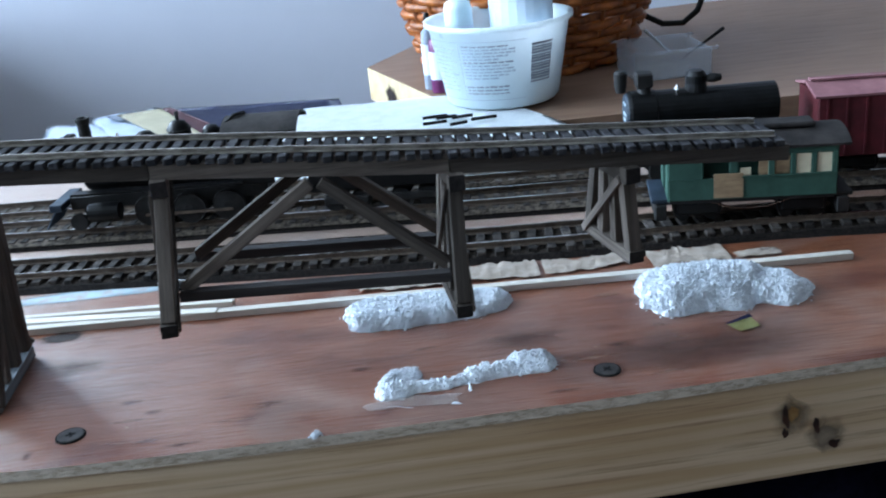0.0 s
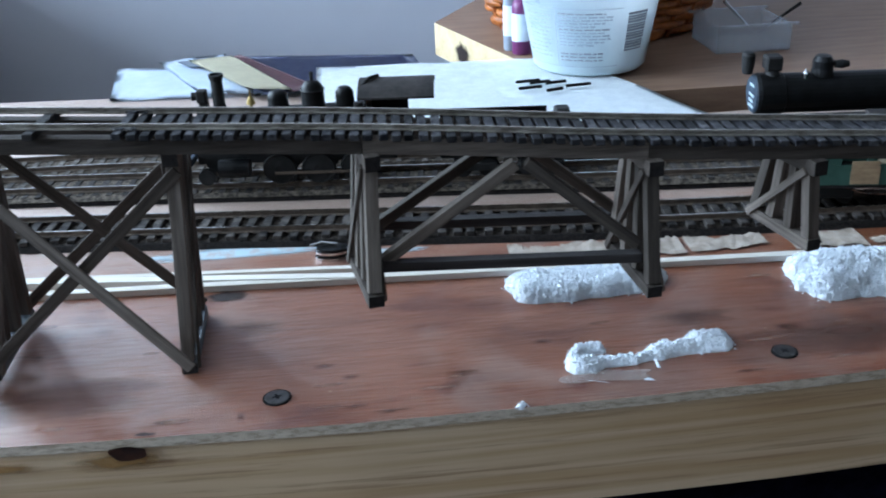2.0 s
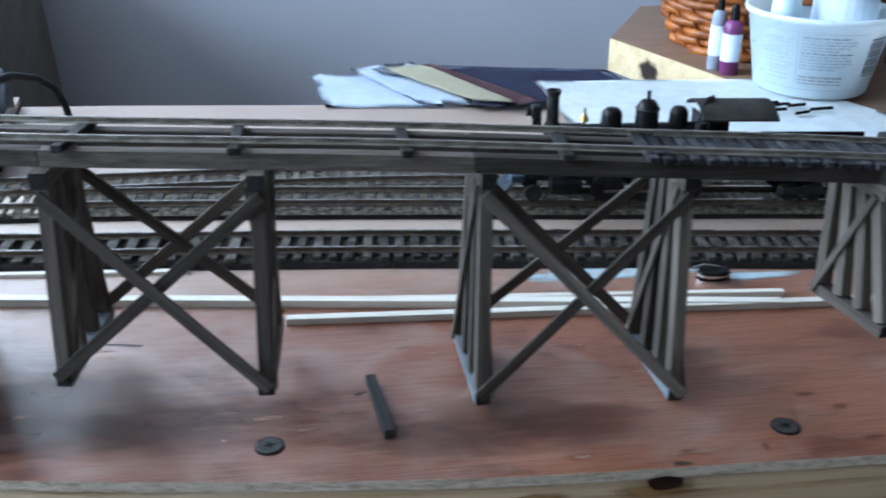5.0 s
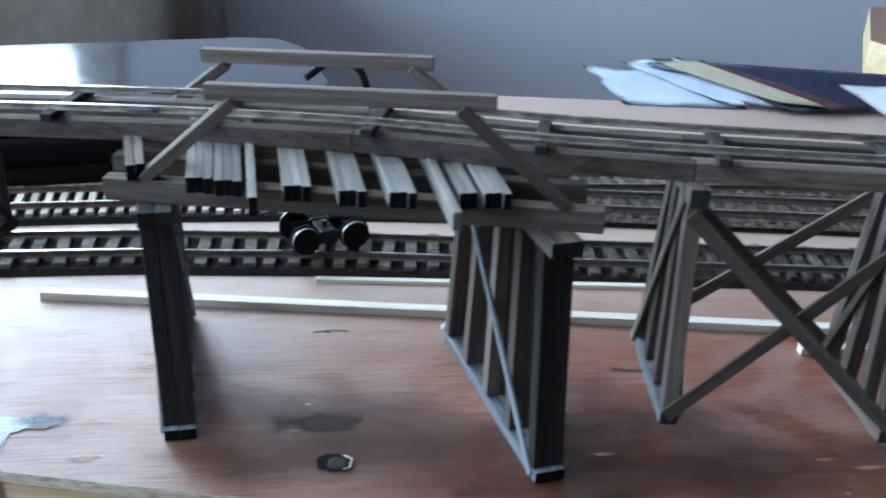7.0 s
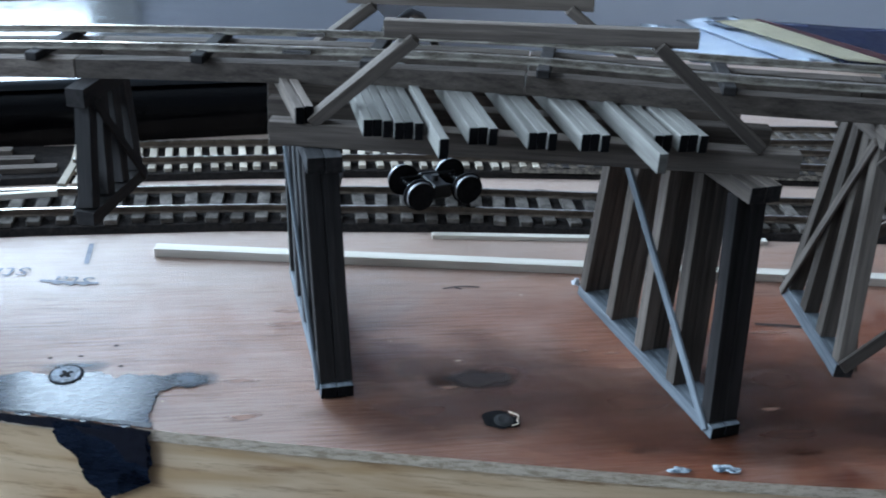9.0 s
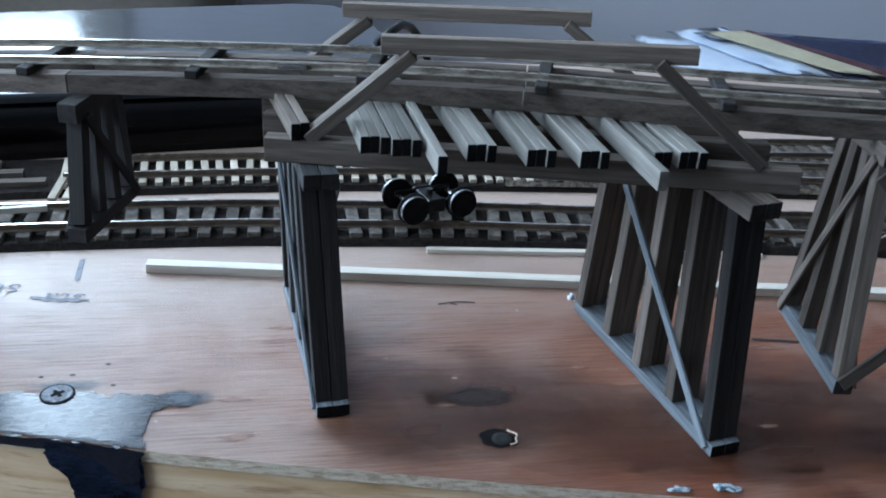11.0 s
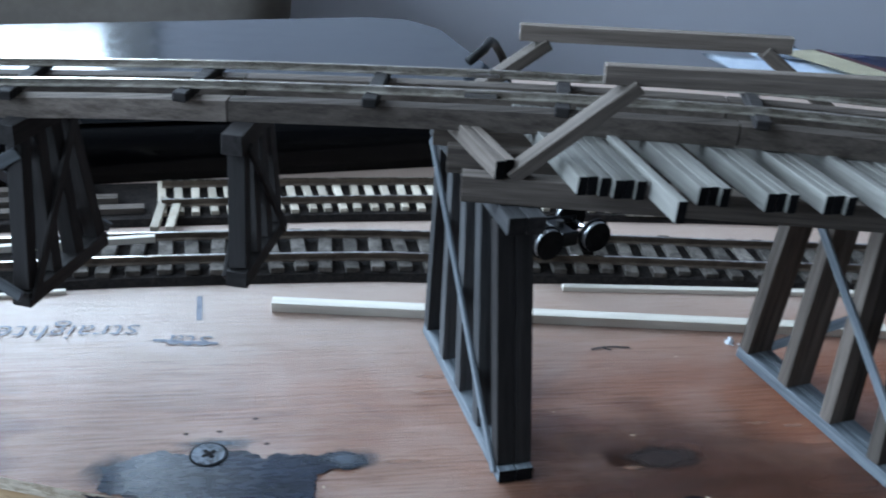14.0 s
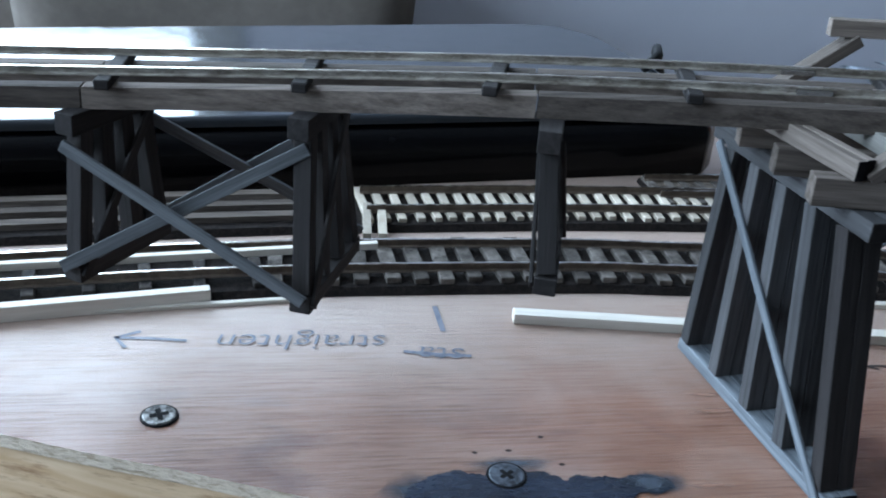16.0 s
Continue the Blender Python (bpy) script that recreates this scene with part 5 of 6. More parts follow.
part("folded_edge", b, NAVY, scrap, "dark folded edge")


def ragged_strip(name, x0, x1, y0, y1, depth, z, material, label, category, seed, n=110):
    b = bmesh.new()
    rng = random.Random(seed)
    rows = []
    for i in range(n + 1):
        u = i / n
        x = x0 + (x1 - x0) * u
        y = y0 + (y1 - y0) * u
        u = x / 0.17
        far = depth * (0.80 + 0.30 * noise.noise(Vector((u * 9, seed, 0))) + 0.16 * noise.noise(Vector((u * 31, seed, 2))) + 0.07 * rng.uniform(-1, 1))
        near = depth * (0.16 * noise.noise(Vector((u * 14, seed, 5))) + 0.10 * noise.noise(Vector((u * 40, seed, 7))))
        rows.append([b.verts.new((x, y + near + (far - near) * k / 3, z + 0.0006 + 0.0007 * noise.noise(Vector((u * 16, k * 1.3, seed))) + 0.0004 * noise.noise(Vector((u * 50, k * 2.3, seed))))) for k in range(4)])
    for a, c in zip(rows, rows[1:]):
        for k in range(3):
            b.faces.new((a[k], c[k], c[k + 1], a[k + 1]))
    bmesh.ops.recalc_face_normals(b, faces=b.faces)
    return single(name, b, material, label, category)


ragged_strip("torn_paper", 0.088, 0.157, 0.0800, 0.0765, 0.0175, 0.0004, KRAFT, "torn strip of tan masking paper beside the track", "torn paper", 3, 70)
ragged_strip("torn_paper", 0.159, 0.191, 0.0760, 0.0775, 0.0140, 0.0003, KRAFT, "short torn piece of tan masking paper", "torn paper", 8, 36)
ragged_strip("torn_paper", 0.199, 0.229, 0.0720, 0.0705, 0.0170, 0.0004, KRAFT, "torn piece of tan masking paper with a slanting end", "torn paper", 11, 34)
ragged_strip("torn_paper", 0.231, 0.248, 0.0705, 0.0700, 0.0085, 0.0003, KRAFT, "small torn scrap of tan masking paper", "torn paper", 14, 20)

# small stacked metal fitting
fit_e = thing("metal_fitting", "small black and silver stacked metal fitting on the table", "metal fitting", (0.018, 0.0995, 0))
for k, (r, z, mm) in enumerate(((0.0072, 0.0, STEEL), (0.0068, 0.0014, BLACK_PAINT), (0.0070, 0.0024, STEEL), (0.0064, 0.0036, BLACK_PAINT))):
    q = bm_lathe([(0, z), (r, z), (r, z + 0.0010), (r * 0.6, z + 0.0012), (0, z + 0.0012)], 20, at=(0, 0, 0))
    bmesh.ops.scale(q, verts=q.verts, vec=(1, 0.6, 1))
    bmesh.ops.translate(q, verts=q.verts, vec=(0.018, 0.0995, 0))
    part("plate", q, mm, fit_e)
part("pin", bm_tube([(0.009, 0.100, 0.0055), (0.014, 0.101, 0.0062), (0.020, 0.100, 0.0055)], 0.0006), STEEL, fit_e, "silver pin")


# ---- the truss floor ----
truss = thing("truss_span", "unfinished weathered timber truss with loose floor beams", "truss", (-0.30, 0.08, 0.066))
NL, NR = Vector((-0.3660, 0.0688, 0.0692)), Vector((-0.2425, 0.0390, 0.0718))
for off in (0.0, 0.0162, 0.0337, 0.0480):
    timber("lower_chord", NL + Vector((0.006 if off > 0.04 else 0, off, 0)), NR + Vector((0, off, 0)), 0.0046, 0.0060, TIMBER, truss, ends=TIMBER)


def chord_top(x):
    return NL.z + 0.0031 + (NR.z - NL.z) * (x - NL.x) / (NR.x - NL.x)


# short beams in bunches of two to five, their black ends to the front
FLOOR = [(-0.3590, 0.0640), (-0.3567, 0.0648)]
for x0, y0, count in ((-0.3436, 0.0548, 3), (-0.3365, 0.0526, 3), (-0.3198, 0.0482, 3), (-0.3067, 0.0442, 3), (-0.2946, 0.0424, 3), (-0.2777, 0.0407, 2), (-0.2716, 0.0404, 3)):
    FLOOR += [(x0 + 0.00226 * k, y0 + 0.0005 * (k % 2) - 0.0004 * k) for k in range(count)]
for x, y in FLOOR:
    z = chord_top(x) + 0.0021
    timber("floor_beam", (x, y, z), (x - (0.0052 if x < -0.355 else 0.0035), y + (0.0340 if x < -0.355 else 0.060), z), 0.00215, 0.0042, TIMBER if x < -0.355 else TIMBER_PALE, truss, ends=END_GRAIN)
for x, y in ((-0.3280, 0.0402), (-0.2812, 0.0285)):
    z = chord_top(x) + 0.0024
    timber("long_floor_beam", (x, y, z), (x - 0.0040, y + 0.074, z), 0.0022, 0.0048, TIMBER_PALE, truss, ends=END_GRAIN if x < -0.3 else TIMBER_PALE)


def truss_side(a, b_, legs, label):
    timber("top_chord", a, b_, 0.0030, 0.0040, TIMBER, truss, label=label)
    for p, q in legs:
        timber("end_post", p, q, 0.0030, 0.0046, TIMBER, truss, up=(0, 1, 0))


truss_side((-0.3395, 0.0632, 0.0965), (-0.2705, 0.0450, 0.0998), (((-0.3325, 0.0612, 0.0950), (-0.3560, 0.0662, 0.0726)), ((-0.2790, 0.0470, 0.0975), (-0.2520, 0.0410, 0.0748))), "weathered top chord")
truss_side((-0.3442, 0.1120, 0.0920), (-0.2785, 0.0970, 0.0945), (((-0.3370, 0.1105, 0.0900), (-0.3580, 0.1145, 0.0726)), ((-0.2850, 0.0985, 0.0925), (-0.2600, 0.0920, 0.0748))), "weathered top chord")


# ---- spare wheel truck on the main track ----
def wheelset(p, d, left, parent, r=0.0052):
    """An axle with two flanged wheels across the rails."""
    ax = "wheel_axle"
    m = Matrix.Translation(p) @ Matrix((d, left, Vector((0, 0, 1)))).transposed().to_4x4()
    part(ax, bm_lathe([(0, -0.0085), (0.0008, -0.0085), (0.0011, 0), (0.0008, 0.0085), (0, 0.0085)], 10, "y"), STEEL, parent, "bright steel axle", m, True)
    for sgn in (-1, 1):
        prof = [(0, -0.0012), (r * 0.55, -0.0010), (r * 0.86, -0.0013), (r, -0.0013), (r * 1.0, 0.0006), (r * 1.13, 0.0008), (r * 1.13, 0.0014), (0, 0.0014)]
        q = bm_lathe([(a, -sgn * z) for a, z in prof], 28, "y", at=(0, sgn * 0.0079, 0))
        wheel = part("wheel", q, END_GRAIN, parent, "black wheel with a bright tread", m)
        part("tyre", bm_lathe([(a, -sgn * z) for a, z in ((r * 0.985, -0.0011), (r * 1.012, -0.0011), (r * 1.012, 0.0006), (r * 0.985, 0.0005), (r * 0.985, -0.0011))], 28, "y", at=(0, sgn * 0.0079, 0)), TYRE, wheel, "bright steel tread", m, True)


p, d = MAIN.at(MAIN.near_x(-0.3075))
d = Vector((d.x * math.cos(0.37) - d.y * math.sin(0.37), d.x * math.sin(0.37) + d.y * math.cos(0.37), 0))
left = Vector((-d.y, d.x, 0))
wt = thing("wheel_truck", "small black model wheel truck with bright steel wheels", "wheel truck", (p.x, p.y, 0.0063))
for o in (-0.0095, 0.0095):
    wheelset(p + d * o + Vector((0, 0, 0.0063 + 0.0052)), d, left, wt)
m = Matrix.Translation(p + Vector((0, 0, 0.0117))) @ Matrix((d, left, Vector((0, 0, 1)))).transposed().to_4x4()
part("bolster", bm_box(0.0060, 0.0125, 0.0030, 0.0005), BLACK_PAINT, wt, "", m)
for sgn in (-1, 1):
    b = bm_box(0.022, 0.0014, 0.0026, 0.0004, (0, sgn * 0.0059, 0.0002))
    bm_box(0.007, 0.0018, 0.0052, 0.0005, (0, sgn * 0.0061, -0.0006), bm=b)
    part("side_frame", b, BLACK_PAINT, wt, "", m)
part("king_pin", bm_lathe([(0, 0.0035), (0.0013, 0.0035), (0.0013, 0), (0, 0)], 12), BLACK_IRON, wt, "", m)


# ---- locomotive on the siding ----
def local_frame(course, x, z=0.0):
    p, d = course.at(course.near_x(x))
    left = Vector((-d.y, d.x, 0)).normalized()
    return Matrix.Translation(Vector((p.x, p.y, z))) @ Matrix((d, left, Vector((0, 0, 1)))).transposed().to_4x4()


RT = 0.0064
M = Matrix.Translation((0, -0.0015, 0)) @ local_frame(SIDING, 0.012, RT) @ Matrix.Diagonal((1, 1, 0.955, 1))
loco = thing("steam_locomotive", "black model steam locomotive with several domes and a low tender", "model locomotive", M.translation)


def lp(name, bm, mat_, label="", smooth=False):
    return part(name, bm, mat_, loco, label, M, smooth)


lp("boiler", bm_lathe([(0, -0.044), (0.0088, -0.044), (0.0094, -0.0425), (0.0094, -0.028), (0.0090, -0.0278), (0.0102, 0.026), (0, 0.026)], 28, "x", (0, 0, 0.0265)), BLACK_PAINT, smooth=False)
lp("smokebox_door", bm_lathe([(0, -0.0015), (0.004, -0.0012), (0.0075, 0), (0.0075, 0.001), (0, 0.001)], 24, "x", (-0.0445, 0, 0.0265)), BLACK_IRON)
lp("chimney", bm_lathe([(0, 0), (0.0040, 0), (0.0028, 0.0030), (0.0027, 0.0150), (0.0033, 0.0165), (0.0033, 0.0180), (0.0024, 0.0180), (0.0022, 0.0165), (0, 0.016)], 20, "z", (-0.0425 + 0.0005, 0, 0.0345)), BLACK_IRON, "tall dark stack")
b = bm_box(0.0045, 0.0050, 0.0062, 0.0006, (-0.0495, 0, 0.0420))
bm_lathe([(0, 0.0023), (0.0019, 0.0023), (0.0022, 0.0), (0, 0)], 14, "x", (-0.0540, 0, 0.0420), bm=b)
bm_box(0.004, 0.003, 0.006, 0, (-0.0490, 0, 0.0365), bm=b)
lp("headlight", b, BLACK_IRON, "boxy headlight")
lp("bell", bm_lathe([(0, 0), (0.0006, 0), (0.0008, 0.0016), (0.0022, 0.0020), (0.0016, 0.0042), (0.0007, 0.0058), (0.0004, 0.0085), (0, 0.0085)], 12, "z", (-0.0275, 0, 0.0355)), BRASS, "small brass bell")
for nm, x, r, h in (("sand_dome", -0.0150, 0.0047, 0.0078), ("steam_dome", 0.0010, 0.0052, 0.0118), ("sand_dome", 0.0155, 0.0042, 0.0085)):
    lp(nm, bm_lathe([(0, -0.004), (r * 1.25, -0.004), (r * 1.02, 0.0008), (r, h * 0.55), (r * 0.92, h * 0.75), (r * 0.6, h * 0.95), (r * 0.2, h), (0, h)], 22, "z", (x, 0, 0.0362)), BLACK_PAINT, smooth=True)
lp("whistle", bm_lathe([(0, 0), (0.0009, 0), (0.0009, 0.005), (0, 0.0052)], 10, "z", (0.0010, 0, 0.0470)), BLACK_IRON)
lp("collar", bm_lathe([(0.0053, 0), (0.0056, 0.0006), (0.0053, 0.0012)], 22, "z", (0.001, 0, 0.0430)), BLACK_IRON)
b = bm_box(0.0180, 0.0012, 0.0185, 0.0003, (0.0345, 0.0125, 0.0270))
bm_box(0.0180, 0.0012, 0.0185, 0.0003, (0.0345, -0.0125, 0.0270), bm=b)
bm_box(0.0012, 0.0260, 0.0220, 0.0003, (0.0258, 0, 0.0290), bm=b)
lp("cab", b, BLACK_PAINT, "open-sided black cab")
b = bm_arc_roof(0.034, 0.0290, 0.0048, 0.0010, (0.0395, 0, 0.0475))
lp("cab_roof", b, ROOF_DARK, "dark curved roof")
lp("air_pump", bm_lathe([(0, 0), (0.002, 0), (0.002, 0.006), (0.0026, 0.007), (0.002, 0.008), (0.002, 0.013), (0, 0.013)], 14, "z", (0.0225, -0.0108, 0.027)), BLACK_IRON)
lp("steam_pipes", bm_tube([(0.0225, -0.008, 0.040), (0.0240, -0.006, 0.046), (0.027, -0.002, 0.0485), (0.031, 0.002, 0.0485)], 0.0009), BLACK_IRON, "bent pipes")
for sgn in (-1, 1):
    lp("running_board", bm_box(0.078, 0.0050, 0.0010, 0, (-0.010, sgn * 0.0122, 0.0195)), BLACK_PAINT)
    for x in (-0.016, 0.002, 0.020):
        q = bm_lathe([(0, -0.001), (0.002, -0.0013), (0.0068, -0.0008), (0.0073, -0.001), (0.0076, 0.0008), (0.0080, 0.001), (0, 0.001)], 26, "y", (x, sgn * 0.0086, 0.0073))
        lp("driving_wheel", q, BLACK_IRON)
    lp("side_rod", bm_box(0.040, 0.0008, 0.0012, 0, (0.002, sgn * 0.0108, 0.0060)), RAIL_WEB, "dull brown rod")
    lp("cylinder", bm_lathe([(0, -0.007), (0.0042, -0.007), (0.0046, 0), (0.0042, 0.007), (0, 0.007)], 18, "x", (-0.0360, sgn * 0.0115, 0.0095)), BLACK_PAINT)
    lp("pony_wheel", bm_lathe([(0, -0.001), (0.0040, -0.001), (0.0043, 0.001), (0, 0.001)], 20, "y", (-0.0500, sgn * 0.0086, 0.0043)), BLACK_IRON)
lp("pilot_beam", bm_box(0.006, 0.026, 0.0035, 0.0004, (-0.0580, 0, 0.0130)), BLUE_GREY, "bluish pilot beam")
for k in range(7):
    lp("pilot_bar", bm_tube([(-0.0590, -0.010 + 0.0033 * k, 0.0115), (-0.0655, -0.0085 + 0.0028 * k, 0.0020)], 0.0007, 6), BLUE_GREY)
lp("frame", bm_box(0.092, 0.0100, 0.0060, 0, (-0.008, 0, 0.0125)), BLACK_IRON)
# tender
b = bm_box(0.060, 0.0240, 0.0135, 0.0008, (0.0880, 0, 0.0175))
lp("tender_body", b, BLACK_PAINT)
b = bm_box(0.050, 0.0012, 0.0040, 0.0002, (0.0830, 0.0105, 0.0262))
bm_box(0.050, 0.0012, 0.0040, 0.0002, (0.0830, -0.0105, 0.0262), bm=b)
lp("tender_flare", b, BLACK_PAINT)
lp("tender_tank_lid", bm_box(0.0070, 0.0080, 0.0075, 0.001, (0.1140, 0, 0.0270)), BLACK_IRON)
for o in (0.068, 0.080, 0.098, 0.110):
    for sgn in (-1, 1):
        lp("tender_wheel", bm_lathe([(0, -0.001), (0.0046, -0.001), (0.0050, 0.001), (0, 0.001)], 20, "y", (o, sgn * 0.0086, 0.0049)), BLACK_IRON)
b = bmesh.new()
for o in (0.074, 0.104):
    for sgn in (-1, 1):
        bm_box(0.020, 0.0016, 0.0036, 0.0004, (o, sgn * 0.0106, 0.0058), bm=b)
lp("tender_truck", b, BLACK_IRON)


# ---- green coach on the main track ----
M2 = Matrix.Translation((0.2460, 0.1040, RT)) @ Matrix.Rotation(-0.19, 4, "Z")
coach = thing("passenger_coach", "dull green model coach with cream windows and dark roof", "model coach", M2.translation)


def cp(name, bm, mat_, label="", smooth=False):
    low = name in ("truck", "steps", "platform")
    bmesh.ops.transform(bm, matrix=Matrix.Translation((0, 0, 0 if low else 0.0022)) @ Matrix.Diagonal((0.77, 1.0, 1.12, 1) if low else (0.77, 0.94, 0.82, 1)), verts=bm.verts)
    return part(name, bm, mat_, coach, label, M2, smooth)


L2, W2 = 0.082, 0.0290
cp("floor", bm_box(L2, W2, 0.0022, 0.0003, (0, 0, 0.0090)), BLACK_IRON)
for sgn in (-1, 1):
    b = bmesh.new()
    bm_box(L2, 0.0012, 0.0105, 0.0002, (0, sgn * W2 / 2, 0.0150), bm=b)
    bm_box(L2, 0.0012, 0.0030, 0.0002, (0, sgn * W2 / 2, 0.0320), bm=b)
    for x, w in ((-0.0325, 0.017), (-0.0090, 0.004), (0.0095, 0.003), (0.0200, 0.0025), (0.0300, 0.0025), (0.0398, 0.0024)):
        bm_box(w, 0.0012, 0.0103, 0.0002, (x, sgn * W2 / 2, 0.0254), bm=b)
    cp("side_wall", b, GREEN_PAINT)
    cp("loose_board", bm_box(0.0150, 0.0006, 0.0088, 0, (0.0110, sgn * (W2 / 2 - 0.0012), 0.0246)), BARE_WOOD, "bare brown board behind the openings")
    cp("broken_blind", bm_box(0.0050, 0.0006, 0.0046, 0, (-0.0030, sgn * (W2 / 2 - 0.0006), 0.0222)), CREAM_PAINT, "half-missing cream blind")
    cp("window_rail", bm_box(L2 * 0.56, 0.0008, 0.0009, 0, (0.0180, sgn * (W2 / 2 + 0.0007), 0.0205)), GREEN_PAINT)
    for x in (0.0250, 0.0350):
        cp("window_blind", bm_box(0.0070, 0.0006, 0.0098, 0, (x, sgn * (W2 / 2 - 0.0004), 0.0254)), CREAM_PAINT, "cream blind")
    cp("bare_panel", bm_box(0.0145, 0.0006, 0.0120, 0, (-0.0115, sgn * (W2 / 2 - 0.0001) + sgn * 0.0008, 0.0165)), BARE_WOOD if sgn < 0 else GREEN_PAINT, "bare wood patch")
for sgn in (-1, 1):
    b = bm_box(0.0012, W2 * 0.36, 0.0240, 0.0002, (sgn * L2 / 2, W2 * 0.32, 0.0215))
    bm_box(0.0012, W2 * 0.36, 0.0240, 0.0002, (sgn * L2 / 2, -W2 * 0.32, 0.0215), bm=b)
    bm_box(0.0012, W2 * 0.30, 0.0040, 0.0002, (sgn * L2 / 2, 0, 0.0315), bm=b)
    cp("end_wall", b, GREEN_PAINT)
    cp("platform", bm_box(0.0080, W2 * 0.9, 0.0014, 0.0002, (sgn * (L2 / 2 + 0.0045), 0, 0.0088)), BLUE_GREY if sgn < 0 else BLACK_IRON, "worn end platform")
    cp("steps", bm_box(0.0060, W2 * 0.95, 0.0060, 0.0006, (sgn * (L2 / 2 + 0.0040), 0, 0.0048)), BLACK_IRON)
b = bm_arc_roof(L2 + 0.012, 0.0325, 0.0042, 0.0012, (0, 0, 0.0392))
cp("roof", b, ROOF_DARK, "dark paper roof")
cp("clerestory", bm_box(L2 * 0.50, 0.0100, 0.0024, 0.0006, (0.012, 0, 0.0410)), ROOF_DARK)
for o in (-0.026, 0.026):
    b = bmesh.new()
    for s2 in (-1, 1):
        bm_box(0.021, 0.0020, 0.0046, 0.0005, (o, s2 * 0.0106, 0.0052), bm=b)
        for w in (-0.0075, 0.0075):
            bm_lathe([(0, -0.001), (0.0048, -0.001), (0.0052, 0.001), (0, 0.001)], 18, "y", (o + w, s2 * 0.0086, 0.0050), bm=b)
    cp("truck", b, BLACK_PAINT)
cp("truss_rod", bm_tube([(-0.020, -0.012, 0.0075), (-0.008, -0.012, 0.0040), (0.008, -0.012, 0.0040), (0.020, -0.012, 0.0075)], 0.0004, 6), STEEL, "thin metal rod")


# ---- boiler and boxcar on the siding ----
M3 = local_frame(SIDING, 0.2470, RT) @ Matrix.Diagonal((1, 1.2, 1.12, 1))
tank = thing("tank_locomotive", "black model boiler with twin domes and a pale-marked smokebox", "model locomotive", M3.translation)


def tp(name, bm, mat_, label="", smooth=False):
    return part(name, bm, mat_, tank, label, M3, smooth)


tp("boiler", bm_lathe([(0, -0.036), (0.0078, -0.036), (0.0084, -0.0345), (0.0084, -0.024), (0.0080, -0.0235), (0.0080, 0.028), (0, 0.028)], 28, "x", (0, 0, 0.0285)), BLACK_PAINT)
tp("smokebox_front", bm_lathe([(0, -0.0006), (0.0070, -0.0004), (0.0076, 0.0004), (0, 0.0004)], 28, "x", (-0.0364, 0, 0.0285)), BLUE_GREY, "faded blue-grey smokebox door")
b = bmesh.new()
for z, w in ((0.0325, 0.005), (0.0285, 0.006), (0.0262, 0.005), (0.0240, 0.006)):
    bm_box(0.0003, w, 0.0010, 0, (-0.0371, -0.001, z), bm=b)
tp("marking", b, WHITE_PLASTIC, "illegible white marking")
tp("bell", bm_lathe([(0, 0), (0.0022, 0), (0.0028, 0.003), (0.0030, 0.0075), (0.0022, 0.0085), (0, 0.0085)], 14, "z", (-0.0375, 0.0055, 0.0355)), BLACK_IRON)
b = bm_lathe([(0, 0), (0.0036, 0), (0.0030, 0.002), (0.0030, 0.0040), (0, 0.0040)], 18, "z", (-0.0285, 0, 0.0355))
bm_box(0.0074, 0.0064, 0.0058, 0.0007, (-0.0285, 0, 0.0412), bm=b)
tp("chimney", b, BLACK_IRON)
tp("dome", bm_lathe([(0, 0), (0.0050, 0), (0.0044, 0.003), (0.0044, 0.0060), (0.0030, 0.0078), (0, 0.0080)], 20, "z", (-0.0060, 0, 0.0355)), BLACK_PAINT)
tp("valve", bm_lathe([(0, 0), (0.0015, 0), (0.0018, 0.003), (0.0012, 0.006), (0, 0.0062)], 12, "x", (-0.0020, -0.003, 0.0405)), BLACK_IRON)
tp("fitting", bm_lathe([(0, 0), (0.0012, 0), (0.0015, 0.002), (0, 0.004)], 10, "z", (-0.0150, -0.004, 0.0355)), STEEL, "shiny metal fitting")
tp("frame", bm_box(0.066, 0.018, 0.0080, 0.0006, (-0.004, 0, 0.0125)), BLACK_IRON)
for o in (-0.022, -0.004, 0.014):
    for sgn in (-1, 1):
        tp("wheel", bm_lathe([(0, -0.001), (0.0062, -0.001), (0.0066, 0.001), (0, 0.001)], 22, "y", (o, sgn * 0.0086, 0.0064)), BLACK_IRON)

M4 = local_frame(SIDING, 0.337, RT)
car = thing("boxcar", "oxide-red model boxcar with a dusty pink roof", "model boxcar", M4.translation)


def xp(name, bm, mat_, label=""):
    return part(name, bm, mat_, car, label, M4)


xp("body", bm_box(0.096, 0.031, 0.0270, 0.0006, (0, 0, 0.0225)), RED_PAINT)
b = bmesh.new()
for sgn in (-1, 1):
    q = bm_box(0.099, 0.0172, 0.0010, 0)
    bmesh.ops.rotate(q, verts=q.verts, matrix=Matrix.Rotation(radians(-sgn * 11), 3, "X"))
    bmesh.ops.translate(q, verts=q.verts, vec=(0, sgn * 0.0080, 0.0375))
    merge(b, q)
xp("roof", b, ROOF_PINK, "dusty pink roof")
xp("roof_walk", bm_box(0.096, 0.0045, 0.0008, 0, (0, 0, 0.0402)), ROOF_PINK)
for k in range(12):
    for sgn in (-1, 1):
        xp("rib", bm_box(0.0010, 0.0006, 0.0250, 0, (-0.044 + 0.008 * k, sgn * 0.0157, 0.0225)), RED_PAINT)
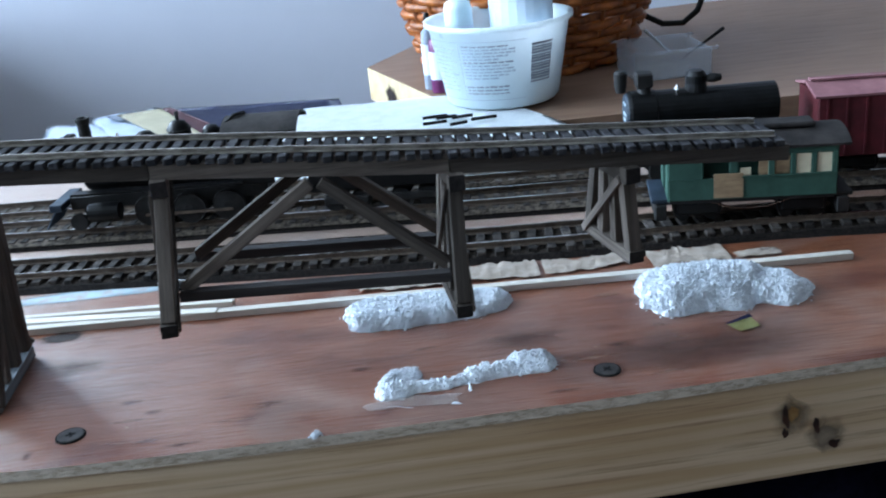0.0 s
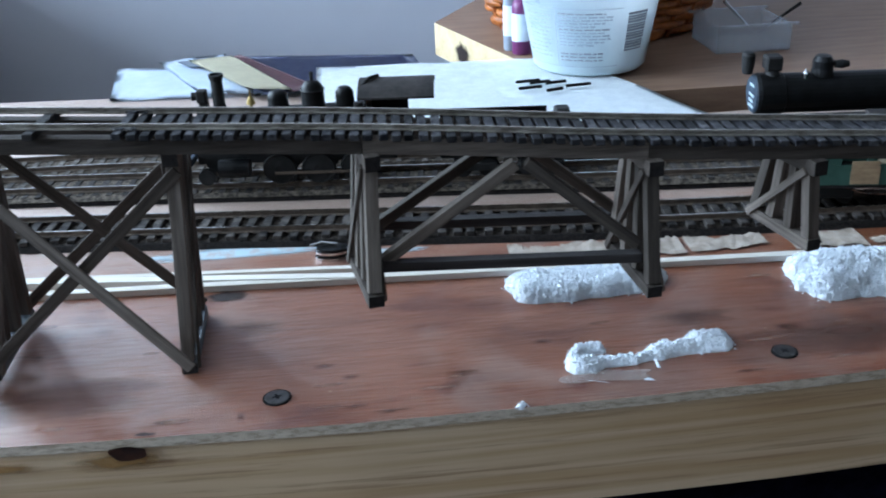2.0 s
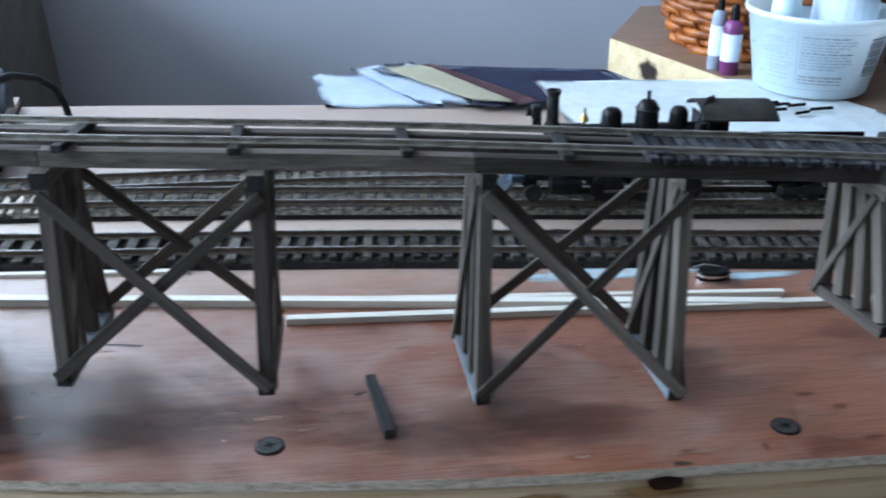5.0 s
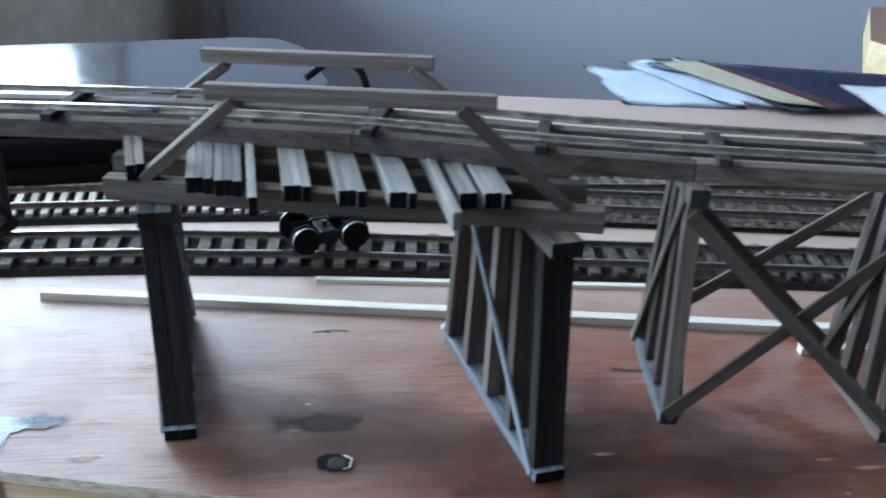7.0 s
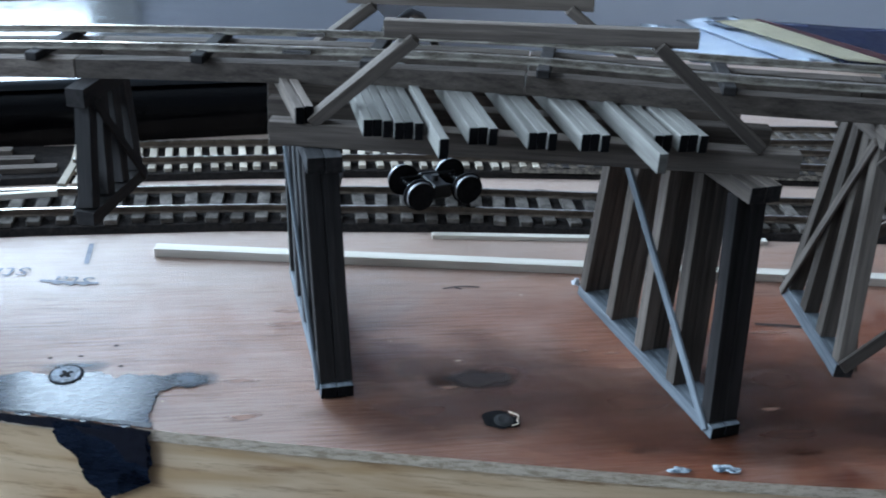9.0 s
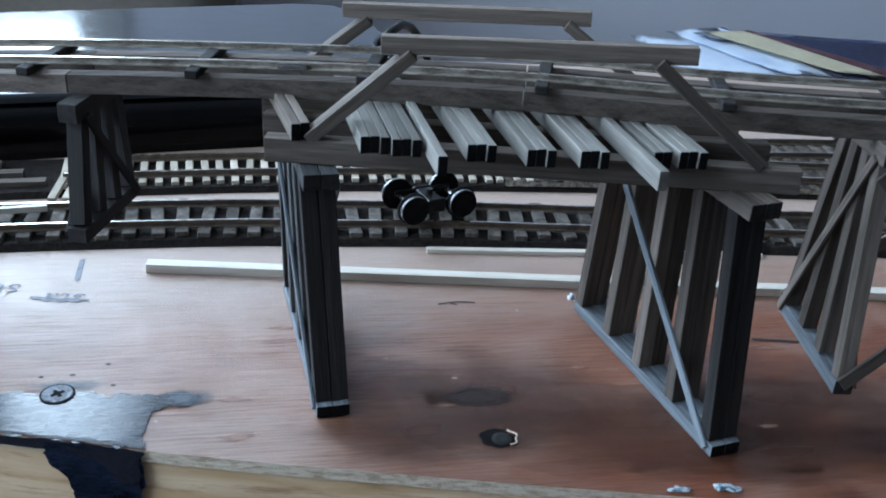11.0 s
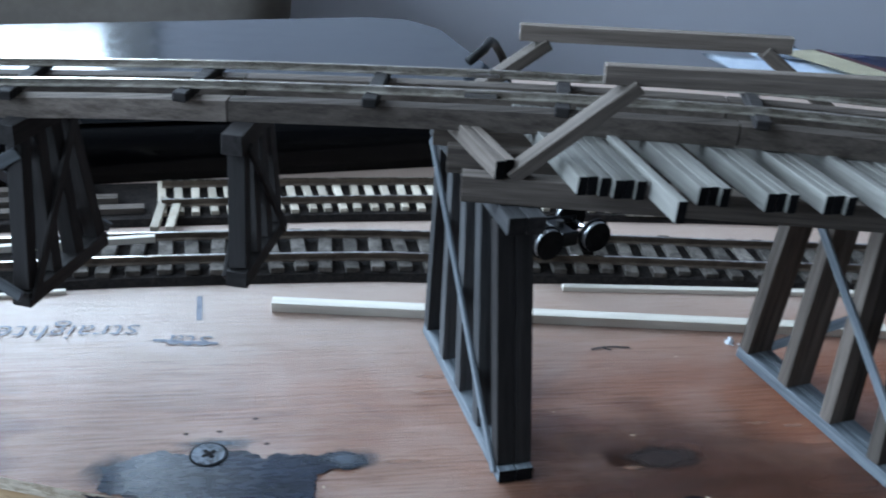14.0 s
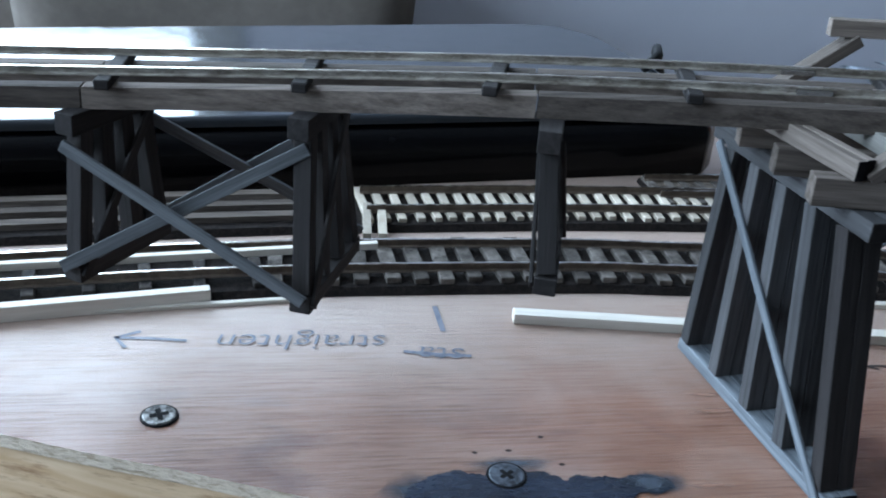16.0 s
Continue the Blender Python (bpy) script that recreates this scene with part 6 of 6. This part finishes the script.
for o in (-0.032, 0.032):
    b = bmesh.new()
    for s2 in (-1, 1):
        bm_box(0.021, 0.0020, 0.0046, 0.0005, (o, s2 * 0.0106, 0.0052), bm=b)
        for w in (-0.0075, 0.0075):
            bm_lathe([(0, -0.001), (0.0048, -0.001), (0.0052, 0.001), (0, 0.001)], 18, "y", (o + w, s2 * 0.0086, 0.0050), bm=b)
    xp("truck", b, BLACK_PAINT)


# ---- behind the tracks: shelf board, papers, tub, basket, tray, laptop, sofa ----
SHELF_Z = 0.012
before_back = set(bpy.data.objects)
shelf = thing("shelf_board", "brown board with a cream sawn end lying behind the tracks", "board", (0.5, 0.38, -0.013))
q = part("board", bm_prism([(0.097, 0.487), (0.134, 0.378), (0.170, 0.276), (0.95, 0.262), (0.95, 0.66), (0.16, 0.60)], -0.0125, SHELF_Z), [CHIPBOARD, END_CREAM], shelf)
for pl in q.data.polygons:
    if pl.normal.x < -0.5:
        pl.material_index = 1
part("knot", bm_patch(0, 0, 0.017, 0.0095, 0, 77, 0.25), SMUDGE, shelf, "dark knot in the sawn end",
     Matrix.Translation((0.1125, 0.4413, -0.002)) @ Matrix.Rotation(math.atan2(-0.109, 0.037), 4, "Z") @ Matrix.Rotation(radians(90), 4, "X") @ Matrix.Translation((0, 0, 0.0004)))
for x, y in ((0.24, 0.30), (0.90, 0.30), (0.75, 0.60), (0.90, 0.62)):
    timber("leg", (x, y, FLOOR_Z), (x, y, -0.0126), 0.03, 0.03, PINE, shelf, up=(0, 1, 0))


def sheet(name, corners, z, thick, material, label, category, nx=10, ny=8, curl=0.0, seed=0):
    """A thin sheet over four corners (anticlockwise), gently uneven."""
    a, b_, c, d_ = [Vector((*p, zz)) for p, zz in zip(corners, z)]
    b = bmesh.new()
    g = {}
    for i in range(nx + 1):
        for j in range(ny + 1):
            u, v = i / nx, j / ny
            p = a.lerp(b_, u).lerp(d_.lerp(c, u), v)
            p.z += curl * noise.noise(Vector((u * 3 + seed, v * 3, seed)))
            g[i, j] = b.verts.new(p)
    for i in range(nx):
        for j in range(ny):
            b.faces.new((g[i, j], g[i + 1, j], g[i + 1, j + 1], g[i, j + 1]))
    bmesh.ops.solidify(b, geom=b.faces[:], thickness=thick)
    return single(name, b, material, label, category, smooth=True)


sheet("folder", [(-0.030, 0.352), (0.085, 0.352), (0.075, 0.424), (-0.058, 0.456)], (0.0030, 0.0040, 0.0050, 0.0040), 0.0014, NAVY, "navy blue folder lying over the table edge", "folder", curl=0.0006)
sheet("card_sheet", [(-0.006, 0.346), (0.010, 0.354), (-0.046, 0.448), (-0.058, 0.444)], (0.0056, 0.0058, 0.0066, 0.0062), 0.0004, MAROON, "maroon card slip on the folder", "card")
sheet("yellow_paper", [(-0.034, 0.356), (-0.006, 0.348), (-0.052, 0.444), (-0.082, 0.438)], (0.0068, 0.0068, 0.0074, 0.0072), 0.0004, YELLOW_PAPER, "pale yellow printed slip on loose papers", "paper")
sheet("letter_paper", [(-0.066, 0.366), (-0.030, 0.358), (-0.058, 0.460), (-0.104, 0.447)], (0.0030, 0.0030, 0.0052, 0.0050), 0.0004, PAPER, "white printed sheet lying over the table edge", "paper", curl=0.0008, seed=2)
sheet("letter_paper", [(-0.124, 0.370), (-0.050, 0.362), (-0.068, 0.430), (-0.131, 0.440)], (0.0010, 0.0010, 0.0042, 0.0040), 0.0004, PAPER, "white sheet lying over the table edge", "paper", curl=0.0008, seed=5)
sheet("print_block", [(-0.080, 0.424), (-0.060, 0.420), (-0.068, 0.442), (-0.090, 0.438)], (0.0066, 0.0066, 0.0069, 0.0069), 0.0002, PRINT_GREY, "grey printed block on a loose sheet", "print")
sheet("paper_towel", [(0.011, 0.222), (0.228, 0.200), (0.170, 0.352), (0.009, 0.373)], (0.0115, 0.0125, 0.0145, 0.0135), 0.0012, TOWEL, "soft white paper towel spread under the cut sticks", "paper towel", 40, 30, 0.0012, 9)
for (x, y, a, ln) in ((0.1345, 0.2995, 0.10, 0.0145), (0.1410, 0.2960, 0.16, 0.0125), (0.1335, 0.2860, 0.12, 0.0140), (0.1500, 0.2935, 0.18, 0.0125), (0.1465, 0.2790, 0.30, 0.0105), (0.1615, 0.2850, 0.12, 0.0150)):
    c = Vector((x, y, 0.0160))
    dv = Vector((math.cos(a), math.sin(a), 0)) * ln / 2
    tagged(timber("cut_stick", c - dv, c + dv, 0.0016, 0.0016, END_GRAIN, None), "short black-stained stick drying on the paper towel", "stick", "black sticks on the towel")

# tub with bottles
TC = Vector((0.180, 0.337, 0.0145))
tub = thing("plastic_tub", "round white plastic food tub with a printed label, holding bottles", "tub", TC)
R0, R1, TH = 0.0345, 0.0435, 0.050
part("wall", bm_lathe([(0, 0), (R0 - 0.002, 0), (R0, 0.002), (R1 - 0.001, TH - 0.004), (R1 + 0.0015, TH - 0.003), (R1 + 0.0015, TH), (R1 - 0.0005, TH), (R1 - 0.0015, TH - 0.003), (R0 - 0.0012, 0.003), (0, 0.002)], 56, "z", TC), WHITE_PLASTIC, tub, smooth=True)


def on_tub(a0, a1, z0, z1, mat_, name, label, out_=0.0003, n=8):
    """A patch of print on the tub, from angle a0 to a1 (degrees, 0 facing the viewer), z0 to z1."""
    b = bmesh.new()
    rows = []
    for i in range(n + 1):
        a = radians(-90 + a0 + (a1 - a0) * i / n)
        col = []
        for z in (z0, z1):
            r = R0 + (R1 - R0) * (z / TH) + out_
            col.append(b.verts.new((TC.x + r * math.cos(a), TC.y + r * math.sin(a), TC.z + z)))
        rows.append(col)
    for p_, q_ in zip(rows, rows[1:]):
        b.faces.new((p_[0], q_[0], q_[1], p_[1]))
    part(name, b, mat_, tub, label)


ANG = -16
def print_line(a0, a1, z, h, mat_, seed):
    """A line of small print as words of uneven length."""
    rng = random.Random(seed)
    a = a0
    while a < a1 - 1:
        w = min(rng.uniform(2.5, 8.0), a1 - a)
        on_tub(a, a + w, z, z + h * rng.uniform(0.85, 1.15), mat_, "print_word", "illegible word of small print", n=2)
        a += w + 1.1


for k in range(11):
    print_line(ANG - 24, ANG + (21 if k % 3 else 15) - (14 if k in (4, 10) else 0), 0.0385 - 0.0019 * k, 0.00085, PRINT_GREY if k in (0, 5) else PRINT_PALE, 500 + k)
for k in range(3):
    print_line(ANG - 24, ANG + 15, 0.0142 - 0.0020 * k, 0.0010 if k == 0 else 0.0008, PRINT_GREY, 520 + k)
for k in range(11):
    print_line(ANG - 60 + (k % 2) * 3, ANG - 31 - (k % 3) * 3, 0.0368 - 0.0025 * k, 0.0008, PRINT_PALE, 540 + k)
for z0, z1, a0, a1 in ((0.0415, 0.0418, -62, 30), (0.0065, 0.0068, -62, 30)):
    on_tub(ANG + a0, ANG + a1, z0, z1, PRINT_PALE, "print_rule", "thin printed rule", 0.0003, 20)
on_tub(ANG - 27, ANG - 26.5, 0.0065, 0.0415, PRINT_PALE, "print_rule", "thin printed rule", 0.0003, 1)
for k in range(14):
    on_tub(ANG + 35, ANG + 56, 0.0150 + 0.0017 * k, 0.0150 + 0.0017 * k + (0.0014 if k % 3 else 0.0010), PRINT_GREY, "barcode_bar", "dark striped code block")


def bottle(x, y, r, h, mat_, cap_mat, label, category="bottle", tall_cap=0.012, z=None):
    z = TC.z + 0.0022 if z is None else z
    e = thing("bottle", label, category, (x, y, z))
    body = part("body", bm_lathe([(0, 0), (r * 0.95, 0), (r, 0.001), (r, h - 0.006), (r * 0.9, h - 0.002), (r * 0.45, h), (0, h)], 24, "z", (x, y, z)), mat_, e, smooth=True)
    part("cap", bm_lathe([(0, h), (r * 0.5, h), (r * 0.42, h + tall_cap * 0.8), (r * 0.3, h + tall_cap), (0, h + tall_cap)], 16, "z", (x, y, z)), cap_mat, e)
    part("label_band", bm_lathe([(r + 0.0002, h * 0.25), (r + 0.0002, h * 0.75)], 24, "z", (x, y, z)), PAPER, body, "white paper label")
    return e


bottle(0.1935, 0.333, 0.0190, 0.085, WHITE_PLASTIC, WHITE_PLASTIC, "white plastic bottle with a paper label standing in the tub")
bottle(0.1560, 0.335, 0.0085, 0.060, WHITE_PLASTIC, WHITE_PLASTIC, "small white squeeze bottle standing in the tub", tall_cap=0.03)
bottle(0.1450, 0.3800, 0.0062, 0.036, PURPLE, BLACK_PAINT, "small magenta-labelled bottle standing behind the tub", tall_cap=0.01, z=SHELF_Z)
bottle(0.1400, 0.3920, 0.0050, 0.040, PRINT_GREY, BLACK_PAINT, "small dark paint bottle standing behind the tub", tall_cap=0.01, z=SHELF_Z)

# wicker basket
BC = Vector((0.2160, 0.4620, SHELF_Z))
basket = thing("wicker_basket", "round orange-brown woven wicker basket on the board", "basket", BC)
rngb = random.Random(8)
NST, BH = 26, 0.085


def basket_r(z):
    return 0.072 + 0.017 * math.sin(min(1, z / BH) * math.pi * 0.62)


for k in range(15):
    z = 0.003 + k * BH / 15
    pts = []
    for i in range(105):
        a = 2 * math.pi * i / 104
        wob = 0.0028 * math.sin(a * NST / 2 + (math.pi if k % 2 else 0)) + 0.0009 * noise.noise(Vector((a * 3, k, 0)))
        pts.append(BC + Vector(((basket_r(z) + wob) * math.cos(a), (basket_r(z) + wob) * math.sin(a), z + 0.0010 * math.sin(a * 5 + k))))
    part("weaver", bm_tube(pts, 0.0031, 6), WICKER, basket, smooth=True)
for i in range(NST):
    a = 2 * math.pi * (i + 0.5) / NST
    part("stake", bm_tube([BC + Vector((basket_r(z) * math.cos(a), basket_r(z) * math.sin(a), z)) for z in np.linspace(0, BH + 0.004, 8)], 0.0020, 6), WICKER, basket)
part("rim", bm_tube([BC + Vector(((basket_r(BH) + 0.001 * math.sin(30 * a)) * math.cos(a), (basket_r(BH) + 0.001 * math.sin(30 * a)) * math.sin(a), BH + 0.004)) for a in np.linspace(0, 2 * math.pi, 90)], 0.0050, 8), WICKER, basket)
part("base", bm_lathe([(0, 0.001), (0.072, 0.001), (0.072, 0.005), (0, 0.005)], 40, "z", BC), WICKER, basket)
cable = single("black_cable", bm_tube([(0.296, 0.470, 0.040), (0.304, 0.462, 0.033), (0.317, 0.460, 0.0260), (0.332, 0.460, 0.0250), (0.343, 0.460, 0.033), (0.347, 0.460, 0.043), (0.344, 0.462, 0.056), (0.330, 0.466, 0.070), (0.308, 0.470, 0.075), (0.292, 0.472, 0.070)], 0.0022, 8), CABLE, "thick black cable looping out of the wicker basket", "cable", smooth=True)

# cloudy tray with tweezers
tray = thing("plastic_tray", "cloudy clear plastic tray holding two thin tools", "tray", (0.292, 0.362, SHELF_Z))
b = bmesh.new()
tx0, tx1, ty0, ty1 = 0.266, 0.314, 0.345, 0.392
for (x, y, sx, sy) in (((tx0 + tx1) / 2, ty0, tx1 - tx0, 0.0012), ((tx0 + tx1) / 2, ty1, tx1 - tx0, 0.0012), (tx0, (ty0 + ty1) / 2, 0.0012, ty1 - ty0), (tx1, (ty0 + ty1) / 2, 0.0012, ty1 - ty0)):
    bm_box(sx, sy, 0.0165, 0, (x, y, SHELF_Z + 0.0085), bm=b)
bm_box(tx1 - tx0, ty1 - ty0, 0.0012, 0, ((tx0 + tx1) / 2, (ty0 + ty1) / 2, SHELF_Z + 0.0008), bm=b)
part("box", b, CLEAR_TRAY, tray)
for y in (ty0 - 0.002, ty1 + 0.002):
    part("lip", bm_box(tx1 - tx0 + 0.008, 0.003, 0.0015, 0, ((tx0 + tx1) / 2, y, SHELF_Z + 0.0175)), CLEAR_TRAY, tray)
for p0, p1, mm, lab in (((0.3035, 0.370, 0.0185), (0.333, 0.376, 0.0345), END_GRAIN, "thin black tool leaning in the tray"), ((0.2985, 0.372, 0.0200), (0.2800, 0.376, 0.0390), STEEL, "grey pointed tool leaning in the tray")):
    single("thin_tool", bm_tube([p0, p1], 0.0011, 8, taper=lambda u: 0.55 + 0.6 * u), mm, lab, "tool")

# all of these lie on the lower back sheet
for ob in bpy.data.objects:
    if ob not in before_back and ob.parent is None:
        ob.matrix_basis = Matrix.Translation((0, 0, BACK_DROP)) @ ob.matrix_basis

# laptop and its lead
lap_pts = [(-0.66, 0.185), (-0.620, 0.208), (-0.330, 0.248), (-0.300, 0.250), (-0.291, 0.262), (-0.309, 0.372), (-0.324, 0.392), (-0.346, 0.394), (-0.64, 0.330)]
laptop = thing("laptop", "closed black laptop with a satin grey lid lying behind the siding", "laptop", (-0.47, 0.30, 0))
b = bm_prism(lap_pts, 0.0, 0.0225)
bmesh.ops.bevel(b, geom=[e for e in b.edges if abs((e.verts[0].co - e.verts[1].co).z) < 1e-6 and e.verts[0].co.z > 0.01], offset=0.0090, segments=6, affect="EDGES", profile=0.5)
part("base", b, GLOSS_BLACK, laptop, "gloss black shell", smooth=True)
cxl, cyl = sum(p[0] for p in lap_pts) / 9, sum(p[1] for p in lap_pts) / 9
b = bm_prism([(cxl + (x - cxl) * 0.985, cyl + (y - cyl) * 0.95) for x, y in lap_pts], 0.0226, 0.0262)
bmesh.ops.bevel(b, geom=[e for e in b.edges if abs((e.verts[0].co - e.verts[1].co).z) < 1e-6 and e.verts[0].co.z > 0.025], offset=0.0022, segments=4, affect="EDGES", profile=0.5)
part("lid", b, LID_GREY, laptop, "satin grey lid")
lead = single("power_lead", bm_tube([(-0.312, 0.298, 0.0300), (-0.304, 0.304, 0.0340), (-0.296, 0.326, 0.0320), (-0.288, 0.346, 0.0250), (-0.281, 0.356, 0.0160), (-0.277, 0.357, 0.0060), (-0.275, 0.357, -0.0041), (-0.268, 0.357, -0.0041)], 0.0022, 8), CABLE, "short black power lead beside the laptop", "cable", smooth=True)

# sofa in front of the window wall
sofa = thing("sofa", "dim grey-brown upholstered sofa with soft seams against the wall", "sofa", (-0.95, 0.70, FLOOR_Z))
def cushion(sx, sy, sz, at, name):
    b = bm_box(sx, sy, sz, 0.03, (0, 0, 0), 4)
    bmesh.ops.subdivide_edges(b, edges=[e for e in b.edges if e.calc_length() > 0.12], cuts=8, use_grid_fill=True)
    for v in b.verts:
        v.co += 0.010 * Vector((noise.noise(v.co * 6), noise.noise(v.co * 6 + Vector((5, 0, 0))), noise.noise(v.co * 6 + Vector((0, 5, 0)))))
    bmesh.ops.translate(b, verts=b.verts, vec=at)
    part(name, b, FABRIC, sofa, smooth=True)


cushion(0.98, 0.20, 0.62, (-0.885, 0.755, -0.255), "backrest")
cushion(0.24, 0.34, 0.50, (-0.50, 0.670, -0.195), "arm")
cushion(0.95, 0.36, 0.30, (-0.885, 0.66, -0.48), "seat")
for x in (-1.32, -0.45):
    for y in (0.52, 0.80):
        timber("foot", (x, y, FLOOR_Z), (x, y, -0.63), 0.04, 0.04, TIMBER_DARK, sofa, up=(0, 1, 0))
